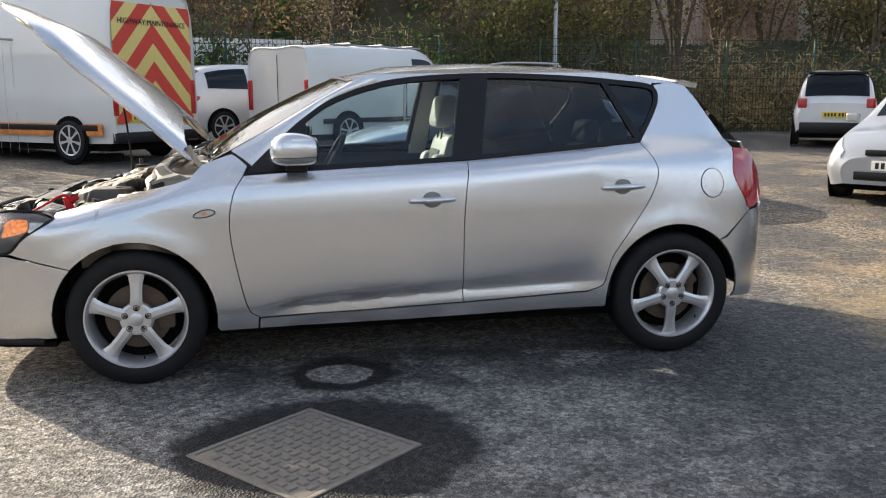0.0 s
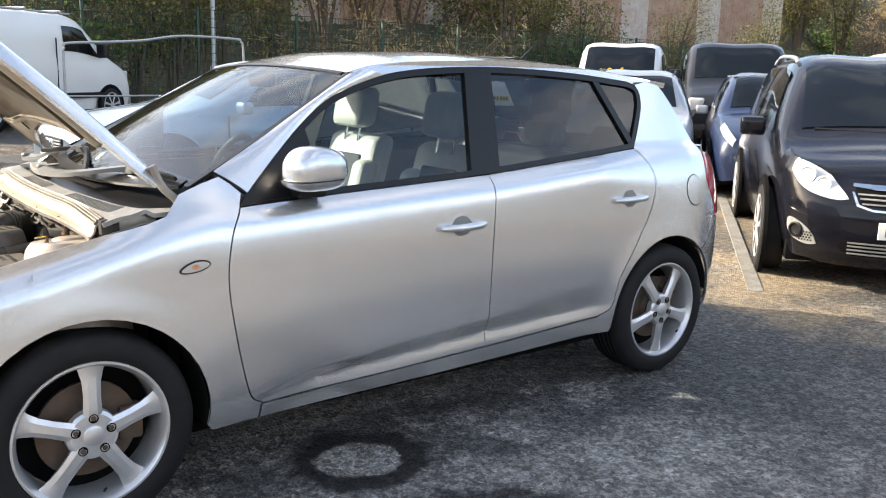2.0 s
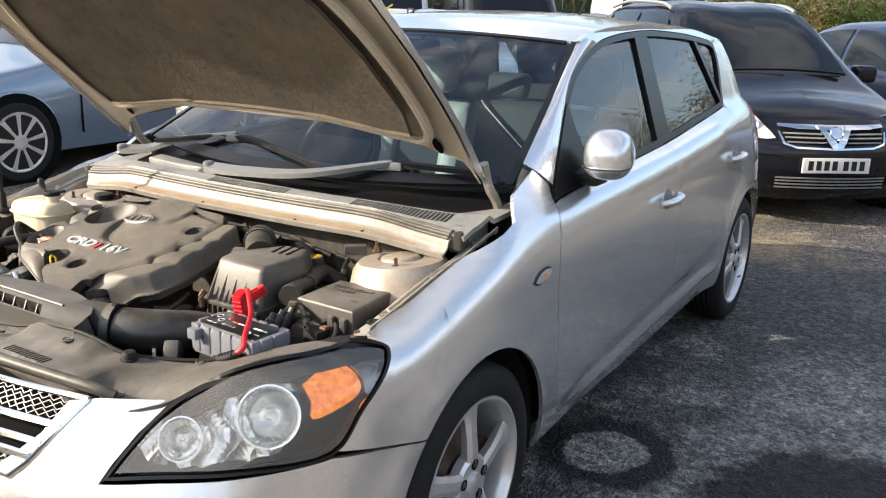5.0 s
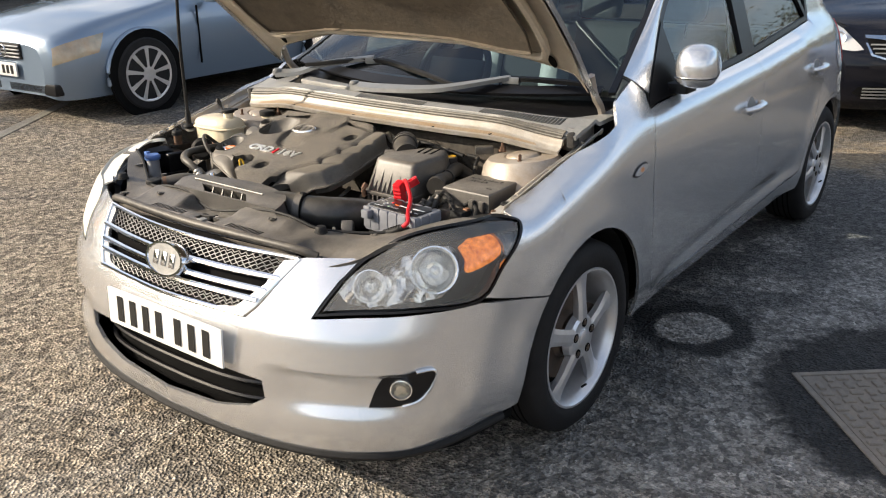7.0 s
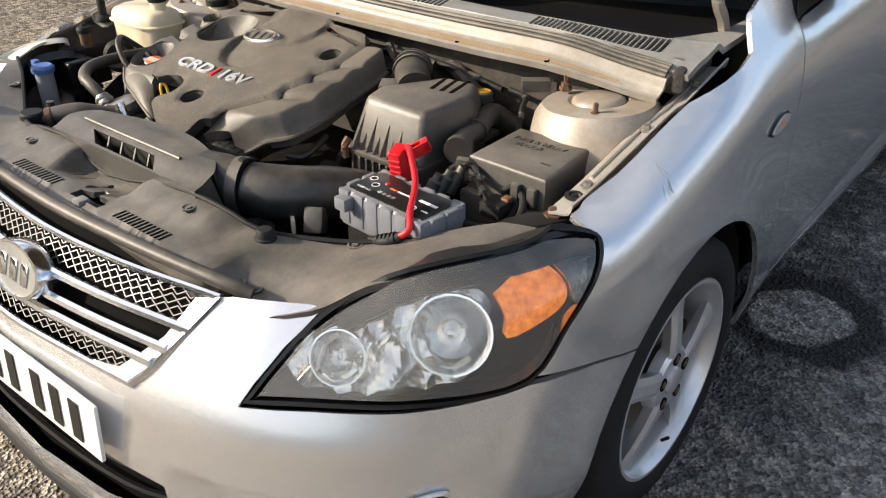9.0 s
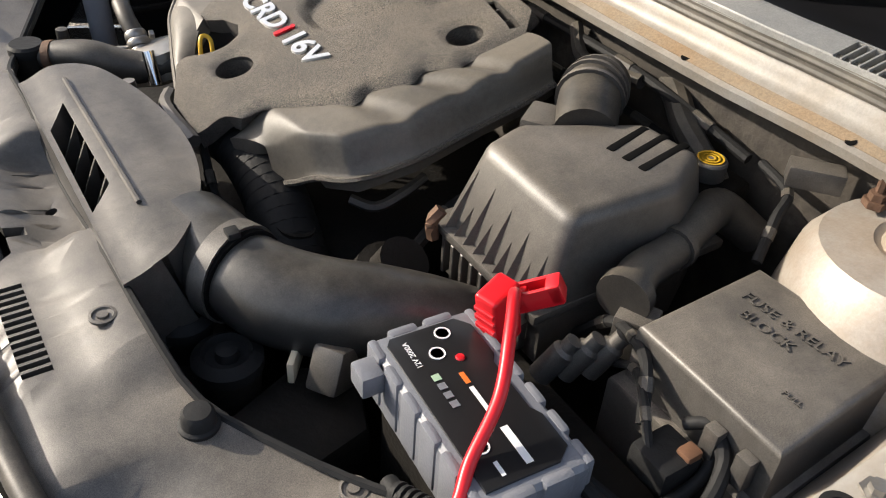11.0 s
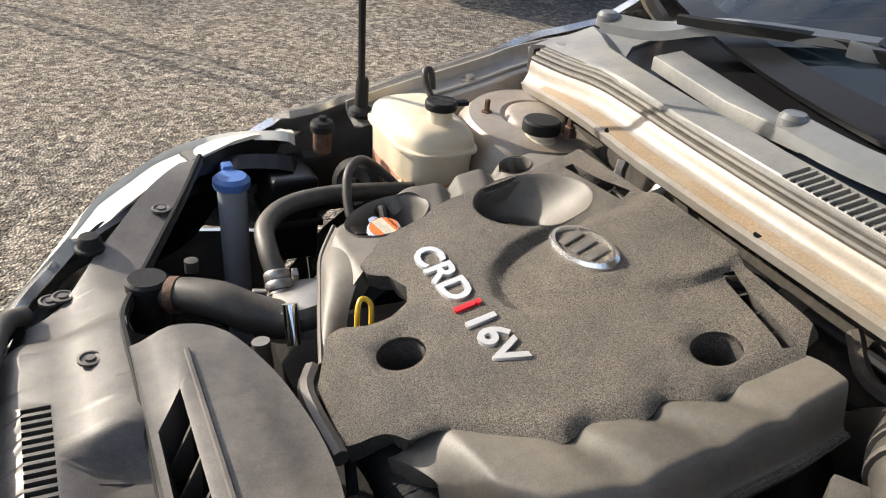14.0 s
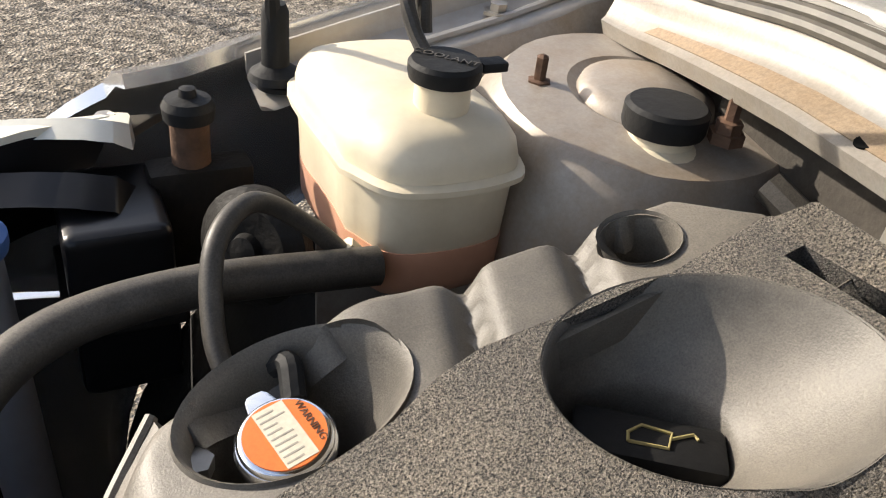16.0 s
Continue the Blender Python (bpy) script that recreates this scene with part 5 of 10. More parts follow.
    part("bracket_bolt", flip2(lathe_at([(0.017, 0), (0.017, 0.003), (0.009, 0.003), (0.009, 0.014), (0.002, 0.015)], -0.289, 0.167, 0.776, 6)), RUST, car, "", 15)

# slam panel cover between the lamps
SLAM_L = [(-0.636, 0.88), (-0.634, 0.706), (-0.628, 0.60), (-0.607, 0.514), (-0.551, 0.43), (-0.505, 0.355), (-0.446, 0.275), (-0.385, 0.205)]
SLAM_F = [(-0.35, 0.10), (-0.46, 0.105), (-0.575, 0.165), (-0.665, 0.258), (-0.745, 0.345), (-0.79, 0.455), (-0.79, 0.60), (-0.788, 0.75), (-0.792, 0.88)]
half_s = [tuple(p) for p in catmull(SLAM_L, 3)] + [tuple(p) for p in catmull(SLAM_F, 3)]
SLAM_R = catmull([(-0.46, 1.66), (-0.485, 1.585), (-0.525, 1.495), (-0.575, 1.405), (-0.612, 1.335), (-0.634, 1.27), (-0.638, 1.20), (-0.636, 1.10), (-0.636, 0.98)], 3)[3:]
SLAM_RF = catmull([(-0.790, 0.98), (-0.784, 1.09), (-0.785, 1.20), (-0.775, 1.285), (-0.705, 1.345), (-0.64, 1.425), (-0.57, 1.52), (-0.495, 1.60)], 3)[:-1]
slam_out = half_s + [tuple(p) for p in SLAM_RF] + [tuple(p) for p in SLAM_R]


def slam_z(x, y):
    z = 0.752 - 0.012 * smooth01((abs(y - MID) - 0.35) / 0.12) + 0.05 * smooth01((abs(y - MID) - 0.45) / 0.25)
    z += 0.022 * smooth01((x + 0.72) / 0.07) * smooth01((0.36 - abs(y - 0.93)) / 0.06)
    z -= 0.042 * smooth01((x + 0.715) / 0.05) * smooth01((0.125 - abs(y - 0.945)) / 0.035)
    z -= 0.018 * smooth01((-0.755 - x) / 0.03)
    z += 0.020 * smooth01((y - 1.2) / 0.2)
    z -= 0.024 * smooth01((abs(y - MID) - 0.36) / 0.05) * smooth01((0.68 - abs(y - MID)) / 0.1) * smooth01((-0.64 - x) / 0.08)
    return z


slot_holes = []
for y0, y1 in ((0.645, 0.79), (0.985, 1.14)):
    k = 13
    for i in range(k):
        y = y0 + (y1 - y0) * (i + 0.5) / k
        slot_holes.append([(-0.752, y - 0.0036), (-0.724, y - 0.0036), (-0.724, y + 0.0036), (-0.752, y + 0.0036)])
latch_hole = [(-0.752, 0.835), (-0.752, 0.925), (-0.728, 0.925), (-0.722, 0.895), (-0.70, 0.893), (-0.70, 0.877), (-0.722, 0.875), (-0.722, 0.845), (-0.735, 0.835)]
slam = part("slam_panel_cover", panel(slam_out, lambda x, y: Vector((x, y, slam_z(x, y))), 0.012, 0.03, 0.03, holes=slot_holes + [latch_hole, oval(-0.665, 0.935, 0.007)]), PLASTIC, car, "dusty black slam panel cover")
part("cover_seal", tube([(x - 0.004, y, slam_z(x, y) + 0.003) for x, y in half_s[2:20:3]] [::-1] + [(x - 0.004, y, slam_z(x, y) + 0.003) for x, y in [tuple(p) for p in SLAM_R[::-1]][::3]], 0.0045, 6, 3), SEAL, slam)
part("latch", box(-0.748, 0.85, 0.715, -0.73, 0.915, 0.742, 0.004), SEAL, slam, "bonnet latch")
part("latch_lever", box(-0.765, 0.872, 0.742, -0.742, 0.897, 0.756, 0.004), COWL_GREY, slam)
part("slam_steel", box(-0.77, 0.5, 0.66, -0.66, 1.26, 0.70, 0.005), BAY_BLACK_SHADE, car)
part("grille_top_trim", tube([(-0.745, 0.42, 0.735), (-0.768, 0.47, 0.752), (-0.785, 0.60, 0.757), (-0.796, 0.75, 0.758), (-0.80, 0.88, 0.758), (-0.796, 1.01, 0.758), (-0.785, 1.16, 0.757), (-0.768, 1.29, 0.752), (-0.745, 1.34, 0.735)], 0.012, 12, 6), HOSE, car, "smooth grey grille top trim")
CLIPS = [(-0.681, 1.185), (-0.668, 0.676), (-0.715, 1.36), (-0.543, 0.395), (-0.729, 0.477), (-0.718, 0.449), (-0.563, 1.470), (-0.70, 1.36)]
for x, y in CLIPS:
    z = slam_z(x, y)
    c = part("push_clip", lathe_at([(0.0135, 0.0), (0.0135, 0.003), (0.0105, 0.0035), (0.0095, 0.0015), (0.006, 0.0015), (0.0055, 0.004), (0.002, 0.004)], x, y, z, 20), PLASTIC, slam)
for x, y in ((-0.631, 0.519), (-0.660, 1.42)):
    z = slam_z(x, y)
    part("rubber_stop", lathe_at([(0.019, -0.002), (0.019, 0.002), (0.016, 0.004), (0.015, 0.014), (0.012, 0.018), (0.002, 0.019)], x, y, z, 24), SEAL, slam, "round rubber stop")

# air intake scoop
sc = [tuple(p) for p in catmull([(-0.642, 1.165), (-0.60, 1.172), (-0.555, 1.155), (-0.518, 1.09), (-0.499, 0.99), (-0.498, 0.90), (-0.515, 0.82), (-0.545, 0.755), (-0.585, 0.705), (-0.612, 0.695)], 4)] + [(-0.641, 0.692)]


def scoop_z(x, y):
    return 0.788 + 0.014 * smooth01((x + 0.64) / 0.05) - 0.006 * smooth01((x + 0.545) / 0.03)


slot_hole = [(-0.641 + 0.006, 0.825), (-0.606, 0.858), (-0.606, 1.066), (-0.634, 1.02)]
scoop = part("air_scoop", panel(sc, lambda x, y: Vector((x, y, scoop_z(x, y))), 0.11, 0.02, 0.03, holes=[slot_hole]), PLASTIC, car, "dusty black air scoop")
bev = scoop.modifiers.new("soft edge", "BEVEL")
bev.width, bev.segments, bev.limit_method, bev.angle_limit = 0.012, 3, "ANGLE", radians(50)
# black sheet painting the shade inside the scoop
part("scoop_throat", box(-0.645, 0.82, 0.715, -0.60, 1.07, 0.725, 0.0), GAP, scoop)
for i in range(4):
    y = 0.875 + 0.045 * i
    b = bmesh.new()
    vs_ = [b.verts.new(p) for p in ((-0.605, y, 0.797), (-0.605, y, 0.735), (-0.636, y - 0.006, 0.735), (-0.605, y + 0.004, 0.797), (-0.605, y + 0.004, 0.735), (-0.636, y - 0.002, 0.735))]
    b.faces.new(vs_[:3])
    b.faces.new(vs_[3:][::-1])
    for i0, i1 in ((0, 1), (1, 2), (2, 0)):
        b.faces.new((vs_[i0], vs_[i1], vs_[i1 + 3], vs_[i0 + 3]))
    part("scoop_rib", b, PLASTIC, scoop, "", 10)
part("scoop_groove", tube([(-0.590, 0.80, scoop_z(-0.59, 0.8) + 0.0015), (-0.590, 1.12, scoop_z(-0.59, 1.1) + 0.0015)], 0.0032, 6, 4), PLASTIC, scoop)
b = prism([(-0.565, 0.935), (-0.525, 0.945), (-0.525, 1.01), (-0.565, 1.0)], 0.7960, 0.7972, 0.0005)
part("scoop_plate", b, PLASTIC, scoop)
duct = part("air_duct", tube([(-0.545, 0.79, 0.748), (-0.535, 0.745, 0.75), (-0.522, 0.70, 0.75), (-0.50, 0.655, 0.745), (-0.46, 0.618, 0.738), (-0.41, 0.592, 0.730), (-0.36, 0.57, 0.718), (-0.31, 0.555, 0.70)], [0.056, 0.055, 0.050, 0.054, 0.054, 0.052, 0.047, 0.04], 28, 8), DUCT, car, "curved black air duct", 60)
part("duct_collar", tube([(-0.530, 0.715, 0.7505), (-0.521, 0.695, 0.7505)], 0.0575, 28, 3), PLASTIC, duct)
part("duct_groove", tube([(-0.5215, 0.6965, 0.7505), (-0.519, 0.690, 0.7503)], 0.0545, 28, 2), GAP, duct)
part("duct_clip", box(-0.532, 0.688, 0.803, -0.518, 0.704, 0.812, 0.002), SEAL, duct)

# rubber mounts and connector under the slam panel
for x, y, r in ((-0.585, 0.715, 0.034), (-0.565, 0.635, 0.038)):
    mt = part("rubber_mount", lathe_at([(r, 0), (r, 0.012), (r * 0.7, 0.02), (r * 0.6, 0.012), (r * 0.35, 0.012), (r * 0.3, 0.022), (0.002, 0.024)], x, y, 0.69, 28), SEAL, car, "black rubber mount")
    part("mount_stem", lathe_at([(r * 0.8, -0.06), (r * 0.9, 0.0)], x, y, 0.69, 20), BAY_BLACK_SHADE, mt)
part("lamp_bay_bracket", prism([(-0.60, 0.58), (-0.50, 0.62), (-0.44, 0.58), (-0.47, 0.50), (-0.56, 0.48)], 0.62, 0.672, 0.01), BAY_BLACK_SHADE, car)
part("sensor_body", move(box(-0.03, -0.018, -0.02, 0.03, 0.018, 0.03, 0.006), Matrix.Translation((-0.475, 0.565, 0.70)) @ Matrix.Rotation(0.6, 4, "Z") @ Matrix.Rotation(0.5, 4, "Y")), PLASTIC, car, "dusty sensor plug")
part("sensor_clip", move(box(-0.02, -0.004, -0.014, 0.02, 0.004, 0.014, 0.003), Matrix.Translation((-0.508, 0.592, 0.705)) @ Matrix.Rotation(0.9, 4, "Z")), CREAM, car)


# engine cover
NEAR_EDGE = [(-0.472, 0.966), (-0.451, 0.944), (-0.425, 0.918), (-0.386, 0.910), (-0.345, 0.870), (-0.309, 0.842), (-0.276, 0.850), (-0.236, 0.827), (-0.204, 0.837), (-0.175, 0.805), (-0.160, 0.814), (-0.075, 0.809)]


def plate_z(x):
    return 0.879 + 0.25 * (x + 0.163)


def cover_z(x, y):
    z = plate_z(x)
    # spine that carries the badge, steep on the near side
    yl = ip(x, [-0.30, -0.163, -0.12, -0.04], [1.075, 1.132, 1.128, 1.125])
    yr = ip(x, [-0.26, -0.216, -0.175, -0.134, -0.088, -0.04], [1.012, 0.992, 0.973, 0.953, 0.940, 0.936])
    s_ = smooth01((x + 0.25) / 0.17)
    z += 0.012 * s_ * smooth01((yl - y) / 0.04) * smooth01((y - yr) / ip(x, [-0.2, -0.1], [0.035, 0.015]))
    # hollow before the badge, and the boss under it
    dx, dy = (x + 0.165) / 0.112, (y - 1.052) / 0.092
    e = math.hypot(dx, dy) + 1e-6
    z -= 0.016 * smooth01((1.0 - e) / 0.24) * smooth01((e - 0.40) / 0.5) * smooth01((0.6 * dy / e - 0.8 * dx / e + 0.1) / 0.7)
    z += 0.006 * smooth01((1.30 - math.hypot((x + 0.162) / 0.033, (y - 1.057) / 0.056)) / 0.35)
    # dished rims of the bolt wells
    for hx, hy in ((-0.389, 1.030), (-0.131, 0.864)):
        z -= 0.006 * smooth01((0.036 - math.hypot(x - hx, y - hy)) / 0.012)
    z -= 0.006 * smooth01((0.060 - math.hypot(x + 0.385, y - 1.135)) / 0.02)
    # raised rim at the back, rolled edge on the near side
    z += 0.009 * smooth01((x + 0.058) / 0.010)
    edge = ip(x, [p[0] for p in NEAR_EDGE], [p[1] for p in NEAR_EDGE])
    roll = ip(x, [-0.45, -0.30, -0.08], [0.014, 0.020, 0.030])
    z -= 0.012 * min(max((edge + roll - y) / roll, 0.0), 1.0) ** 1.6 * smooth01((x + 0.46) / 0.05)
    # front lip rolls down
    z -= 0.032 * smooth01((-0.435 - x) / 0.038)
    return z


FUN_C, FUN_D = (-0.146, 1.201), Vector((-0.74, 0.67, 0)).normalized()


def fun_ring(cx, cy, k, n=44):
    """An oval round the oil filler, k times the funnel's rim."""
    w = Vector((-FUN_D.y, FUN_D.x, 0))
    return [(cx + p.x, cy + p.y) for p in (FUN_D * 0.074 * k * math.cos(a) + w * 0.060 * k * math.sin(a) for a in (2 * math.pi * i / n for i in range(n)))]


main = curve2(NEAR_EDGE[2:], 3)
main = NEAR_EDGE[:2] + main + [(-0.050, 0.832), (-0.043, 0.949), (-0.041, 1.13), (-0.044, 1.258), (-0.062, 1.272), (-0.124, 1.262), (-0.165, 1.264), (-0.224, 1.266), (-0.249, 1.260), (-0.275, 1.247), (-0.305, 1.240), (-0.332, 1.235), (-0.356, 1.214), (-0.375, 1.196),
        (-0.372, 1.180), (-0.352, 1.163), (-0.342, 1.132), (-0.352, 1.105), (-0.378, 1.090), (-0.405, 1.090), (-0.425, 1.097), (-0.447, 1.10), (-0.470, 1.056)]
vents = [[(-0.086, 0.828), (-0.072, 0.824), (-0.053, 0.940), (-0.063, 0.944)], [(-0.062, 1.135), (-0.050, 1.133), (-0.062, 1.244), (-0.075, 1.243)]]
cover = part("engine_cover", panel(main, lambda x, y: Vector((x, y, cover_z(x, y))), 0.026, 0.009, 0.009, holes=[oval(-0.389, 1.030, 0.0255), oval(-0.131, 0.864, 0.0245), fun_ring(*FUN_C, 1.0)] + vents), COVER, car, "dusty grained engine cover")
for loop in vents:
    p_ = [Vector((x, y, cover_z(x, y) - 0.007)) for x, y in loop]
    for i in range(1, 4):
        a_, c_ = p_[0].lerp(p_[3], i / 4), p_[1].lerp(p_[2], i / 4)
        part("vent_bar", tube([tuple(a_ + (a_ - c_) * 0.12), tuple(c_ + (c_ - a_) * 0.12)], 0.0013, 4, 1), COVER, cover)
for hx, hy, r in ((-0.389, 1.030, 0.0255), (-0.131, 0.864, 0.0245)):
    part("cover_well", lathe_at([(r + 0.0008, -0.001), (r - 0.001, -0.012), (r - 0.002, -0.05), (0.002, -0.052)], hx, hy, cover_z(hx, hy) - 0.004, 28, (-0.25, 0, 1), False), COVER, cover, "deep bolt well", 60)
    part("well_bolt", lathe_at([(0.009, 0), (0.009, 0.01), (0.002, 0.011)], hx, hy, cover_z(hx, hy) - 0.056, 6), BAY_BLACK_SHADE, cover)
# oil filler
def funnel():
    """A dish that falls steeply on one side and as a ramp on the other."""
    b = bmesh.new()
    rings = []
    for cx_, cy_, k_, dz in ((-0.146, 1.201, 1.012, 0.0005), (-0.146, 1.201, 0.985, -0.001), (-0.1465, 1.2015, 0.955, -0.0045), (-0.148, 1.2025, 0.91, -0.011), (-0.151, 1.205, 0.84, -0.020), (-0.156, 1.208, 0.76, -0.029), (-0.161, 1.211, 0.68, -0.037), (-0.165, 1.213, 0.60, -0.043), (-0.166, 1.213, 0.565, -0.048), (-0.166, 1.213, 0.55, -0.095), (-0.166, 1.213, 0.03, -0.096)):
        rings.append([b.verts.new((x, y, plate_z(x) + dz + (cover_z(x, y) - plate_z(x) if k_ > 0.98 else 0))) for x, y in fun_ring(cx_, cy_, k_, 48)])
    for a, c in zip(rings, rings[1:]):
        for i in range(48):
            b.faces.new((a[i], a[(i + 1) % 48], c[(i + 1) % 48], c[i]))
    return b


part("filler_well", funnel(), COVER_SMOOTH, cover, "round filler funnel", 60)
oc = part("oil_filler_cap", lathe_at([(0.037, 0), (0.037, 0.018), (0.033, 0.022), (0.002, 0.023)], -0.165, 1.208, 0.798, 28), SEAL, cover, "black oil filler cap")
part("cap_grip", move(box(-0.036, -0.015, 0.0, 0.036, 0.015, 0.024, 0.005), Matrix.Translation((-0.165, 1.208, 0.818)) @ Matrix.Rotation(radians(-35), 4, "Z")), SEAL, oc)
OIL = mat("faded yellow print", (0.30, 0.25, 0.10), 0.6, 0, 0.2, 60)
om = Matrix.Translation((-0.165, 1.208, 0.8425)) @ Matrix.Rotation(radians(-35), 4, "Z")
part("oil_can_mark", tube([tuple(om @ Vector(p)) for p in ((-0.010, -0.006, 0), (0.008, -0.006, 0), (0.010, 0.004, 0), (-0.004, 0.006, 0), (-0.010, 0.0, 0), (-0.010, -0.006, 0))], 0.0009, 5, 1), OIL, oc)
part("oil_can_spout", tube([tuple(om @ Vector(p)) for p in ((0.009, 0.0, 0), (0.020, 0.006, 0), (0.022, 0.003, 0))], 0.0009, 5, 1), OIL, oc)

# lobed flanks of the cover
VALLEYS = (-0.309, -0.232, -0.170)


def near_pt(u, v):
    xs = -0.436 + 0.368 * u
    a = Vector((xs, float(ip(xs, [-0.436, -0.386, -0.309, -0.236, -0.17, -0.068], [0.940, 0.925, 0.868, 0.845, 0.832, 0.826])), 0))
    k_ = [-0.436, -0.386, -0.355, -0.309, -0.232, -0.17, -0.068]
    o = Vector((float(ip(xs, k_, [-0.404, -0.376, -0.347, -0.268, -0.182, -0.122, -0.062])), float(ip(xs, k_, [0.868, 0.803, 0.766, 0.748, 0.750, 0.748, 0.754])), 0))
    p = a.lerp(o, v)
    z = plate_z(p.x) - 0.014 + 0.007 * bow(min(v, 1.0)) + 0.002 * v
    gap = min(abs(xs - q) for q in VALLEYS)
    z -= 0.0065 * (1 - smooth01(gap / 0.024)) * smooth01(v / 0.15) * (1 - smooth01((v - 0.75) / 0.2))
    z -= 0.044 * smooth01((v - 0.78) / 0.20)
    # the front end turns down to a lip
    z -= 0.030 * smooth01((-0.385 - xs) / 0.05)
    return Vector((p.x, p.y, z))


part("cover_flank", panel(SQ, near_pt, 0.022, 0.0115, 0.035, out=-1), COVER_SMOOTH, cover, "lobed plastic flank", 60)
part("flank_lip", tube([tuple(near_pt(u_, 1.0) + Vector((0, -0.002, -0.002))) for u_ in [i / 16 for i in range(17)]], 0.0045, 6, 2), COVER, cover)


def far_pt(u, v):
    x = -0.40 + 0.345 * u
    y0 = float(ip(x, [-0.40, -0.375, -0.332, -0.249, -0.055], [1.180, 1.188, 1.228, 1.252, 1.262]))
    y1 = float(ip(x, [-0.40, -0.365, -0.27, -0.19, -0.085, -0.055], [1.285, 1.330, 1.345, 1.342, 1.330, 1.285]))
    y = y0 + (y1 - y0) * v
    z = plate_z(x) - 0.006
    for xv in (-0.219, -0.155):
        q = x - xv - 0.3 * (y - 1.27)
        z -= 0.015 * math.exp(-(q / (0.006 if q > 0 else 0.012)) ** 2) * smooth01((v - 0.02) / 0.15)
    # swell behind the cap's recess
    z += 0.007 * math.exp(-((x + 0.262) / 0.022) ** 2) * smooth01((v - 0.3) / 0.4)
    z -= 0.032 * smooth01((v - 0.78) / 0.22)
    z -= 0.02 * smooth01((-0.372 - x) / 0.03)
    return Vector((x, y, z))


def far_uv(x, y):
    y0, y1 = far_pt((x + 0.40) / 0.345, 0).y, far_pt((x + 0.40) / 0.345, 1).y
    return ((x + 0.40) / 0.345, (y - y0) / (y1 - y0))


BOWL, WELL = (-0.307, 1.2865), (-0.118, 1.298)
part("cover_far_flank", panel(SQ, far_pt, 0.02, 0.013, 0.05, holes=[[far_uv(x, y) for x, y in oval(*WELL, 0.021, 0.020, 24)], [far_uv(x, y) for x, y in oval(*BOWL, 0.054, 0.0425, 36)]]), COVER_SMOOTH, cover, "lobed plastic flank with cap recess", 60)
bwl = lathe([(1.06, -0.003), (1.03, 0.0015), (0.98, -0.001), (0.93, -0.008), (0.86, -0.020), (0.76, -0.033), (0.68, -0.040), (0.66, -0.07)], 44, None, None, False)
for v in bwl.verts:
    v.co = Vector((BOWL[0] + v.co.x * 0.0535, BOWL[1] + v.co.y * 0.0425, plate_z(BOWL[0] + v.co.x * 0.0535) - 0.005 + v.co.z))
part("cap_bowl", bwl, COVER_SMOOTH, cover, "round cap recess", 50)
part("flank_well", lathe_at([(0.0225, 0.001), (0.0205, -0.003), (0.019, -0.012), (0.018, -0.05), (0.002, -0.051)], *WELL, plate_z(WELL[0]) - 0.005, 24, (-0.25, 0, 1), False), COVER_SMOOTH, cover, "", 60)
EAR_IN = [(-0.345, 1.222, 0.824), (-0.376, 1.192, 0.812), (-0.396, 1.166, 0.796), (-0.412, 1.135, 0.772), (-0.425, 1.10, 0.750)]
EAR_OUT = [(-0.366, 1.322, 0.812), (-0.398, 1.275, 0.796), (-0.416, 1.220, 0.786), (-0.433, 1.165, 0.776), (-0.450, 1.105, 0.762)]


def ear_pt(a, c):
    p = on_line(catmull(EAR_IN, 4), a).lerp(on_line(catmull(EAR_OUT, 4), a), c)
    return p + Vector((-0.35, 0.15, 0.9)) * 0.012 * bow(c) * (0.4 + 0.6 * bow(a))


part("cover_ear", panel(SQ, ear_pt, 0.014, 0.06, 0.10, out=-1), COVER_SMOOTH, cover, "smooth front shoulder of the cover", 60)
part("ear_rim", tube([tuple(ear_pt(i / 12, 1.0)) for i in range(13)], 0.0035, 8, 2), COVER_SMOOTH, cover)
part("cover_front_skirt", tube([(-0.478, 0.955, 0.765), (-0.482, 1.05, 0.768), (-0.462, 1.10, 0.762)], 0.010, 8, 4), PLASTIC, cover)
# dipstick
part("dipstick_ring", tube([(-0.405, 1.118, 0.79), (-0.402, 1.126, 0.815), (-0.395, 1.132, 0.822), (-0.386, 1.128, 0.815), (-0.388, 1.118, 0.79)], 0.0032, 8, 4), YELLOW, car, "yellow dipstick loop")
# lettering and badge on the cover
tm = Matrix.Translation((-0.305, 1.060, plate_z(-0.305) + 0.0015)) @ Matrix(((0, 1, 0, 0), (-1, 0, 0, 0), (0, 0.25, 1, 0), (0, 0, 0, 1)))
SILVER_INK = mat("silver lettering", (0.72, 0.72, 0.70), 0.3, 0.6, 0.05, 40)
text("CRD", 0.0445, tm @ Matrix.Translation((-0.063, 0, 0)) @ Matrix.Diagonal((1.28, 1, 1, 1)), SILVER_INK, "cover_lettering", cover, 0.002, "raised silver letters", 0.0012)
text("i", 0.0445, tm @ Matrix.Translation((0.008, 0, 0)) @ Matrix.Diagonal((1.28, 1, 1, 1)), RED, "cover_lettering_red", cover, 0.002, "raised red letter", 0.001)
text("16V", 0.0445, tm @ Matrix.Translation((0.069, 0, 0)) @ Matrix.Diagonal((1.28, 1, 1, 1)), SILVER_INK, "cover_lettering", cover, 0.002, "raised silver letters", 0.0012)
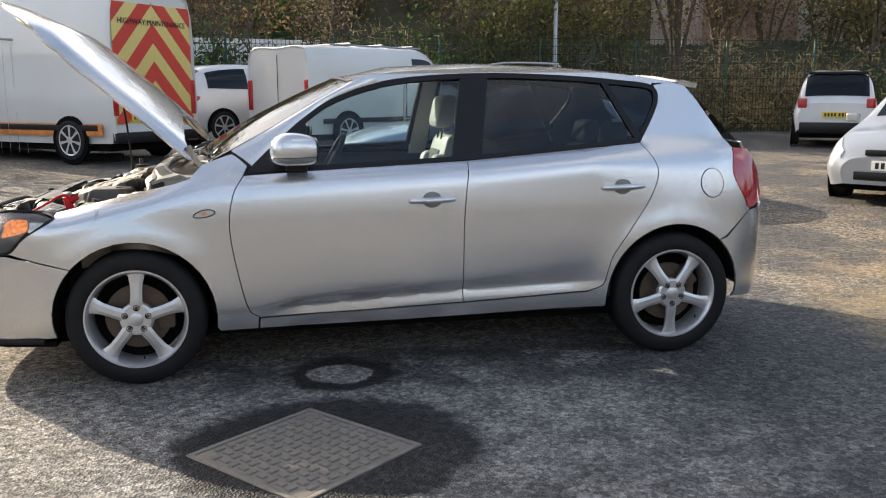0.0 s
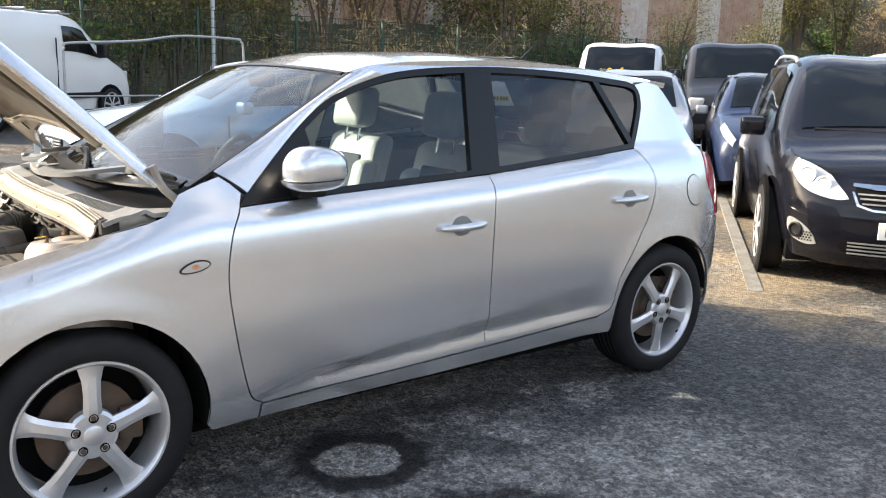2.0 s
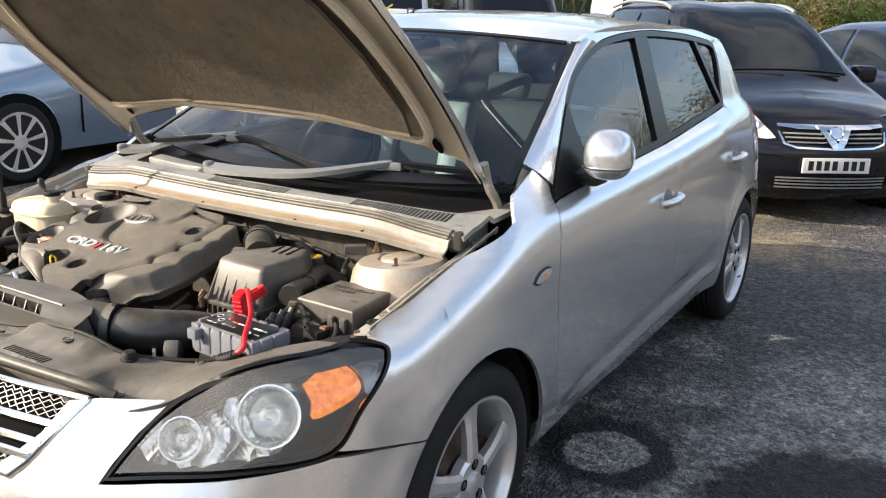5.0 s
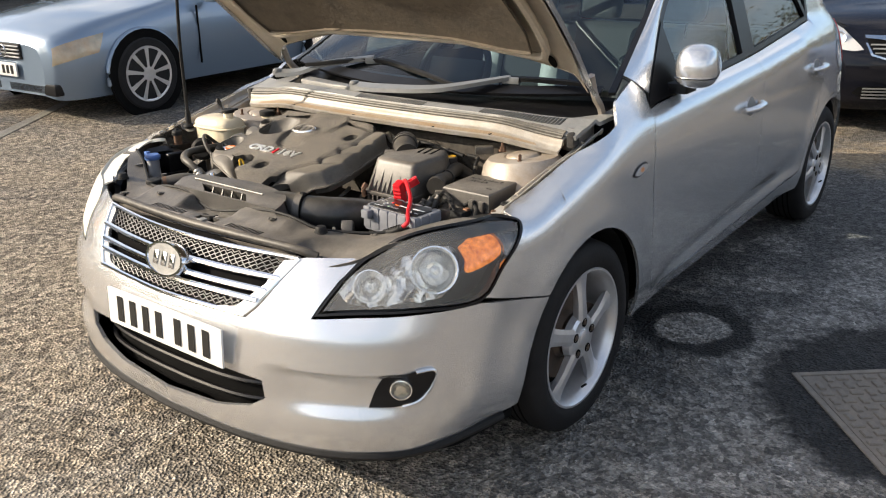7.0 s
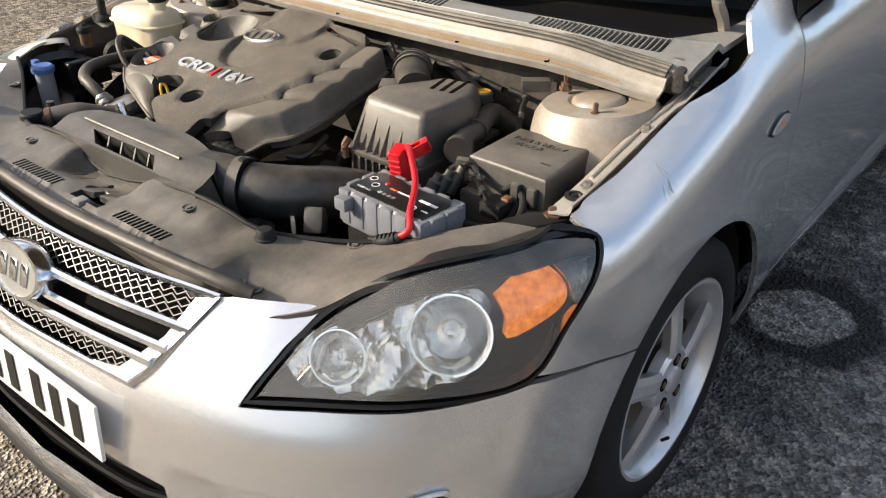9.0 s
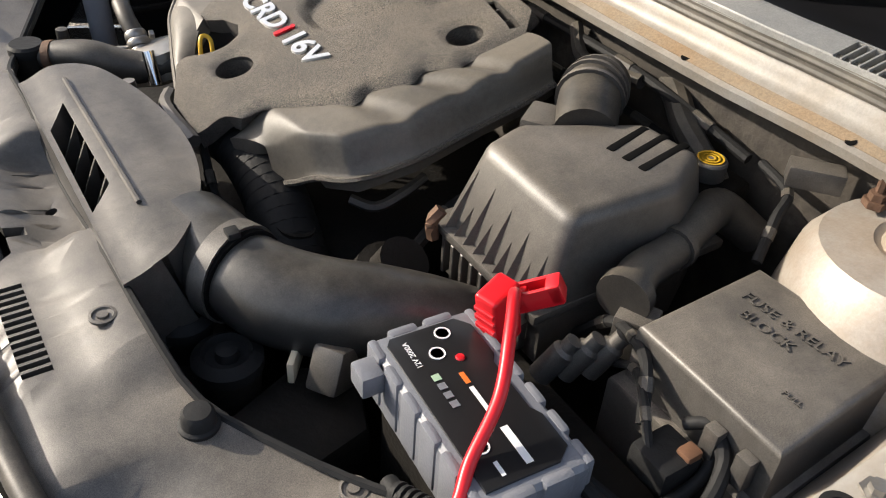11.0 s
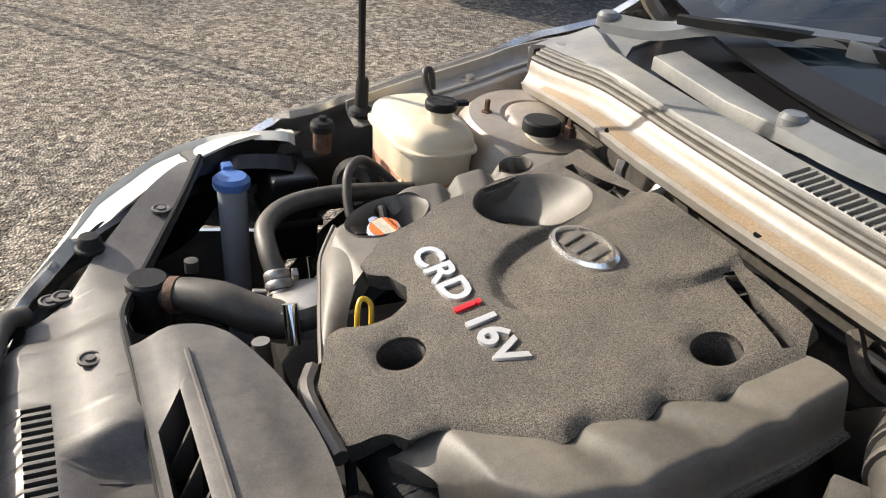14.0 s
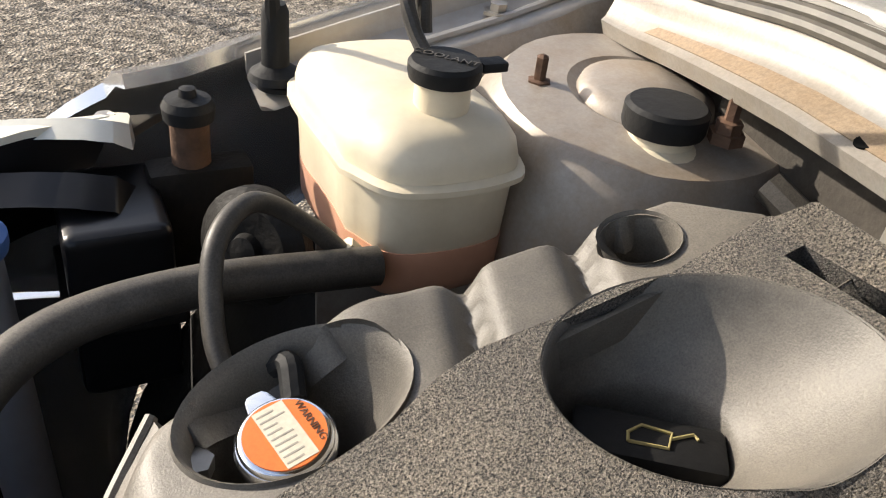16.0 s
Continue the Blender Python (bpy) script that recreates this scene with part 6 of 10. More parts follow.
lm = Matrix.Translation((-0.162, 1.057, cover_z(-0.162, 1.057) + 0.001)) @ Matrix.Rotation(radians(-17), 4, "Y") @ Matrix.Rotation(radians(9), 4, "Z") @ Matrix.Diagonal((0.44, 0.82, 1, 1))
bd = part("cover_badge", lathe([(0.062, -0.006), (0.062, 0.002), (0.056, 0.006), (0.051, 0.006), (0.050, 0.001)], 44, lm, cap=False), REFLECTOR, cover, "oval chrome badge ring")
part("badge_field", lathe([(0.052, 0.0), (0.052, 0.0015), (0.002, 0.0018)], 40, lm), COVER, bd)
for dy_ in (-0.026, 0.0, 0.026):
    part("badge_bar", move(box(-0.034, dy_ - 0.0075, 0.0015, 0.034, dy_ + 0.0075, 0.0045, 0.0015, 1), lm), STEEL, bd)

# radiator cap in its recess
CAP_AT, CAP_UP = (-0.313, 1.277, 0.818), (-0.12, -0.12, 1)
cmx = Matrix.Translation(CAP_AT) @ Matrix.Rotation(radians(-8), 4, "Y") @ Matrix.Rotation(radians(7), 4, "X") @ Matrix.Rotation(radians(12), 4, "Z")
cap_plan = [(0.0235 * math.cos(a) * (1 + 0.02 * math.cos(2 * a)), 0.0235 * math.sin(a) + math.copysign(0.0085, math.sin(a)) * smooth01((abs(math.sin(a)) - 0.93) / 0.05)) for a in (2 * math.pi * i / 72 for i in range(72))]
rc = part("radiator_cap", move(stack(cap_plan, [(0.0005, -0.003), (0.0, 0.0), (0.0, 0.005), (0.0012, 0.0068), (0.003, 0.007)]), cmx), CHROME, car, "steel radiator cap with orange warning label", 40)
part("cap_dome", move(lathe([(0.0222, 0.0060), (0.0222, 0.0085), (0.0210, 0.0100), (0.0198, 0.0103), (0.001, 0.0104)], 40), cmx), CHROME, rc, "", 40)
part("cap_label", move(lathe([(0.0192, 0.0103), (0.0192, 0.0110), (0.001, 0.0110)], 40), cmx), ORANGE_INK, rc, "orange label")
fld = [(x, y) for x, y in ((-0.0078, -0.0172), (0.0078, -0.0172), (0.0078, 0.0172), (-0.0078, 0.0172))]
part("label_field", move(prism(fld, 0.0109, 0.01125), cmx), PALE_INK, rc, "faded cream text panel")
text("WARNING", 0.0052, cmx @ Matrix.Translation((0.0132, 0, 0.0112)) @ Matrix.Rotation(radians(-90), 4, "Z"), RUST, "label_lettering", rc, 0.0001)
rl = random.Random(3)
for i in range(9):
    w_ = rl.uniform(0.0035, 0.0068)
    part("label_line", move(box(-0.0068, -0.0150 + i * 0.0036, 0.0112, -0.0068 + 2 * w_, -0.0141 + i * 0.0036, 0.0114, 0, 1), cmx), DULL_INK, rc)
part("cap_neck", move(lathe([(0.0165, -0.05), (0.0165, -0.012), (0.021, -0.010), (0.021, -0.004)], 28), cmx), STEEL, rc, "dirty filler neck")
part("overflow_stub", tube([(-0.302, 1.302, 0.822), (-0.300, 1.318, 0.830), (-0.304, 1.326, 0.824)], 0.0065, 10, 4), SEAL, rc)
part("recess_bolt", lathe_at([(0.009, 0), (0.009, 0.009), (0.002, 0.010)], -0.352, 1.292, 0.800, 6), STEEL, car)

# air filter box
def airbox_bm():
    b = bmesh.new()
    rows = []
    lo = [(-0.288, 0.470), (-0.288, 0.652), (-0.20, 0.700), (-0.040, 0.655), (-0.032, 0.500), (-0.10, 0.462)]
    hi = [(-0.258, 0.480), (-0.252, 0.640), (-0.190, 0.656), (-0.060, 0.588), (-0.053, 0.510), (-0.116, 0.474)]
    for pts, z in ((lo, 0.70), (lo, 0.778), (hi, 0.874)):
        rows.append([b.verts.new((x, y, z)) for x, y in pts])
    for a, c in zip(rows, rows[1:]):
        for i in range(6):
            b.faces.new((a[i], a[(i + 1) % 6], c[(i + 1) % 6], c[i]))
    b.faces.new(rows[-1])
    b.faces.new(rows[0][::-1])
    bmesh.ops.recalc_face_normals(b, faces=b.faces)
    hard = [e for e in b.edges if max(v.co.z for v in e.verts) > 0.86]
    bmesh.ops.bevel(b, geom=hard, offset=0.017, segments=4, affect="EDGES", profile=0.55)
    return b


ab = part("air_filter_box", airbox_bm(), PLASTIC, car, "ribbed black air filter box", 40)
for i in range(9):
    y = 0.49 + 0.0185 * i
    h = 0.075 if i % 2 == 0 else 0.06
    b = bmesh.new()
    vs_ = [b.verts.new(p) for p in ((-0.300, y, 0.772), (-0.289, y - 0.006, 0.772), (-0.289, y + 0.006, 0.772), (-0.262, y * 0.93 + 0.037, 0.772 + h))]
    for tri in ((0, 1, 3), (0, 3, 2), (1, 2, 3), (0, 2, 1)):
        b.faces.new([vs_[k] for k in tri])
    part("filter_rib", b, PLASTIC, ab, "", 10)
    part("filter_lower_rib", box(-0.300, y - 0.003, 0.71, -0.290, y + 0.003, 0.760, 0.001, 1), PLASTIC, ab)
part("filter_lip", box(-0.302, 0.466, 0.762, -0.028, 0.668, 0.774, 0.003), PLASTIC, ab)
for i in range(3):
    s0, s1 = Vector((-0.143 + 0.002 * i, 0.561 - 0.023 * i, 0.8745)), Vector((-0.070 + 0.008 * i, 0.580 - 0.024 * i, 0.8735))
    part("filter_louvre", move(box(-(s1 - s0).length / 2, -0.0055, -0.004, (s1 - s0).length / 2, 0.0055, 0.0010, 0.003), Matrix.Translation((s0 + s1) / 2) @ (s1 - s0).to_track_quat("X", "Z").to_matrix().to_4x4()), GAP, ab, "slot in the lid")
part("filter_clip", tube([(-0.300, 0.645, 0.795), (-0.310, 0.648, 0.78), (-0.306, 0.65, 0.755)], 0.008, 6, 4), RUST, ab, "rusty spring clip")
part("filter_clip_near", tube([(-0.295, 0.49, 0.795), (-0.305, 0.488, 0.78), (-0.302, 0.486, 0.755)], 0.007, 6, 4), STEEL, ab)
el = part("intake_elbow", tube([(-0.12, 0.625, 0.855), (-0.075, 0.672, 0.868), (-0.035, 0.70, 0.862), (-0.005, 0.735, 0.83), (0.01, 0.78, 0.79)], [0.037, 0.038, 0.039, 0.037, 0.035], 24, 7), HOSE, car, "ribbed intake elbow", 60)
for t in (0.3, 0.42, 0.5):
    p = catmull([(-0.12, 0.625, 0.855), (-0.075, 0.672, 0.868), (-0.035, 0.70, 0.862), (-0.005, 0.735, 0.83)], 20)
    i = int(t * 60)
    part("elbow_ring", tube([tuple(p[i]), tuple(p[i + 2])], 0.0425, 24, 2), PLASTIC, el)
part("airflow_sensor", move(box(-0.025, -0.02, -0.015, 0.03, 0.02, 0.018, 0.005), Matrix.Translation((-0.145, 0.675, 0.845)) @ Matrix.Rotation(radians(35), 4, "Z")), PLASTIC, car, "black sensor plug")
part("sensor_wire", tube([(-0.17, 0.66, 0.845), (-0.205, 0.665, 0.825), (-0.235, 0.675, 0.78), (-0.25, 0.68, 0.70)], 0.008, 8, 5), HOSE, car)
part("rear_hose", tube([(0.02, 0.52, 0.79), (0.03, 0.60, 0.83), (0.08, 0.68, 0.84), (0.13, 0.78, 0.83), (0.12, 0.90, 0.80)], 0.018, 10, 6), HOSE, car, "black rubber hose")
ch = part("corrugated_hose", tube([(-0.415, 1.02, 0.735), (-0.405, 0.96, 0.73), (-0.405, 0.88, 0.705), (-0.42, 0.78, 0.66), (-0.43, 0.70, 0.60)], 0.042, 20, 12), SEAL, car, "braided black hose")
for i in range(2, 46, 2):
    pts_ = catmull([(-0.415, 1.02, 0.735), (-0.405, 0.96, 0.73), (-0.405, 0.88, 0.705), (-0.42, 0.78, 0.66), (-0.43, 0.70, 0.60)], 12)
    if i + 1 < len(pts_):
        part("hose_ring", tube([tuple(pts_[i]), tuple(pts_[i + 1])], 0.0428, 18, 1), SEAL, ch)
part("hose_clamp", tube([(-0.45, 1.0, 0.76), (-0.425, 0.985, 0.772), (-0.40, 0.975, 0.765)], 0.008, 6, 4), CREAM, car, "pale hose clamp")
part("cover_bracket", tube([(-0.335, 0.80, 0.725), (-0.31, 0.775, 0.72), (-0.27, 0.77, 0.735), (-0.24, 0.775, 0.745)], 0.007, 6, 4), HOSE, car)

# brake fluid cap
bf = part("brake_fluid_cap", lathe_at([(0.021, -0.02), (0.021, 0.0), (0.019, 0.003), (0.002, 0.004)], 0.003, 0.537, 0.832, 28), PLASTIC, car, "black cap with yellow ring markings")
for r in (0.016, 0.011, 0.006):
    part("cap_ring", lathe_at([(r, 0.0038), (r, 0.0044), (r - 0.0022, 0.0044), (r - 0.0022, 0.0038)], 0.003, 0.537, 0.832, 24), YELLOW, bf)
part("fluid_tank", box(-0.03, 0.50, 0.74, 0.05, 0.60, 0.81, 0.015), BAY_BLACK_SHADE, car)

# fuse box
fb = part("fuse_box", prism([(-0.262, 0.203), (-0.258, 0.374), (-0.088, 0.378), (-0.080, 0.214)], 0.70, 0.822, 0.008, 3), PLASTIC, car, "black fuse and relay box")
fm = Matrix.Translation((-0.135, 0.298, 0.8225)) @ Matrix(((0.05, 1, 0, 0), (-1, 0.05, 0, 0), (0, 0, 1, 0), (0, 0, 0, 1)))
text("FUSE & RELAY", 0.0185, fm, PLASTIC, "box_lettering", fb, 0.0012, "embossed letters")
text("BLOCK", 0.0185, fm @ Matrix.Translation((-0.012, -0.024, 0)), PLASTIC, "box_lettering", fb, 0.0012, "embossed letters")
text("PULL", 0.009, fm @ Matrix.Translation((0.055, -0.075, 0)), PLASTIC, "box_lettering", fb, 0.0008, "embossed letters")
part("fuse_box_skirt", prism([(-0.275, 0.195), (-0.272, 0.382), (-0.078, 0.386), (-0.070, 0.205)], 0.66, 0.755, 0.006), PLASTIC, fb)
for y in (0.225, 0.26):
    part("box_clip", box(-0.275, y - 0.008, 0.765, -0.262, y + 0.008, 0.80, 0.002), PLASTIC, fb)
# terminal clamp, plug and cables beside it
part("battery_terminal", box(-0.325, 0.255, 0.745, -0.278, 0.30, 0.775, 0.006), SEAL, car, "battery terminal clamp")
part("terminal_copper", box(-0.298, 0.256, 0.768, -0.280, 0.272, 0.780, 0.003), mat("copper", (0.28, 0.15, 0.09), 0.5, 0.7, 0.2, 40), car)
part("battery", box(-0.46, 0.27, 0.55, -0.30, 0.50, 0.715, 0.01), BAY_BLACK_SHADE, car, "black battery")
part("battery_cable", tube([(-0.37, 0.345, 0.76), (-0.378, 0.29, 0.755), (-0.362, 0.238, 0.75), (-0.318, 0.222, 0.757), (-0.275, 0.238, 0.775), (-0.262, 0.262, 0.79)], 0.0075, 10, 6), SEAL, car, "black battery cable")
rh = part("side_hose", tube([(-0.222, 0.425, 0.805), (-0.19, 0.44, 0.81), (-0.13, 0.455, 0.805), (-0.07, 0.475, 0.81), (-0.02, 0.49, 0.80), (0.02, 0.46, 0.765)], [0.024, 0.022, 0.020, 0.022, 0.024, 0.022], 16, 6), HOSE, car, "black breather hose")
part("hose_mouth", tube([(-0.232, 0.421, 0.805), (-0.218, 0.427, 0.806)], 0.029, 18, 2), HOSE, rh)
part("hose_band", tube([(-0.128, 0.4555, 0.805), (-0.118, 0.458, 0.805)], 0.0245, 16, 2), HOSE, rh)
part("ribbed_bracket", move(box(-0.018, -0.02, -0.03, 0.018, 0.02, 0.02, 0.003), Matrix.Translation((-0.222, 0.405, 0.775)) @ Matrix.Rotation(0.5, 4, "Z")), PLASTIC, car)
for i in range(3):
    part("pipe_union", lathe_at([(0.013, -0.03), (0.013, 0.01), (0.009, 0.014), (0.009, 0.026), (0.002, 0.027)], -0.262 - 0.02 * i, 0.40 + 0.012 * i, 0.765 - 0.004 * i, 12, (0.5, -0.3, 1)), PLASTIC, car, "dusty pipe union")
part("wing_plug", move(box(-0.03, -0.014, -0.012, 0.03, 0.014, 0.014, 0.004), Matrix.Translation((0.035, 0.425, 0.865)) @ Matrix.Rotation(radians(-50), 4, "Z")), PLASTIC, car, "grey electrical plug")

# coolant tank
TANK = curve2([(-0.222, 1.47), (-0.195, 1.428), (-0.125, 1.424), (-0.096, 1.455), (-0.088, 1.59), (-0.112, 1.628), (-0.185, 1.632), (-0.220, 1.595), (-0.222, 1.47)], 5)[:-1]
tank = part("coolant_tank", stack(TANK, [(0.007, 0.850), (0.007, 0.860), (0.010, 0.869), (0.018, 0.877), (0.030, 0.882), (0.055, 0.885)]), CREAM, car, "yellowed plastic coolant tank", 60)
part("tank_base", stack(TANK, [(0.034, 0.752), (0.020, 0.758), (0.014, 0.768), (0.009, 0.846)]), CREAM, tank, "", 60)
part("tank_liquid", stack(TANK, [(0.033, 0.7515), (0.019, 0.7575), (0.0132, 0.768), (0.0113, 0.797)]), TANK_RED, tank, "pink coolant showing through", 60)
part("tank_seam", stack(TANK, [(0.006, 0.844), (0.000, 0.846), (0.000, 0.850), (0.006, 0.852)]), CREAM, tank)
part("tank_neck", lathe_at([(0.019, -0.03), (0.019, 0.012)], -0.150, 1.477, 0.893, 24), CREAM, tank)
cc = part("tank_cap", lathe_at([(0.0235, 0.0), (0.0245, 0.004), (0.0245, 0.010), (0.0225, 0.013), (0.002, 0.014)], -0.150, 1.477, 0.903, 32), SEAL, tank, "black coolant cap")
part("cap_tab", box(-0.125, 1.470, 0.906, -0.106, 1.484, 0.913, 0.002), SEAL, cc)
text("COOLANT", 0.0095, Matrix.Translation((-0.150, 1.477, 0.9172)) @ Matrix.Rotation(radians(-48), 4, "Z"), HOSE, "cap_lettering", cc, 0.0004)
part("tank_overflow", tube([(-0.152, 1.492, 0.905), (-0.158, 1.510, 0.922), (-0.160, 1.522, 0.940), (-0.154, 1.528, 0.948), (-0.147, 1.526, 0.942), (-0.146, 1.520, 0.918)], 0.0052, 10, 6), HOSE, tank, "overflow hose")
part("tank_hose", tube([(-0.215, 1.452, 0.785), (-0.245, 1.462, 0.815), (-0.282, 1.455, 0.842), (-0.312, 1.425, 0.835), (-0.322, 1.39, 0.80), (-0.318, 1.36, 0.775)], 0.0068, 12, 8), HOSE, car, "thin black coolant hose")
part("hose_joint", tube([(-0.208, 1.448, 0.778), (-0.225, 1.455, 0.795)], 0.0125, 10, 3), CREAM, car)
ps = part("power_steering_tank", lathe_at([(0.030, -0.09), (0.030, -0.03), (0.034, -0.026), (0.034, -0.012), (0.024, -0.008), (0.024, 0.0)], 0.003, 1.432, 0.872, 28), CREAM, car, "grimy steering fluid tank")
part("tank_cap", lathe_at([(0.029, 0.0), (0.030, 0.003), (0.030, 0.016), (0.027, 0.019), (0.002, 0.020)], 0.003, 1.432, 0.872, 28), SEAL, ps, "dusty black cap")
part("tank_strap", tube([(-0.01, 1.40, 0.84), (-0.012, 1.398, 0.81), (-0.005, 1.40, 0.78)], 0.007, 6, 3), RUST, ps, "rusty strap")
ws = part("washer_filler", lathe_at([(0.020, -0.28), (0.022, -0.02), (0.022, 0.0)], -0.450, 1.552, 0.774, 24, (-0.03, 0.0, 1)), mat("frosted neck", (0.30, 0.31, 0.34), 0.5, 0, 0.08, 30), car, "pale washer filler neck")
wc = part("washer_cap", lathe_at([(0.027, 0.0), (0.028, 0.004), (0.028, 0.012), (0.022, 0.018), (0.002, 0.019)], -0.450, 1.552, 0.774, 28), BLUE_CAP, ws, "blue washer cap")
part("cap_tab", box(-0.458, 1.573, 0.782, -0.442, 1.592, 0.798, 0.003), BLUE_CAP, wc)
rb = part("relay_box", rounded(-0.392, 1.535, 0.64, -0.318, 1.640, 0.782, 0.010), BLACK_TRIM, car, "shiny black relay box")
part("box_rim", rounded(-0.398, 1.529, 0.70, -0.312, 1.646, 0.712, 0.004), BAY_BLACK_SHADE, rb)
part("horn", lathe_at([(0.034, -0.016), (0.042, -0.010), (0.042, 0.0), (0.03, 0.008), (0.012, 0.006), (0.010, 0.012), (0.002, 0.013)], -0.275, 1.490, 0.785, 28, (-0.75, -0.65, 0.25)), BAY_BLACK_SHADE, car, "black disc horn")
part("bump_stop_stem", lathe_at([(0.015, -0.05), (0.015, 0.0)], -0.29, 1.614, 0.832, 16), RUST, car, "rusty stop bracket")
part("bump_stop", lathe_at([(0.019, -0.006), (0.020, 0.004), (0.017, 0.010), (0.007, 0.012), (0.006, 0.018), (0.002, 0.019)], -0.29, 1.614, 0.832, 24), SEAL, car, "black rubber bump stop")
part("stop_plate", move(box(-0.04, -0.02, -0.1, 0.04, 0.012, 0.0, 0.006), Matrix.Translation((-0.285, 1.615, 0.79))), BAY_BLACK_SHADE, car)
# hoses on the radiator's side
part("filler_neck", lathe_at([(0.026, -0.05), (0.026, 0.0)], -0.603, 1.330, 0.752, 24), BAY_BLACK_SHADE, car)
part("filler_cap", lathe_at([(0.026, 0.0), (0.027, 0.003), (0.027, 0.014), (0.023, 0.018), (0.002, 0.0175)], -0.603, 1.330, 0.752, 28), SEAL, car, "black round cap")
bh = part("bottom_hose", tube([(-0.585, 1.318, 0.75), (-0.56, 1.30, 0.755), (-0.525, 1.27, 0.757), (-0.485, 1.245, 0.745), (-0.44, 1.225, 0.742), (-0.40, 1.22, 0.755)], [0.018, 0.022, 0.025, 0.025, 0.024, 0.022], 18, 7), HOSE, car, "dusty black radiator hose")
part("hose_clip", tube([(-0.578, 1.313, 0.75), (-0.568, 1.306, 0.752)], 0.024, 16, 2), RUST, bh, "rusty hose clip")
th = part("top_hose", tube([(-0.446, 1.262, 0.735), (-0.449, 1.292, 0.765), (-0.453, 1.325, 0.788), (-0.444, 1.37, 0.800), (-0.40, 1.412, 0.805), (-0.32, 1.435, 0.801), (-0.205, 1.437, 0.792)], 0.0135, 16, 7), HOSE, car, "black radiator hose")
for k_, r in enumerate((0.0175, 0.0185, 0.017)):
    part("hose_collar", lathe_at([(r * 0.9, -0.006), (r, -0.003), (r, 0.003), (r * 0.9, 0.006)], -0.4475 - 0.001 * k_, 1.276 + 0.009 * k_, 0.748 + 0.0095 * k_, 20, (0, 0.7, 0.75)), STEEL, th, "alloy collar")
part("hose_stub", lathe_at([(0.010, -0.05), (0.010, 0.0)], -0.455, 1.215, 0.775, 14, (0, 0.5, 1)), CHROME, th)
part("alternator", lathe_at([(0.03, -0.05), (0.055, -0.04), (0.055, 0.0), (0.03, 0.01)], -0.43, 1.26, 0.755, 24, (-0.2, 0.3, 1)), STEEL, car, "dull alloy housing")
for i in range(8):
    part("housing_fin", move(box(0.040, -0.004, -0.03, 0.058, 0.004, 0.006, 0.001, 1), Matrix.Translation((-0.43, 1.26, 0.755)) @ Matrix.Rotation(i * 0.7, 4, "Z")), STEEL, car)
part("bay_pipe", lathe_at([(0.011, -0.10), (0.011, 0.0)], -0.498, 1.185, 0.75, 14, (-0.1, 0.1, 1)), STEEL, car)
part("pipe_cap", lathe_at([(0.009, 0), (0.009, 0.016), (0.002, 0.017)], -0.545, 1.355, 0.755, 16), HOSE, car)

# front scuttle, seal and cowl
def cowl_x(y, table):
    return float(np.interp(abs(y - MID), [0, 0.15, 0.33, 0.5, 0.62, 0.70, 0.76], table))


LIP = [0.003, 0.003, 0.007, 0.022, 0.048, 0.055, 0.055]
TOP = [0.034, 0.035, 0.040, 0.053, 0.067, 0.070, 0.070]
SEALX = [0.050, 0.052, 0.060, 0.073, 0.084, 0.086, 0.086]
SLOTX = [0.066, 0.068, 0.074, 0.090, 0.125, 0.165, 0.185]
GLASSX = [0.205, 0.215, 0.255, 0.31, 0.365, 0.40, 0.425]


def scuttle_pt(y, t):
    z = float(np.interp(t, [0, 0.06, 0.25, 0.6, 0.85, 1], [0.906, 0.919, 0.922, 0.934, 0.955, 0.962]))
    a, b_, c = cowl_x(y, LIP), cowl_x(y, TOP), cowl_x(y, SEALX)
    x = float(np.interp(t, [0, 0.06, 0.25, 0.6, 0.85, 1], [a + 0.006, a, a + 0.006, b_, c - 0.012, c]))
    return Vector((x, y, z - 0.028 * smooth01((abs(y - MID) - 0.45) / 0.27)))


part("scuttle_panel", panel([(0.165, 0), (1.595, 0), (1.605, 1), (0.155, 1)], scuttle_pt, 0.006, 0.05, 0.08, out=-1), SCUTTLE_TAN, car, "dusty silver scuttle panel")
RUST_WASH = mat("rusty brown wash", (0.27, 0.235, 0.18), 0.65, 0, 0.3, 14, dust=(0.26, 0.165, 0.085), dust_amt=0.55, dscale=9, speck=0.2, sscale=300)
part("rust_stain", panel([(0.24, 0.30), (0.5, 0.26), (0.8, 0.29), (1.1, 0.27), (1.35, 0.28), (1.54, 0.30), (1.53, 0.47), (1.30, 0.50), (1.05, 0.46), (0.75, 0.49), (0.45, 0.45), (0.25, 0.44)], scuttle_pt, 0.001, 0.05, 0.05, 0.0012, out=-1), RUST_WASH, car, "rusty brown stain along the scuttle")
FOAM = mat("torn black foam", (0.03, 0.028, 0.026), 0.95, 0, 0.4, 60, bump=0.9, bscale=90)
for y in (0.142, 1.618):
    part("scuttle_foam", move(box(-0.03, -0.012, -0.026, 0.03, 0.012, 0.022, 0.008), Matrix.Translation((0.112, y, 0.925)) @ Matrix.Rotation(0.15 if y < 1 else -0.15, 4, "Z")), FOAM, car, "torn foam end block")
for y in (0.40, 0.62, 0.98, 1.295):
    part("scuttle_hole", lathe_at([(0.006, 0), (0.006, 0.0012)], *scuttle_pt(y, 0.32), 14, (-0.35, 0, 1)), GAP, car)
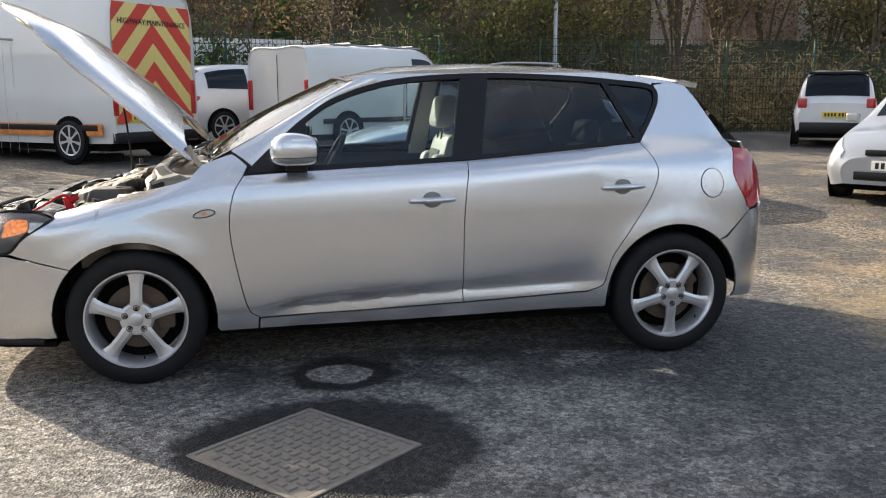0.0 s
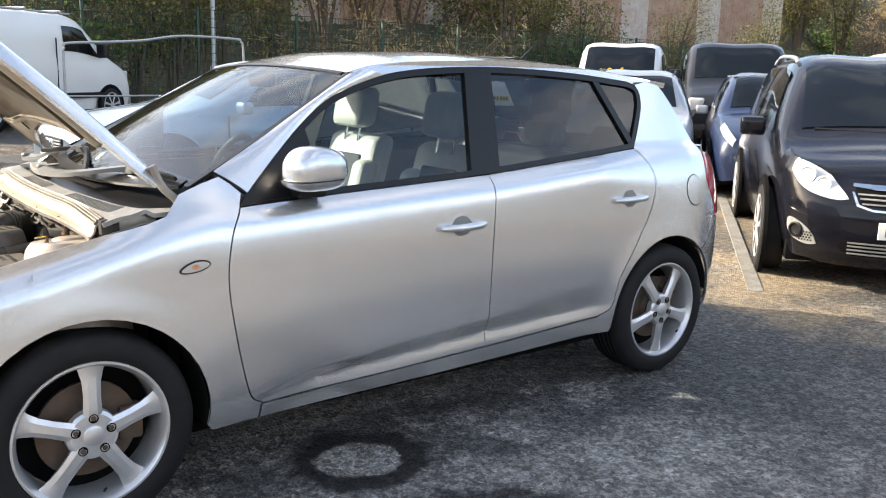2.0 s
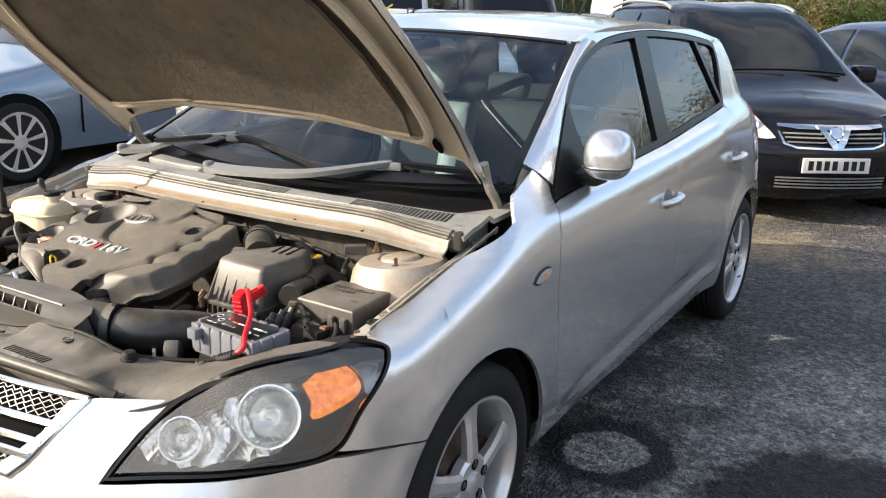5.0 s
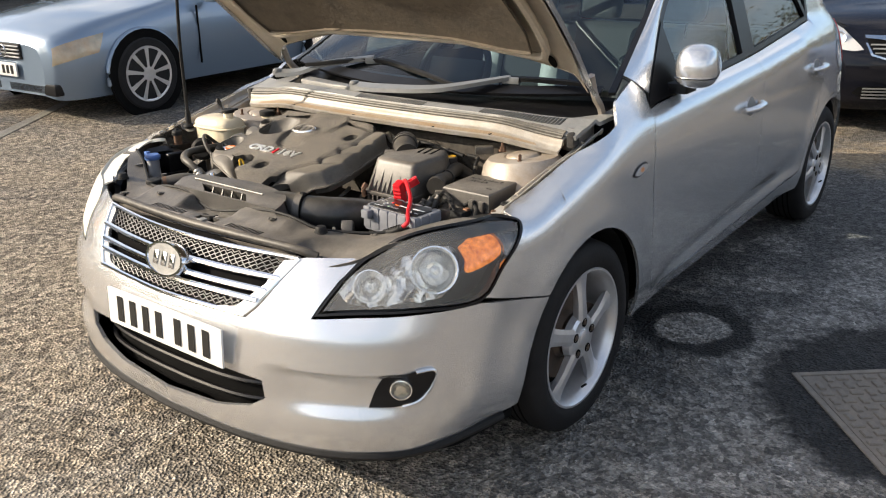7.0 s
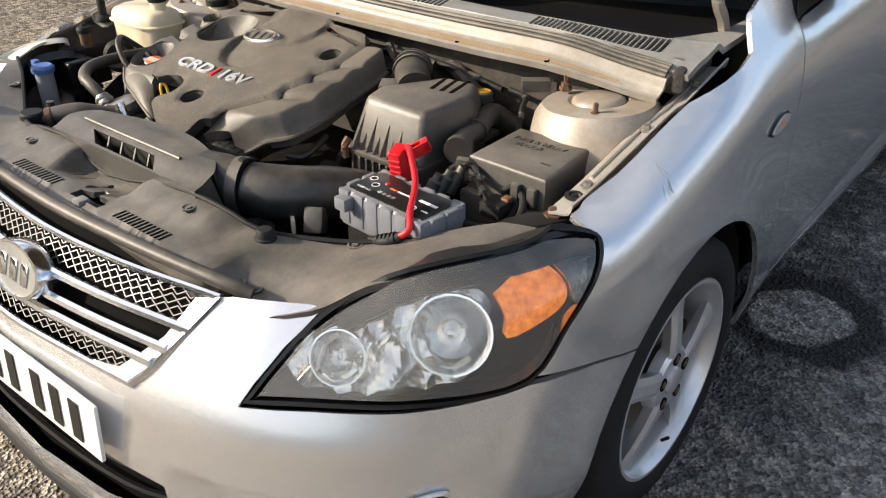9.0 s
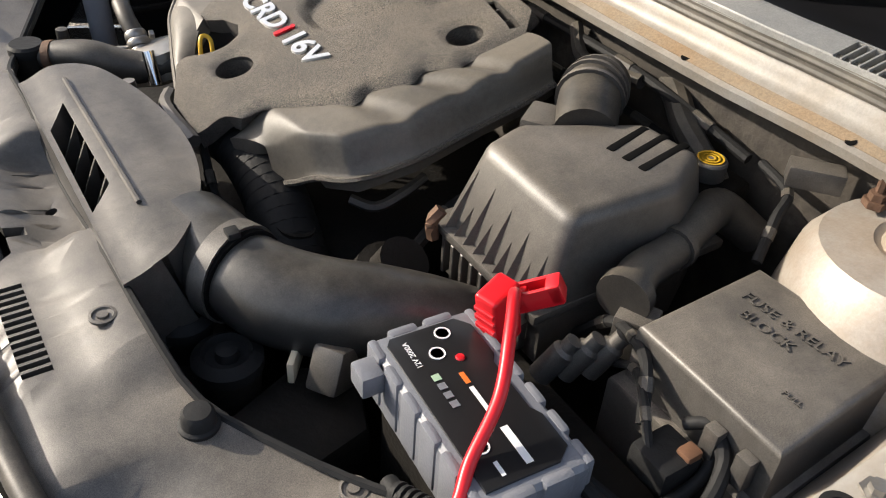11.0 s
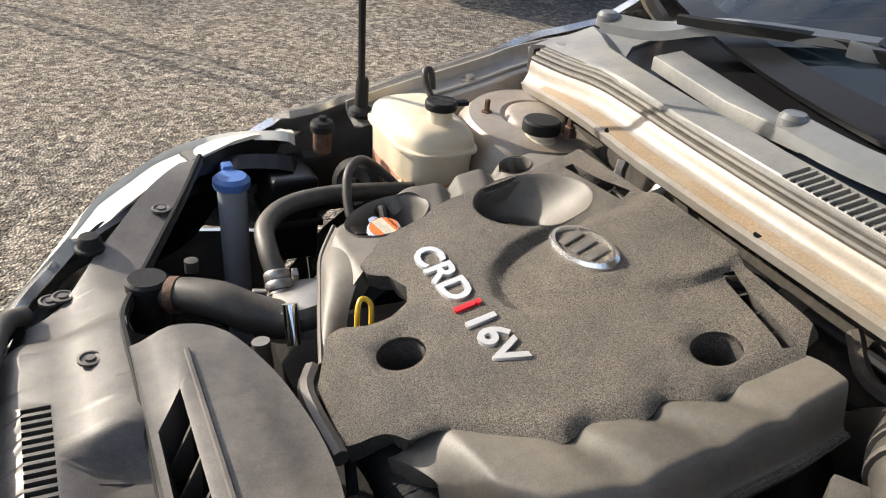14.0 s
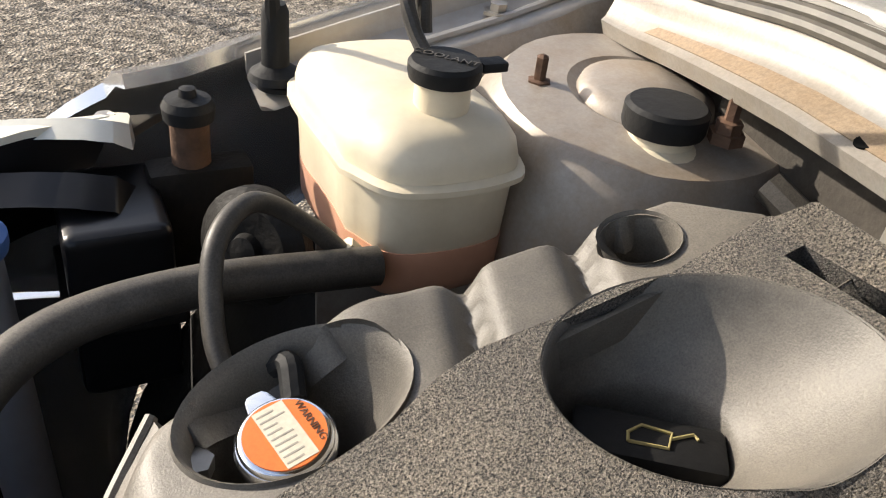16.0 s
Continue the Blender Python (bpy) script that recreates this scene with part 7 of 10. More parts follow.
for k_, (off, zz) in enumerate(((-0.009, 0.960), (-0.002, 0.967), (0.006, 0.972), (0.013, 0.974))):
    part("scuttle_seal", tube([(cowl_x(y, SEALX) + off, y, zz - 0.028 * smooth01((abs(y - MID) - 0.45) / 0.27)) for y in np.linspace(0.16, 1.60, 15)], 0.0050, 8, 4), SEAL_DUSTY, car, "ribbed rubber seal")


def cowl_pt(y, t):
    a, s_, g = cowl_x(y, SEALX), cowl_x(y, SLOTX), cowl_x(y, GLASSX)
    x = float(np.interp(t, [0, 0.2, 0.4, 0.6, 1], [a, s_ - 0.012, s_ + 0.03, s_ + 0.06, g + 0.02]))
    z = float(np.interp(t, [0, 0.12, 0.2, 0.42, 0.6, 0.8, 1], [0.965, 0.978, 0.980, 0.988, 0.968, 0.968, 0.995]))
    return Vector((x, y, z - 0.026 * (1 - t) * smooth01((abs(y - MID) - 0.45) / 0.27)))


cg_holes = []
for y0, y1 in ((0.20, 0.475), (0.70, 1.01)):
    k = 26
    for i in range(k):
        y = y0 + (y1 - y0) * (i + 0.5) / k
        cg_holes.append([(y - 0.0042, 0.15), (y + 0.0042, 0.15), (y + 0.0042, 0.385), (y - 0.0042, 0.385)])
cowl = part("windscreen_cowl", panel([(0.12, 0), (1.64, 0), (1.64, 0.98), (1.55, 0.66), (1.40, 0.52), (0.40, 0.50), (0.25, 0.58), (0.16, 0.82), (0.12, 0.98)], cowl_pt, 0.014, 0.05, 0.1, out=-1, holes=cg_holes), COWL_GREY, car, "grey plastic cowl with slotted vents")
part("screen_lower_edge", panel([(0.13, 0.45), (1.63, 0.45), (1.63, 1), (0.13, 1)], cowl_pt, 0.008, 0.05, 0.1, -0.005, out=-1), BLACK_TRIM, car, "black glass edge under the wipers")
# black sheet painting the shade below the cowl's slots
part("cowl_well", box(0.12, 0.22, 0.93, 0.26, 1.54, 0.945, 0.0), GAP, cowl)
# wipers: blades lie low on the glass
for arm_pts, blade in (([(0.186, 1.56, 0.997), (0.225, 1.47, 1.006), (0.268, 1.36, 1.040), (0.315, 1.135, 1.076)], ((0.225, 1.43, 1.034), (0.310, 1.14, 1.066), (0.262, 0.90, 1.052), (0.195, 0.672, 1.028))),
                             ([(0.141, 1.089, 0.996), (0.124, 0.93, 1.004), (0.150, 0.70, 1.020), (0.290, 0.49, 1.056)], ((0.185, 0.70, 1.022), (0.290, 0.49, 1.050), (0.325, 0.32, 1.052), (0.348, 0.20, 1.046)))):
    arm = part("wiper_arm", ribbon(arm_pts, [0.050, 0.046, 0.036, 0.020], 0.013), ARM_GREY, car, "dull grey wiper arm")
    part("wiper_pivot", lathe_at([(0.019, -0.01), (0.019, 0.008), (0.014, 0.014), (0.002, 0.015)], *(arm_pts[0][0], arm_pts[0][1], arm_pts[0][2] + 0.008), 24), ARM_GREY, arm, "pivot cap")
    bl = part("wiper_blade", ribbon(blade, [0.010, 0.018, 0.018, 0.010], 0.014), SEAL, arm, "black wiper blade")
    part("blade_joint", move(box(-0.032, -0.012, -0.010, 0.032, 0.012, 0.014, 0.004), Matrix.Translation(blade[1]) @ Matrix.Rotation(radians(-75), 4, "Z")), ARM_GREY, arm)
part("wiper_linkage", prism([(0.145, 1.07), (0.175, 1.10), (0.235, 1.42), (0.165, 1.40), (0.135, 1.2)], 0.972, 0.994, 0.004), COWL_GREY, car)
# back wall below the scuttle
part("bulkhead_felt", box(0.075, 0.30, 0.45, 0.12, 1.46, 0.885, 0.01), mat("dusty felt", (0.05, 0.043, 0.035), 0.95, 0, 0.4, 30, bump=0.6, bscale=80), car, "dusty bulkhead felt")
part("bulkhead_bracket", tube([(0.03, 1.255, 0.895), (0.022, 1.245, 0.865), (0.03, 1.20, 0.86), (0.045, 1.185, 0.885), (0.06, 1.205, 0.90)], 0.009, 6, 5), STEEL, car, "bent steel bracket")
for pts_, r in (([(0.04, 1.36, 0.86), (0.06, 1.28, 0.83), (0.05, 1.1, 0.82), (0.06, 0.95, 0.83)], 0.012), ([(0.03, 1.18, 0.84), (0.0, 1.10, 0.83), (0.01, 1.02, 0.84), (0.05, 0.98, 0.85)], 0.006), ([(0.06, 0.86, 0.86), (0.03, 0.80, 0.84), (0.04, 0.70, 0.85)], 0.01)):
    part("bulkhead_pipe", tube(pts_, r, 8, 6), HOSE, car)
for y in (0.165, 1.595):
    part("hinge_plate", box(0.12, y - 0.022, 0.88, 0.26, y + 0.022, 0.955, 0.01), STEEL, car, "dirty hinge plate")

# wiring looms and small pipes across the bay
LOOMS = [([(-0.30, 0.70, 0.70), (-0.22, 0.72, 0.735), (-0.12, 0.71, 0.745), (-0.03, 0.72, 0.77), (0.04, 0.80, 0.80)], 0.008),
         ([(-0.27, 0.73, 0.69), (-0.18, 0.745, 0.72), (-0.08, 0.74, 0.735), (0.02, 0.76, 0.78)], 0.005),
         ([(0.05, 0.52, 0.83), (0.045, 0.64, 0.85), (0.05, 0.76, 0.855), (0.055, 0.92, 0.85), (0.05, 1.08, 0.855), (0.04, 1.22, 0.85)], 0.007),
         ([(0.04, 0.60, 0.80), (0.02, 0.72, 0.815), (0.005, 0.85, 0.82), (0.01, 1.0, 0.82), (0.02, 1.14, 0.83)], 0.0055),
         ([(-0.30, 0.31, 0.772), (-0.27, 0.345, 0.80), (-0.25, 0.385, 0.795), (-0.235, 0.43, 0.77), (-0.24, 0.47, 0.72)], 0.006),
         ([(-0.315, 0.285, 0.77), (-0.29, 0.325, 0.79), (-0.262, 0.365, 0.775), (-0.255, 0.41, 0.74)], 0.0045),
         ([(-0.06, 0.40, 0.80), (-0.02, 0.42, 0.83), (0.02, 0.44, 0.84), (0.05, 0.50, 0.835)], 0.006),
         ([(-0.46, 0.98, 0.74), (-0.475, 0.90, 0.71), (-0.47, 0.82, 0.68), (-0.45, 0.76, 0.64)], 0.006)]
for pts_, rad_ in LOOMS:
    lo_m = part("wiring_loom", tube(pts_, rad_, 8, 7), SEAL, car, "black taped wiring")
    mid_p = catmull(pts_, 4)
    for k_ in range(2, len(mid_p) - 2, 5):
        part("loom_tape", tube([tuple(mid_p[k_]), tuple(mid_p[k_ + 1])], rad_ * 1.18, 8, 1), HOSE, lo_m)

# ---- jump starter resting on the battery ----
js = thing("jump_starter", "grey and black portable jump starter with red clamp lead", "jump starter")
jm = Matrix.Translation((-0.424, 0.396, 0.7185)) @ Matrix.Rotation(radians(-4), 4, "Z") @ Matrix.Diagonal((0.93, 0.94, 1, 1))
part("case", move(box(-0.058, -0.112, 0.0, 0.058, 0.112, 0.074, 0.012, 3), jm), GREY_CASE, js, "ribbed grey case")
part("label_panel", move(prism([(-0.046, -0.098), (0.030, -0.098), (0.046, -0.086), (0.046, -0.045), (0.038, -0.035), (0.038, 0.03), (0.046, 0.04), (0.046, 0.085), (0.034, 0.100), (-0.040, 0.100), (-0.046, 0.092)], 0.0735, 0.0765, 0.001), jm), LABEL_BLACK, js, "black printed panel")
for sx in (-1, 1):
    for i in range(6):
        y = -0.095 + 0.038 * i
        part("case_rib", move(box(sx * 0.0555 - 0.0052, y - 0.0145, 0.010, sx * 0.0555 + 0.0052, y + 0.0145, 0.0748, 0.0045), jm), GREY_CASE, js)
for sy in (-1, 1):
    for x in (-0.02, 0.02):
        part("case_rib", move(box(x - 0.016, sy * 0.109 - 0.006, 0.010, x + 0.016, sy * 0.109 + 0.006, 0.0748, 0.0045), jm), GREY_CASE, js)
pm2 = jm @ Matrix.Translation((0, 0, 0.0767))
read = Matrix.Rotation(radians(90), 4, "Z")
text("12V 2000A", 0.0082, pm2 @ Matrix.Translation((-0.029, 0.070, 0)) @ read, WHITE_INK, "panel_lettering", js, 0.0002)
part("brand_mark", move(box(0.001, -0.088, 0, 0.0085, -0.044, 0.0006, 0, 1), pm2), WHITE_INK, js, "plain white name bar")
part("model_mark", move(box(-0.025, -0.090, 0, -0.021, -0.074, 0.0006, 0, 1), pm2), WHITE_INK, js)
part("series_mark", move(box(0.0, -0.024, 0, 0.0045, 0.010, 0.0006, 0, 1), pm2), WHITE_INK, js)
part("series_mark", move(box(0.0, 0.015, 0, 0.005, 0.030, 0.0006, 0, 1), pm2), ORANGE_INK, js)
for x, y in ((-0.026, -0.055), (0.012, 0.085), (-0.006, 0.062)):
    part("panel_button", move(lathe([(0.0085, 0), (0.0085, 0.0008), (0.0068, 0.0008), (0.0068, 0.0)], 24), pm2 @ Matrix.Translation((x, y, 0))), WHITE_INK, js)
part("panel_led", move(lathe([(0.005, 0), (0.004, 0.0015), (0.001, 0.002)], 16), pm2 @ Matrix.Translation((0.012, 0.048, 0))), RED, js)
for i in range(4):
    part("charge_bar", move(box(-0.026, 0.030 - i * 0.012, 0, -0.018, 0.038 - i * 0.012, 0.0006, 0, 1), pm2), GREY_CASE if i else mat("pale green print", (0.35, 0.5, 0.35), 0.5), js)
part("cable_port", move(box(-0.085, 0.065, 0.045, -0.06, 0.095, 0.07, 0.004), jm), GREY_CASE, js, "side lug")
rcab = [(-0.345, 0.452, 0.835), (-0.36, 0.435, 0.852), (-0.388, 0.402, 0.848), (-0.425, 0.362, 0.825), (-0.47, 0.335, 0.800), (-0.497, 0.315, 0.782), (-0.512, 0.335, 0.765)]
part("red_cable", tube(rcab, 0.0060, 12, 8), RED, js, "thick red cable")
part("cable_sleeve", tube([(-0.505, 0.325, 0.770), (-0.516, 0.352, 0.755), (-0.515, 0.385, 0.745)], 0.0088, 12, 5), SEAL, js, "ribbed black sleeve")
for i in range(5):
    part("sleeve_ring", tube([(-0.5085 - 0.0014 * i, 0.333 + 0.008 * i, 0.7665 - 0.0035 * i), (-0.5095 - 0.0014 * i, 0.3365 + 0.008 * i, 0.765 - 0.0035 * i)], 0.0105, 12, 1), SEAL, js)
part("black_cable", tube([(-0.385, 0.318, 0.745), (-0.366, 0.287, 0.74), (-0.348, 0.261, 0.74), (-0.315, 0.249, 0.745), (-0.282, 0.249, 0.757), (-0.262, 0.258, 0.772), (-0.258, 0.272, 0.786), (-0.268, 0.29, 0.775)], 0.0062, 12, 8), SEAL, js, "thick black cable")
cm = Matrix.Translation((-0.352, 0.462, 0.818)) @ Matrix.Rotation(radians(15), 4, "Z")
part("clamp_jaw", move(rounded(-0.022, -0.013, -0.05, 0.016, 0.013, 0.026, 0.005), cm @ Matrix.Rotation(radians(-12), 4, "Y")), RED, js, "red clamp jaw")
for i in range(4):
    part("jaw_ridge", move(box(-0.0245, -0.012, -0.03 + i * 0.012, -0.0205, 0.012, -0.024 + i * 0.012, 0.001, 1), cm @ Matrix.Rotation(radians(-12), 4, "Y")), RED, js)
hm = Matrix.Translation((-0.322, 0.444, 0.832)) @ Matrix.Scale(0.82, 4) @ Matrix.Rotation(radians(-42), 4, "Z") @ Matrix.Rotation(radians(-28), 4, "Y")
for y0, y1 in ((-0.014, -0.008), (0.008, 0.014)):
    part("clamp_handle", move(box(-0.034, y0, -0.012, 0.028, y1, 0.014, 0.002), hm), RED, js)
part("clamp_handle", move(box(0.012, -0.014, -0.012, 0.030, 0.014, 0.015, 0.004), hm), RED, js)
part("clamp_handle", move(box(-0.036, -0.014, -0.012, -0.012, 0.014, 0.010, 0.003), hm), RED, js)
part("black_lead", tube([(-0.376, 0.32, 0.755), (-0.366, 0.285, 0.75), (-0.36, 0.255, 0.75)], 0.006, 8, 4), SEAL, js)


# ---- ground ----
def ground_z(x, y):
    return 0.018 * max(0.0, y - 2.5)


def asphalt():
    m = bpy.data.materials.new("asphalt")
    m.use_nodes = True
    n, l = m.node_tree.nodes, m.node_tree.links
    p = n["Principled BSDF"]
    tcn = n.new("ShaderNodeTexCoord")

    def noise_node(scale, detail=5.0, rough=0.6):
        k = n.new("ShaderNodeTexNoise")
        k.inputs["Scale"].default_value, k.inputs["Detail"].default_value, k.inputs["Roughness"].default_value = scale, detail, rough
        l.new(tcn.outputs["Object"], k.inputs["Vector"])
        return k.outputs["Fac"]

    def ramp(src, a, b, lo=0.0, hi=1.0):
        k = n.new("ShaderNodeMapRange")
        for key, v in (("From Min", a), ("From Max", b), ("To Min", lo), ("To Max", hi)):
            k.inputs[key].default_value = v
        l.new(src, k.inputs["Value"])
        return k.outputs[0]

    def calc(op, a, b):
        k = n.new("ShaderNodeMath")
        k.operation = op
        for i, v in enumerate((a, b)):
            if isinstance(v, (int, float)):
                k.inputs[i].default_value = v
            else:
                l.new(v, k.inputs[i])
        return k.outputs[0]

    def blend(f, a, b):
        k = n.new("ShaderNodeMix")
        k.data_type = "RGBA"
        l.new(f, k.inputs["Factor"])
        for key, v in (("A", a), ("B", b)):
            if isinstance(v, tuple):
                k.inputs[key].default_value = (*v, 1)
            else:
                l.new(v, k.inputs[key])
        return k.outputs["Result"]

    warp = noise_node(5.0, 6.0)

    def spot(cx, cy, rx, ry, turn, soft=0.25, wob=0.9):
        """1 inside an uneven ellipse, falling to 0 at its rim."""
        mp = n.new("ShaderNodeMapping")
        mp.vector_type = "TEXTURE"
        mp.inputs["Location"].default_value, mp.inputs["Rotation"].default_value, mp.inputs["Scale"].default_value = (cx, cy, 0), (0, 0, radians(turn)), (rx, ry, 1)
        l.new(tcn.outputs["Object"], mp.inputs[0])
        sep = n.new("ShaderNodeVectorMath")
        sep.operation = "MULTIPLY"
        sep.inputs[1].default_value = (1, 1, 0)
        l.new(mp.outputs[0], sep.inputs[0])
        ln = n.new("ShaderNodeVectorMath")
        ln.operation = "LENGTH"
        l.new(sep.outputs[0], ln.inputs[0])
        d = calc("ADD", ln.outputs["Value"], ramp(warp, 0.2, 0.8, -wob / 2, wob / 2))
        return ramp(d, 1 + soft, 1 - soft)

    stones = n.new("ShaderNodeTexVoronoi")
    stones.inputs["Scale"].default_value = 95.0
    l.new(tcn.outputs["Object"], stones.inputs["Vector"])
    sep = n.new("ShaderNodeSeparateColor")
    l.new(stones.outputs["Color"], sep.inputs[0])
    grain = sep.outputs[0]
    big = n.new("ShaderNodeTexVoronoi")
    big.inputs["Scale"].default_value = 38.0
    l.new(tcn.outputs["Object"], big.inputs["Vector"])
    sepb = n.new("ShaderNodeSeparateColor")
    l.new(big.outputs["Color"], sepb.inputs[0])
    grain = calc("POWER", calc("ADD", calc("MULTIPLY", grain, 0.5), calc("MULTIPLY", sepb.outputs[0], 0.5)), 1.8)
    dry = blend(grain, (0.045, 0.039, 0.032), (0.62, 0.53, 0.415))
    dry = blend(ramp(noise_node(1.3, 8.0, 0.65), 0.35, 0.7), dry, blend(grain, (0.08, 0.066, 0.049), (0.56, 0.465, 0.345)))
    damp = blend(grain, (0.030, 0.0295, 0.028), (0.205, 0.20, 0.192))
    wet = ramp(noise_node(1.1, 9.0, 0.75), 0.44, 0.49)
    # uneven patch laid where the car's shadow falls
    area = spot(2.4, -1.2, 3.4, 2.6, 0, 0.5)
    wet = calc("MULTIPLY", wet, spot(3.9, -0.8, 1.8, 2.0, 0, 0.15, 0.8))
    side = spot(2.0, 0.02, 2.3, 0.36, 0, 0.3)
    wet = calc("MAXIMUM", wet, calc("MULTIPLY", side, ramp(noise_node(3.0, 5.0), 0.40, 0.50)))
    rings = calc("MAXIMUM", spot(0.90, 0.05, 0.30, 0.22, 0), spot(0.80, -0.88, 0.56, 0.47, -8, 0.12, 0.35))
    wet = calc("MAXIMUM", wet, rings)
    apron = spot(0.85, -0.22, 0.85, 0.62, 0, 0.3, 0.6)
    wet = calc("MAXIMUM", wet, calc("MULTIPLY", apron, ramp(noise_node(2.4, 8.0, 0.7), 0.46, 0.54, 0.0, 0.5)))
    worn = spot(1.75, -1.15, 0.80, 0.66, 20, 0.25, 0.7)
    wet = calc("MULTIPLY", wet, ramp(worn, 0, 1, 1.0, 0.1))
    wet = calc("MULTIPLY", wet, ramp(spot(0.925, 0.005, 0.165, 0.150, 0, 0.1, 0.6), 0, 1, 1, 0.15))
    far = calc("MULTIPLY", ramp(noise_node(0.45, 8.0, 0.7), 0.44, 0.52), 0.85)
    wet = calc("MAXIMUM", wet, calc("MULTIPLY", far, ramp(spot(-1.6, 2.4, 4.2, 4.6, 0, 0.3), 0, 1, 1, 0)))
    # paler and greyer inside the shadow patch: skylight put into the colour
    shade_lifted = blend(area, dry, blend(grain, (0.11, 0.105, 0.098), (0.62, 0.59, 0.54)))
    shade_lifted = blend(worn, shade_lifted, blend(grain, (0.14, 0.134, 0.125), (0.66, 0.63, 0.58)))
    col = blend(wet, shade_lifted, damp)
    # puddle stain and damp margin of the cover, darker than the rest
    ring = calc("MULTIPLY", spot(0.935, 0.0, 0.265, 0.245, 0, 0.08, 0.55), ramp(spot(0.925, 0.005, 0.165, 0.150, 0, 0.06, 0.6), 0, 1, 1, 0))
    ring = calc("MAXIMUM", ring, calc("MULTIPLY", spot(0.82, -0.86, 0.60, 0.53, -10, 0.08, 0.35), 0.92))
    col = blend(calc("MULTIPLY", ring, 0.97), col, blend(grain, (0.008, 0.008, 0.008), (0.034, 0.033, 0.033)))
    # sand washed up by the bays
    sand = calc("MULTIPLY", calc("MAXIMUM", spot(4.7, 0.9, 1.3, 0.55, 60, 0.3), calc("MULTIPLY", spot(7.5, 2.4, 2.6, 1.0, 50, 0.4), 0.8)), ramp(noise_node(2.0, 7.0, 0.7), 0.38, 0.55, 0.0, 0.85))
    col = blend(sand, col, blend(grain, (0.20, 0.15, 0.09), (0.52, 0.42, 0.28)))
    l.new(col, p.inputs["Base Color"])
    l.new(ramp(wet, 0, 1, 0.9, 0.6), p.inputs["Roughness"])
    p.inputs["Specular IOR Level"].default_value = 0.25
    b = n.new("ShaderNodeBump")
    b.inputs["Strength"].default_value, b.inputs["Distance"].default_value = 1.0, 0.011
    l.new(calc("ADD", stones.outputs["Distance"], noise_node(40.0, 4.0)), b.inputs["Height"])
    l.new(b.outputs[0], p.inputs["Normal"])
    return m


ASPHALT = asphalt()
bm = bmesh.new()
xs = [-700, -200, -60, -25, -12, -6, -3, -1, 0, 1, 2, 4, 8, 14, 20, 30, 60, 200, 700]
ys = [-700, -200, -60, -25, -12, -6, -3, -1, 0, 1.5, 2.5, 5, 9, 14, 18, 22, 30, 60, 200, 700]
grid = [[bm.verts.new((x, y, ground_z(x, min(y, 22)))) for x in xs] for y in ys]
for a, c in zip(grid, grid[1:]):
    for i in range(len(xs) - 1):
        bm.faces.new((a[i], a[i + 1], c[i + 1], c[i]))
tagged(part("ground", bm, ASPHALT, None, "", 60), "worn grey asphalt car park with damp dark stains, painted paler in the car's shadow", "ground", "", "structure")


# ---- other vehicles and the yard ----
DARK_GLASS = mat("dark car glass", (0.006, 0.008, 0.010), 0.05, 0, 0.1, 10, spec=0.3)
GREY_BLACK = mat("black metallic paint", (0.006, 0.006, 0.009), 0.16, 0, 0.1, 60, coat=0.3, spec=0.2)
SILVER_BLUE = mat("pale blue metallic paint", (0.20, 0.265, 0.345), 0.35, 0.5, 0.04, 200, coat=1)
SILVER_FAR = mat("silver paint far", (0.36, 0.37, 0.385), 0.38, 0.5, 0.04, 200, coat=0.8)
WHITE_VAN = mat("white van paint", (0.72, 0.72, 0.71), 0.35, 0, 0.04, 3, coat=0.6, dust=(0.5, 0.46, 0.4), dust_amt=0.12, dscale=1.5)
PEARL = mat("white car paint", (0.66, 0.66, 0.66), 0.3, 0.1, 0.03, 30, coat=0.8)
BLACK_VAN = mat("black van paint", (0.010, 0.010, 0.012), 0.35, 0, 0.1, 30, coat=0.5, spec=0.3)
NAVY = mat("dark blue paint", (0.014, 0.024, 0.06), 0.3, 0.1, 0.1, 60, coat=0.6, spec=0.3)
CHEV_RED = mat("red reflective film", (0.62, 0.05, 0.03), 0.4, 0, 0.06, 30)
CHEV_YELLOW = mat("yellow reflective film", (0.72, 0.56, 0.18), 0.4, 0, 0.06, 30)
GREEN_STEEL = mat("green fence steel", (0.012, 0.045, 0.03), 0.5, 0.2, 0.2, 30)
GALV = mat("galvanised steel", (0.40, 0.41, 0.42), 0.45, 0.7, 0.1, 20)


def section(x, hw, zs, zb, yb, zt, yt, crown=0.03):
    return [(x, hw * 0.93, zs), (x, hw, zs * 0.45 + zb * 0.55), (x, yb, zb), (x, yt, zt), (x, 0.0, zt + crown)]


class Hull:
    """A smooth car skin through cross-sections; s counts sections, v runs from the sill (0) to the roof's middle (4)."""

    def __init__(self, rows):
        g = np.array([section(*r) for r in rows])
        # carried past the middle line, so that both halves meet smoothly
        g = np.array([catmull(np.vstack([line, line[-2] * (1, -1, 1)]), 6)[:len(line) * 6 - 5] for line in g])
        self.g = np.transpose(np.array([catmull(g[:, j], 6) for j in range(g.shape[1])]), (1, 0, 2))

    def at(self, s, v):
        a, c = min(max(s, 0), (self.g.shape[0] - 1) / 6) * 6, min(max(v, 0), 4) * 6
        i, j = min(int(a), self.g.shape[0] - 2), min(int(c), self.g.shape[1] - 2)
        fa, fc = a - i, c - j
        p = (self.g[i, j] * (1 - fa) + self.g[i + 1, j] * fa) * (1 - fc) + (self.g[i, j + 1] * (1 - fa) + self.g[i + 1, j + 1] * fa) * fc
        return Vector(p)


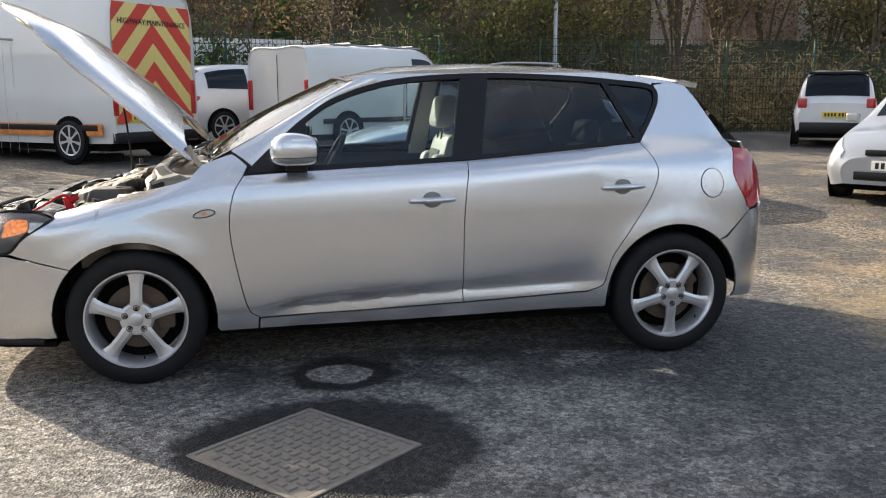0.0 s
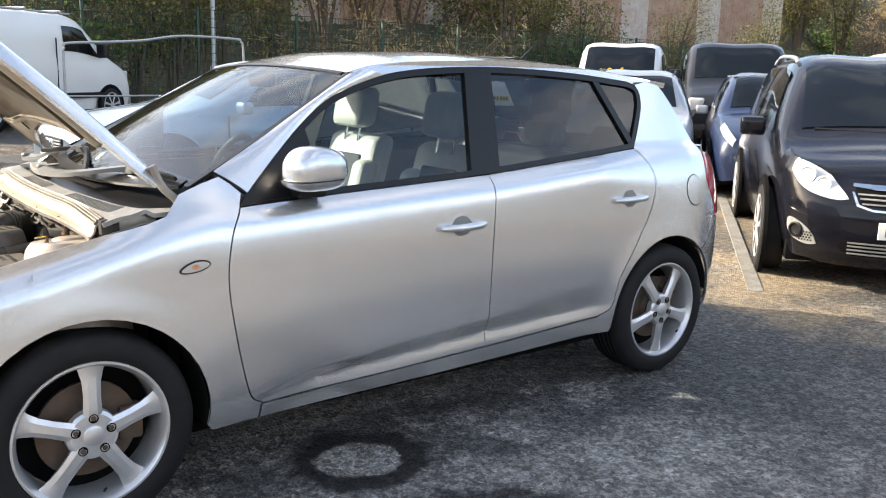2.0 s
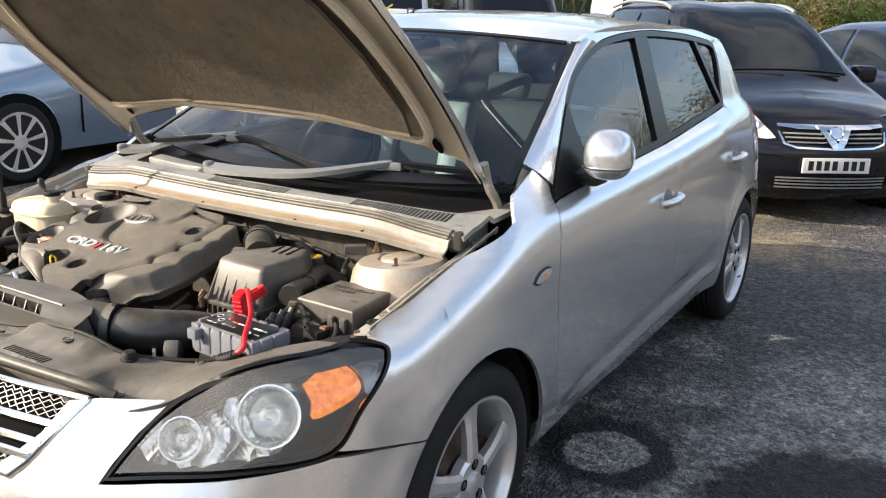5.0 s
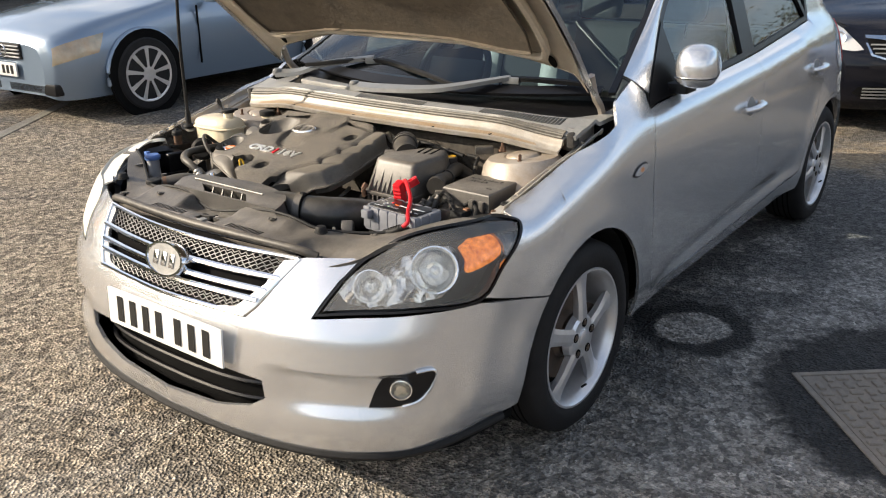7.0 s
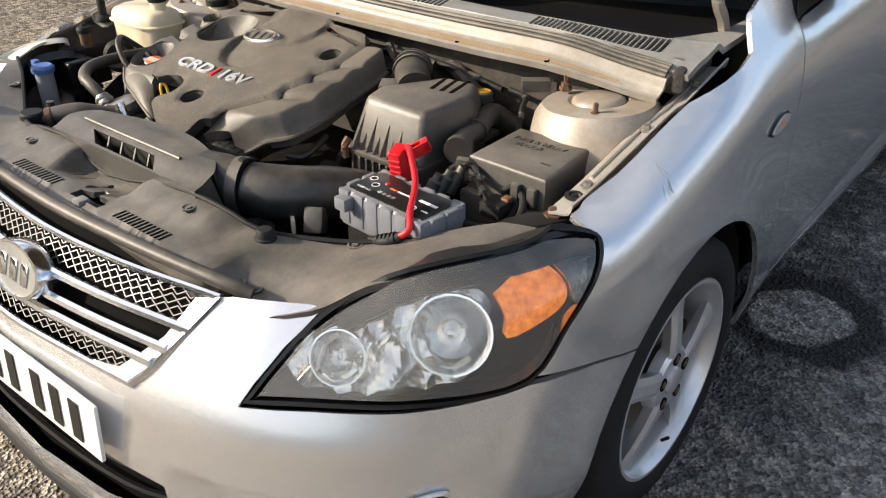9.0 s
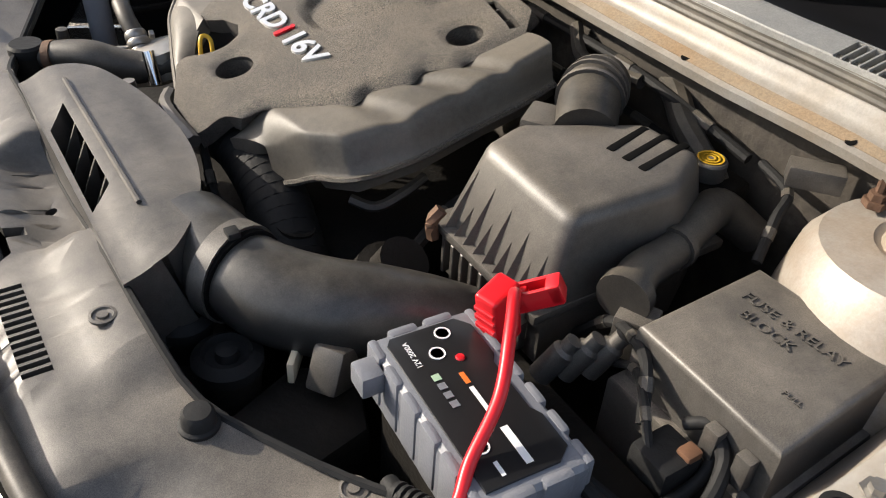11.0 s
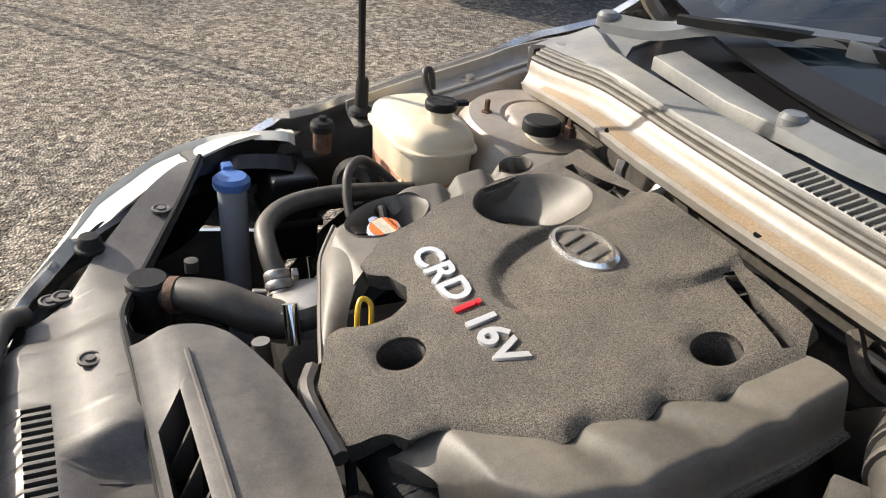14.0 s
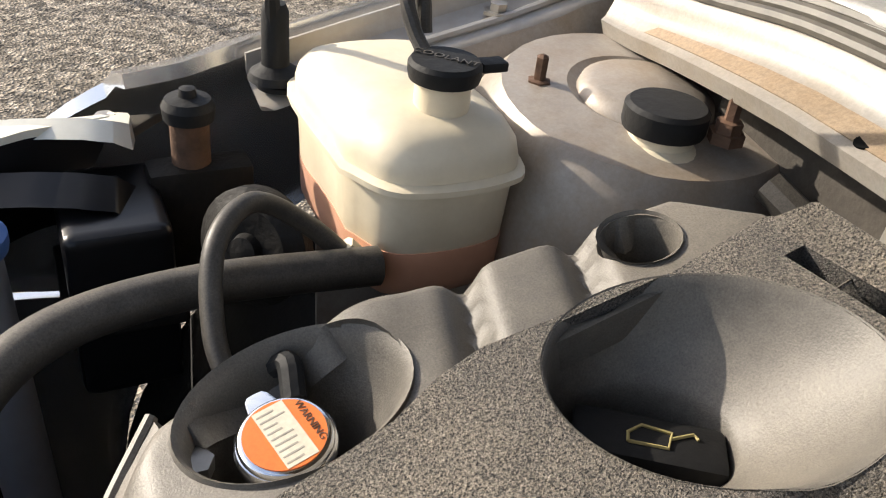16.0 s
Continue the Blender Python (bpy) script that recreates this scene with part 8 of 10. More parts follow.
def vehicle(name, label, category, rows, paint, front, back, windows, screen, rear_screen, wheels, wr=0.32, face=None, group="", spokes=7):
    """A parked vehicle. front: the ground under its nose; back: the way to its tail."""
    ang = math.atan2(back[1], back[0])
    m = Matrix.Translation((front[0], front[1], ground_z(*front) if len(front) < 3 else front[2])) @ Matrix.Rotation(ang, 4, "Z")
    ob = thing(name, label, category, group)
    ob.matrix_world = m
    hull = Hull(rows)
    n = len(rows) - 1
    for sg in (1, -1):
        def surf(s, v, sg=sg):
            p = hull.at(s, v)
            return Vector((p.x, p.y * sg, p.z))

        b = panel([(0, 0), (n, 0), (n, 4), (0, 4)], surf, 0.01, 0.25, 0.25, 0, False)
        part("body", b, paint, ob, "", 40)
        for (s0, v0), (s1, v1), (s2, v2), (s3, v3) in windows:
            part("side_window", panel([(s0, v0), (s1, v1), (s2, v2), (s3, v3)], surf, 0.01, 0.2, 0.2, 0.012, True, False, -sg), DARK_GLASS, ob, "dark side window")
        for span, nm in ((screen, "windscreen"), (rear_screen, "rear_window")):
            if span:
                s0, s1, v0, v1 = span
                part(nm, panel([(s0, v0), (s0, 4), (s1, 4), (s1, v1)], surf, 0.01, 0.2, 0.2, 0.012, True, False, -sg), DARK_GLASS, ob, "dark glass")
    for row_, nm in ((0, "nose_panel"), (-1, "tail_panel")):
        cap = [Vector(p) for p in hull.g[row_]]
        b = bmesh.new()
        b.faces.new([b.verts.new(p) for p in cap] + [b.verts.new((p.x, -p.y, p.z)) for p in cap[::-1][1:]])
        part(nm, b, paint, ob, "", 40)
    x0, x1 = rows[0][0], rows[-1][0]
    hw = max(r[1] for r in rows)
    for wx in wheels:
        for sg in (1, -1):
            o = Matrix.Translation((wx, sg * (hw + 0.012), wr)) @ Matrix.Rotation(radians(-90 * sg), 4, "X")
            # no hollow arch: its shade is a black disc on the flank
            part("wheel_arch", lathe([(wr + 0.07, -0.02), (wr + 0.065, 0.004), (0.01, 0.003)], 28, o), GAP, ob, "flat black disc painting the wheel arch's shade")
            w = part("wheel", lathe([(0.22, -0.15), (wr - 0.01, -0.16), (wr, -0.12), (wr - 0.004, 0.0), (wr * 0.93, 0.014), (wr * 0.75, 0.014)], 32, o), TYRE, ob)
            part("rim", lathe([(wr * 0.75, 0.010), (wr * 0.75, 0.017), (wr * 0.69, 0.015), (wr * 0.65, 0.006)], 32, o), ALLOY, w)
            # flat black disc, shade between the spokes put in as colour
            part("wheel_shade_disc", lathe([(wr * 0.74, 0.002), (0.01, 0.002)], 28, o, cap=False), GAP, w)
            for i in range(spokes):
                q = bmesh.new()
                hw_ = 0.17 / spokes
                ring_ = [[q.verts.new((sx * h_, rr, zz)) for sx, zz in ((-1, 0.004), (-0.7, 0.018), (0.7, 0.018), (1, 0.004))] for h_, rr in ((hw_ * 0.8, 0.04), (hw_ * 0.9, wr * 0.35), (hw_ * 1.5, wr * 0.71))]
                for a, c in zip(ring_, ring_[1:]):
                    for j in range(3):
                        q.faces.new((a[j], a[j + 1], c[j + 1], c[j]))
                part("spoke", move(q, o @ Matrix.Rotation(2 * math.pi * i / spokes, 4, "Z")), ALLOY, w, "", 20)
            part("hub", lathe([(0.062, 0.0), (0.062, 0.020), (0.034, 0.022), (0.032, 0.019), (0.002, 0.019)], 24, o), ALLOY, w)
    part("underbody", box(x0 + 0.25, -hw * 0.85, 0.16, x1 - 0.2, hw * 0.85, 0.32, 0.02), GAP, ob)
    return ob, hull


def on_nose(ob, hull, name, pts, material, label="", lift=0.012, both=True):
    """A part laid on the skin, given in (s, v)."""
    for sg in ((1, -1) if both else (1,)):
        part(name, panel(pts, lambda s, v: Vector((hull.at(s, v).x, hull.at(s, v).y * sg, hull.at(s, v).z)), 0.02, 0.1, 0.1, lift, True, False, -sg), material, ob, label)


def plate_on(ob, x, z, yellow=False, face=-1, y=0.0):
    m = Matrix.Translation((x, y, z)) @ Vector((face, 0, 0)).to_track_quat("Z", "Y").to_matrix().to_4x4()
    p = part("number_plate", move(box(-0.26, -0.056, -0.01, 0.26, 0.056, 0.006, 0.003), m), YELLOW_PLATE if yellow else WHITE_PLATE, ob, "number plate with dark bars")
    for i in range(7):
        xx = (i - 3) * 0.062 + (0.012 if i >= 4 else -0.012)
        part("plate_mark", move(box(xx - 0.02, -0.035, 0.005, xx + 0.02, 0.035, 0.0075, 0.0, 1), m), INK, p)


BAY = (0.79, 0.61)
# dark people carrier
rows = [(0.14, 0.55, 0.24, 0.46, 0.50, 0.56, 0.40, 0.02), (0.24, 0.70, 0.22, 0.62, 0.62, 0.74, 0.46, 0.03), (0.48, 0.82, 0.22, 0.78, 0.76, 0.86, 0.56, 0.04), (1.05, 0.89, 0.22, 0.93, 0.83, 1.00, 0.68, 0.04),
        (1.95, 0.90, 0.22, 0.98, 0.84, 1.53, 0.60, 0.05), (3.0, 0.90, 0.22, 1.0, 0.84, 1.60, 0.60, 0.05), (4.1, 0.89, 0.24, 1.03, 0.82, 1.55, 0.58, 0.04), (4.42, 0.84, 0.28, 1.0, 0.76, 1.15, 0.60, 0.03), (4.47, 0.80, 0.35, 0.85, 0.72, 0.95, 0.60, 0.02)]
mpv, hl = vehicle("people_carrier", "black people carrier parked nose-on in a marked bay", "car", rows, GREY_BLACK, (5.16, -0.06), BAY,
                  [((3.35, 2.15), (4.75, 2.12), (4.75, 2.85), (4.05, 2.85)), ((4.82, 2.12), (5.6, 2.12), (5.6, 2.85), (4.82, 2.85)), ((5.68, 2.15), (6.3, 2.2), (6.2, 2.8), (5.68, 2.85))], (3.12, 3.92, 3.08, 3.1), (6.3, 6.95, 3.1, 3.1), (0.85, 3.55), 0.325)
NOSE = catmull([(0.0, 0.0), (0.012, 0.2), (0.05, 0.42), (0.135, 0.62), (0.29, 0.78), (0.53, 0.868), (0.85, 0.902), (1.2, 0.905)], 10)
NOSE_S = np.r_[0, np.cumsum(np.linalg.norm(np.diff(NOSE, axis=0), axis=1))]


def nose_pt(s_, z):
    """The people carrier's front: s_ runs round the plan from its middle."""
    x, y = np.interp(s_, NOSE_S, NOSE[:, 0]), np.interp(s_, NOSE_S, NOSE[:, 1])
    x2, y2 = np.interp(s_ + 0.02, NOSE_S, NOSE[:, 0]), np.interp(s_ + 0.02, NOSE_S, NOSE[:, 1])
    t_ = Vector((x2 - x, y2 - y, 0)).normalized()
    w = smooth01((s_ - 0.5) / 0.5)
    d = (1 - w) * np.interp(z, [0.18, 0.26, 0.40, 0.55, 0.64, 0.72, 0.80], [0.10, 0.02, 0, 0.005, 0.03, 0.09, 0.20]) + w * np.interp(z, [0.18, 0.3, 0.6, 0.8, 0.92, 1.0], [0.06, 0.01, 0, 0.01, 0.06, 0.15])
    return Vector((x, y, z)) + Vector((t_.y, -t_.x, 0)) * float(d)


def on_front(name, pts, material, label="", lift=0.006, depth=0.02, parent=None, du=0.05, sides=(1, -1)):
    for sg in sides:
        last = part(name, panel(pts, lambda a, z: Vector((nose_pt(a, z).x, nose_pt(a, z).y * sg, nose_pt(a, z).z)), depth, du, 0.03, lift, True, False, -sg), material, parent or mpv, label)
    return last


on_front("front_bumper", [(0, 0.19), (0.6, 0.20), (0.80, 0.24), (0.83, 0.45), (0.90, 0.61), (1.05, 0.70), (1.15, 0.80), (1.15, 0.95), (0.80, 0.875), (0.5, 0.785), (0, 0.785)], GREY_BLACK, "", 0.0, 0.03)
on_front("bumper_crease", [(0.36, 0.44), (0.62, 0.50), (0.86, 0.56), (0.86, 0.545), (0.62, 0.484), (0.36, 0.425)], GREY_BLACK, "", 0.008, 0.012)
LMP = curve2([(0.455, 0.655), (0.54, 0.645), (0.70, 0.672), (0.82, 0.725), (0.90, 0.80), (0.915, 0.875), (0.86, 0.885), (0.74, 0.845), (0.60, 0.765), (0.50, 0.70), (0.455, 0.655)], 3)[:-1]
on_front("headlamp", LMP, LAMP_GREY, "large clear headlamp", 0.006)
for cs, cz, r in ((0.66, 0.735, 0.058), (0.80, 0.79, 0.066)):
    for sg in (1, -1):
        p = nose_pt(cs, cz)
        m = Matrix.Translation((p.x - 0.006, p.y * sg + 0.006 * sg, p.z)) @ Vector((-0.8, sg * 0.5, 0.25)).to_track_quat("Z", "Y").to_matrix().to_4x4()
        part("lamp_bowl", lathe([(r, 0.0), (r, 0.006), (r * 0.88, 0.008), (r * 0.6, 0.003), (r * 0.3, 0.006), (0.002, 0.008)], 24, m), REFLECTOR, mpv, "", 20)
fogp = curve2([(0.63, 0.335), (0.66, 0.40), (0.74, 0.46), (0.85, 0.495), (0.875, 0.46), (0.86, 0.40), (0.80, 0.35), (0.70, 0.325), (0.63, 0.335)], 3)[:-1]
on_front("fog_lamp_surround", fogp, COWL_GREY, "meshed fog lamp recess", 0.006)
for sg in (1, -1):
    p = nose_pt(0.785, 0.415)
    m = Matrix.Translation((p.x - 0.006, (p.y + 0.006) * sg, p.z)) @ Vector((-0.7, sg * 0.7, 0)).to_track_quat("Z", "Y").to_matrix().to_4x4()
    part("fog_lamp", lathe([(0.052, -0.01), (0.052, 0.012), (0.042, 0.014), (0.036, 0.004), (0.002, 0.0)], 24, m), BLACK_TRIM, mpv, "round fog lamp")
    for i in range(5):
        for j in range(4):
            a_, z_ = 0.665 + 0.022 * i + 0.011 * (j % 2), 0.352 + 0.018 * j
            q = nose_pt(a_, z_)
            part("mesh_hole", lathe([(0.007, 0), (0.007, 0.003), (0.002, 0.003)], 6, Matrix.Translation((q.x - 0.004, (q.y + 0.004) * sg, q.z)) @ Vector((-0.7, sg * 0.6, 0)).to_track_quat("Z", "Y").to_matrix().to_4x4()), GAP, mpv)
on_front("grille_gap", [(0, 0.605), (0.36, 0.625), (0.43, 0.73), (0, 0.735)], GAP, "", 0.004)
on_front("grille_bar", [(0, 0.712), (0.30, 0.718), (0.445, 0.728), (0.45, 0.748), (0.30, 0.745), (0, 0.742)], CHROME, "bright grille bar", 0.016)
on_front("grille_foot", [(0, 0.592), (0.30, 0.60), (0.385, 0.625), (0.43, 0.70), (0.445, 0.70), (0.40, 0.615), (0.30, 0.586), (0, 0.578)], CHROME, "", 0.012, du=0.03)
for z in (0.632, 0.660, 0.688):
    on_front("grille_slat", [(0.10, z - 0.006), (0.37 + (z - 0.63) * 0.6, z - 0.004), (0.37 + (z - 0.63) * 0.6, z + 0.006), (0.07, z + 0.004)], COWL_GREY, "", 0.012)
on_front("grille_chevron", [(0, 0.585), (0.035, 0.585), (0.145, 0.735), (0.10, 0.74), (0.0, 0.625)], CHROME, "bright V-shaped grille bar", 0.024)
p = nose_pt(0.0, 0.70)
part("grille_badge", lathe([(0.055, -0.01), (0.055, 0.012), (0.047, 0.018), (0.042, 0.010), (0.002, 0.012)], 28, Matrix.Translation((p.x - 0.024, 0, 0.70)) @ Vector((-1, 0, 0.35)).to_track_quat("Z", "Y").to_matrix().to_4x4()), CHROME, mpv, "round plain badge")
on_front("lower_grille", [(0, 0.285), (0.40, 0.285), (0.50, 0.335), (0.46, 0.385), (0, 0.39)], GAP, "", 0.004)
for z in (0.30, 0.325, 0.35, 0.373):
    on_front("lower_slat", [(0, z - 0.005), (0.43, z - 0.004), (0.43, z + 0.005), (0, z + 0.005)], COWL_GREY, "", 0.012)
plate_on(mpv, -0.012, 0.470)
for sg in (1, -1):
    part("door_mirror", rounded(1.38, sg * 0.98 - 0.10, 0.98, 1.52, sg * 0.98 + 0.10, 1.13, 0.045), GREY_BLACK, mpv, "black door mirror")
    part("roof_bar", tube([(2.1, sg * 0.60, 1.575), (2.4, sg * 0.60, 1.63), (3.4, sg * 0.60, 1.655), (4.1, sg * 0.58, 1.60)], 0.018, 8, 5), GALV, mpv, "silver roof bar")
    part("wiper", tube([(1.08, sg * 0.25 - 0.3, 1.055), (1.13, sg * 0.25 + 0.3, 1.065)], 0.012, 6, 3), SEAL, mpv)
part("air_freshener", lathe([(0.05, -0.004), (0.05, 0.004), (0.002, 0.005)], 10, Matrix.Translation((1.60, -0.05, 1.355)) @ Vector((-0.8, 0, 0.6)).to_track_quat("Z", "Y").to_matrix().to_4x4()), YELLOW, mpv, "yellow flower hanging tag")


# silver estate car
rows = [(0.0, 0.60, 0.25, 0.50, 0.55, 0.56, 0.40, 0.02), (0.10, 0.78, 0.22, 0.62, 0.70, 0.68, 0.50, 0.03), (0.5, 0.85, 0.22, 0.76, 0.76, 0.82, 0.58, 0.04), (1.20, 0.86, 0.22, 0.88, 0.79, 0.94, 0.64, 0.04),
        (1.95, 0.86, 0.22, 0.92, 0.80, 1.38, 0.54, 0.04), (3.0, 0.86, 0.22, 0.93, 0.80, 1.44, 0.54, 0.04), (4.0, 0.85, 0.24, 0.95, 0.78, 1.38, 0.52, 0.03), (4.22, 0.80, 0.30, 0.9, 0.72, 1.0, 0.6, 0.03), (4.28, 0.76, 0.35, 0.75, 0.68, 0.85, 0.55, 0.02)]
est, hl = vehicle("estate_car", "older silver estate car with roof bars, parked nose-on", "car", rows, SILVER_FAR, (7.55, 4.55), BAY,
                  [((3.4, 2.15), (4.8, 2.12), (4.8, 2.85), (4.1, 2.85)), ((4.88, 2.12), (5.9, 2.12), (5.9, 2.85), (4.88, 2.85))], (3.15, 3.92, 3.08, 3.1), (6.2, 6.9, 3.1, 3.1), (0.82, 3.45), 0.30)
on_nose(est, hl, "headlamp", [(0.4, 2.0), (1.5, 2.0), (1.75, 2.45), (0.7, 2.55)], LAMP_GREY, "clear headlamp")
part("grille", box(-0.02, -0.34, 0.585, 0.06, 0.34, 0.655, 0.015), BLACK_TRIM, est, "black grille slot")
part("lower_grille", box(-0.02, -0.45, 0.30, 0.06, 0.45, 0.40, 0.015), BLACK_TRIM, est)
plate_on(est, -0.02, 0.475)
for sg in (1, -1):
    part("door_mirror", rounded(1.42, sg * 0.93 - 0.08, 0.92, 1.53, sg * 0.93 + 0.08, 1.04, 0.035), SILVER_FAR, est)
    part("roof_bar", tube([(2.2, sg * 0.54, 1.44), (2.4, sg * 0.54, 1.48), (3.6, sg * 0.54, 1.485), (3.9, sg * 0.53, 1.43)], 0.014, 6, 4), BLACK_TRIM, est)

# pale blue coupe
rows = [(0.0, 0.60, 0.22, 0.56, 0.57, 0.62, 0.46, 0.02), (0.08, 0.76, 0.18, 0.66, 0.70, 0.72, 0.52, 0.03), (0.45, 0.86, 0.18, 0.76, 0.79, 0.83, 0.58, 0.05), (1.25, 0.88, 0.20, 0.88, 0.82, 0.96, 0.62, 0.05),
        (1.95, 0.87, 0.20, 0.90, 0.80, 1.27, 0.50, 0.04), (2.6, 0.87, 0.20, 0.90, 0.80, 1.32, 0.50, 0.04), (3.3, 0.88, 0.20, 0.90, 0.80, 1.15, 0.52, 0.04), (3.9, 0.84, 0.24, 0.82, 0.72, 0.90, 0.55, 0.04), (4.04, 0.74, 0.30, 0.62, 0.62, 0.72, 0.45, 0.02)]
tt, hl = vehicle("coupe_car", "pale blue coupe with nine-spoke alloy wheels", "car", rows, SILVER_BLUE, (1.42, 6.40), (1.0, 0.06),
                 [((3.45, 2.15), (5.0, 2.12), (5.0, 2.85), (4.1, 2.85)), ((5.08, 2.12), (5.9, 2.2), (5.6, 2.75), (5.08, 2.85))], (3.15, 3.92, 3.08, 3.1), (5.6, 6.7, 3.1, 3.1), (0.80, 3.22), 0.322, spokes=9)
on_nose(tt, hl, "headlamp", [(0.62, 1.18), (1.85, 1.22), (2.0, 1.72), (0.80, 1.80)], mat("hazed lamp", (0.40, 0.36, 0.26), 0.2, 0.1, 0.3, 9, dust=(0.50, 0.26, 0.10), dust_amt=0.3, coat=1), "hazy amber headlamp")
part("grille", box(-0.02, -0.33, 0.50, 0.08, 0.33, 0.635, 0.02), BLACK_TRIM, tt, "black slatted grille")
for z in (0.52, 0.55, 0.58, 0.61):
    part("grille_bar", box(-0.03, -0.32, z - 0.006, 0.0, 0.32, z + 0.006, 0.003), GALV, tt)
for i in range(4):
    part("grille_ring", tube([(-0.04, -0.105 + 0.07 * i + 0.05 * math.cos(a), 0.568 + 0.05 * math.sin(a)) for a in (2 * math.pi * k / 12 for k in range(13))], 0.006, 5, 2), CHROME, tt)
plate_on(tt, -0.03, 0.415)
for wx in (0.80, 3.22):
    for sg in (1, -1):
        part("arch_flare", tube([(wx + 0.385 * math.cos(a), sg * 0.868, 0.32 + 0.385 * math.sin(a)) for a in (radians(-8 + 196 * k / 12) for k in range(13))], 0.024, 10, 2), SILVER_BLUE, tt, "round flared wheel arch", 60)
for y0 in (-0.72, 0.05):
    part("lower_grille", box(0.0, y0, 0.22, 0.12, y0 + 0.67, 0.32, 0.02), BLACK_TRIM, tt, "slatted lower vent")
for sg in (1, -1):
    part("door_gap", box(1.42, sg * 0.876 - 0.016, 0.34, 1.427, sg * 0.876 + 0.008, 0.86, 0.001, 1), GAP, tt)
    part("door_mirror", rounded(1.50, sg * 0.95 - 0.09, 0.88, 1.62, sg * 0.95 + 0.09, 1.0, 0.04), SILVER_BLUE, tt)

# little two-seater seen from behind
rows = [(0.0, 0.60, 0.25, 0.60, 0.55, 0.70, 0.45, 0.02), (0.25, 0.78, 0.22, 0.85, 0.72, 0.90, 0.58, 0.03), (0.75, 0.82, 0.22, 0.98, 0.76, 1.05, 0.62, 0.03), (1.3, 0.83, 0.22, 1.0, 0.76, 1.5, 0.55, 0.04), (2.1, 0.83, 0.22, 1.0, 0.76, 1.52, 0.56, 0.04), (2.45, 0.82, 0.25, 1.0, 0.74, 1.40, 0.58, 0.03), (2.62, 0.80, 0.30, 0.95, 0.72, 1.02, 0.62, 0.02), (2.69, 0.74, 0.36, 0.80, 0.66, 0.88, 0.58, 0.02)]
sm, hl = vehicle("two_seater_car", "small white and black two-seater car seen from behind", "car", rows, PEARL, (13.75, 14.6), (-0.55, -0.83),
                 [((2.2, 2.15), (4.4, 2.12), (4.4, 2.85), (3.0, 2.85))], (2.05, 2.95, 3.1, 3.1), (4.75, 5.95, 2.95, 3.0), (0.5, 2.25), 0.29)
part("roof_cap", box(1.2, -0.58, 1.50, 2.42, 0.58, 1.56, 0.02), BLACK_TRIM, sm, "black roof")
for sg in (1, -1):
    part("tail_lamp", rounded(2.55, sg * 0.66 - 0.09, 0.80, 2.72, sg * 0.66 + 0.09, 1.0, 0.03), RED_LENS, sm, "red tail lamp")
part("rear_valance", box(2.5, -0.70, 0.26, 2.74, 0.70, 0.50, 0.04), BLACK_TRIM, sm)
plate_on(sm, 2.73, 0.66, True, 1)


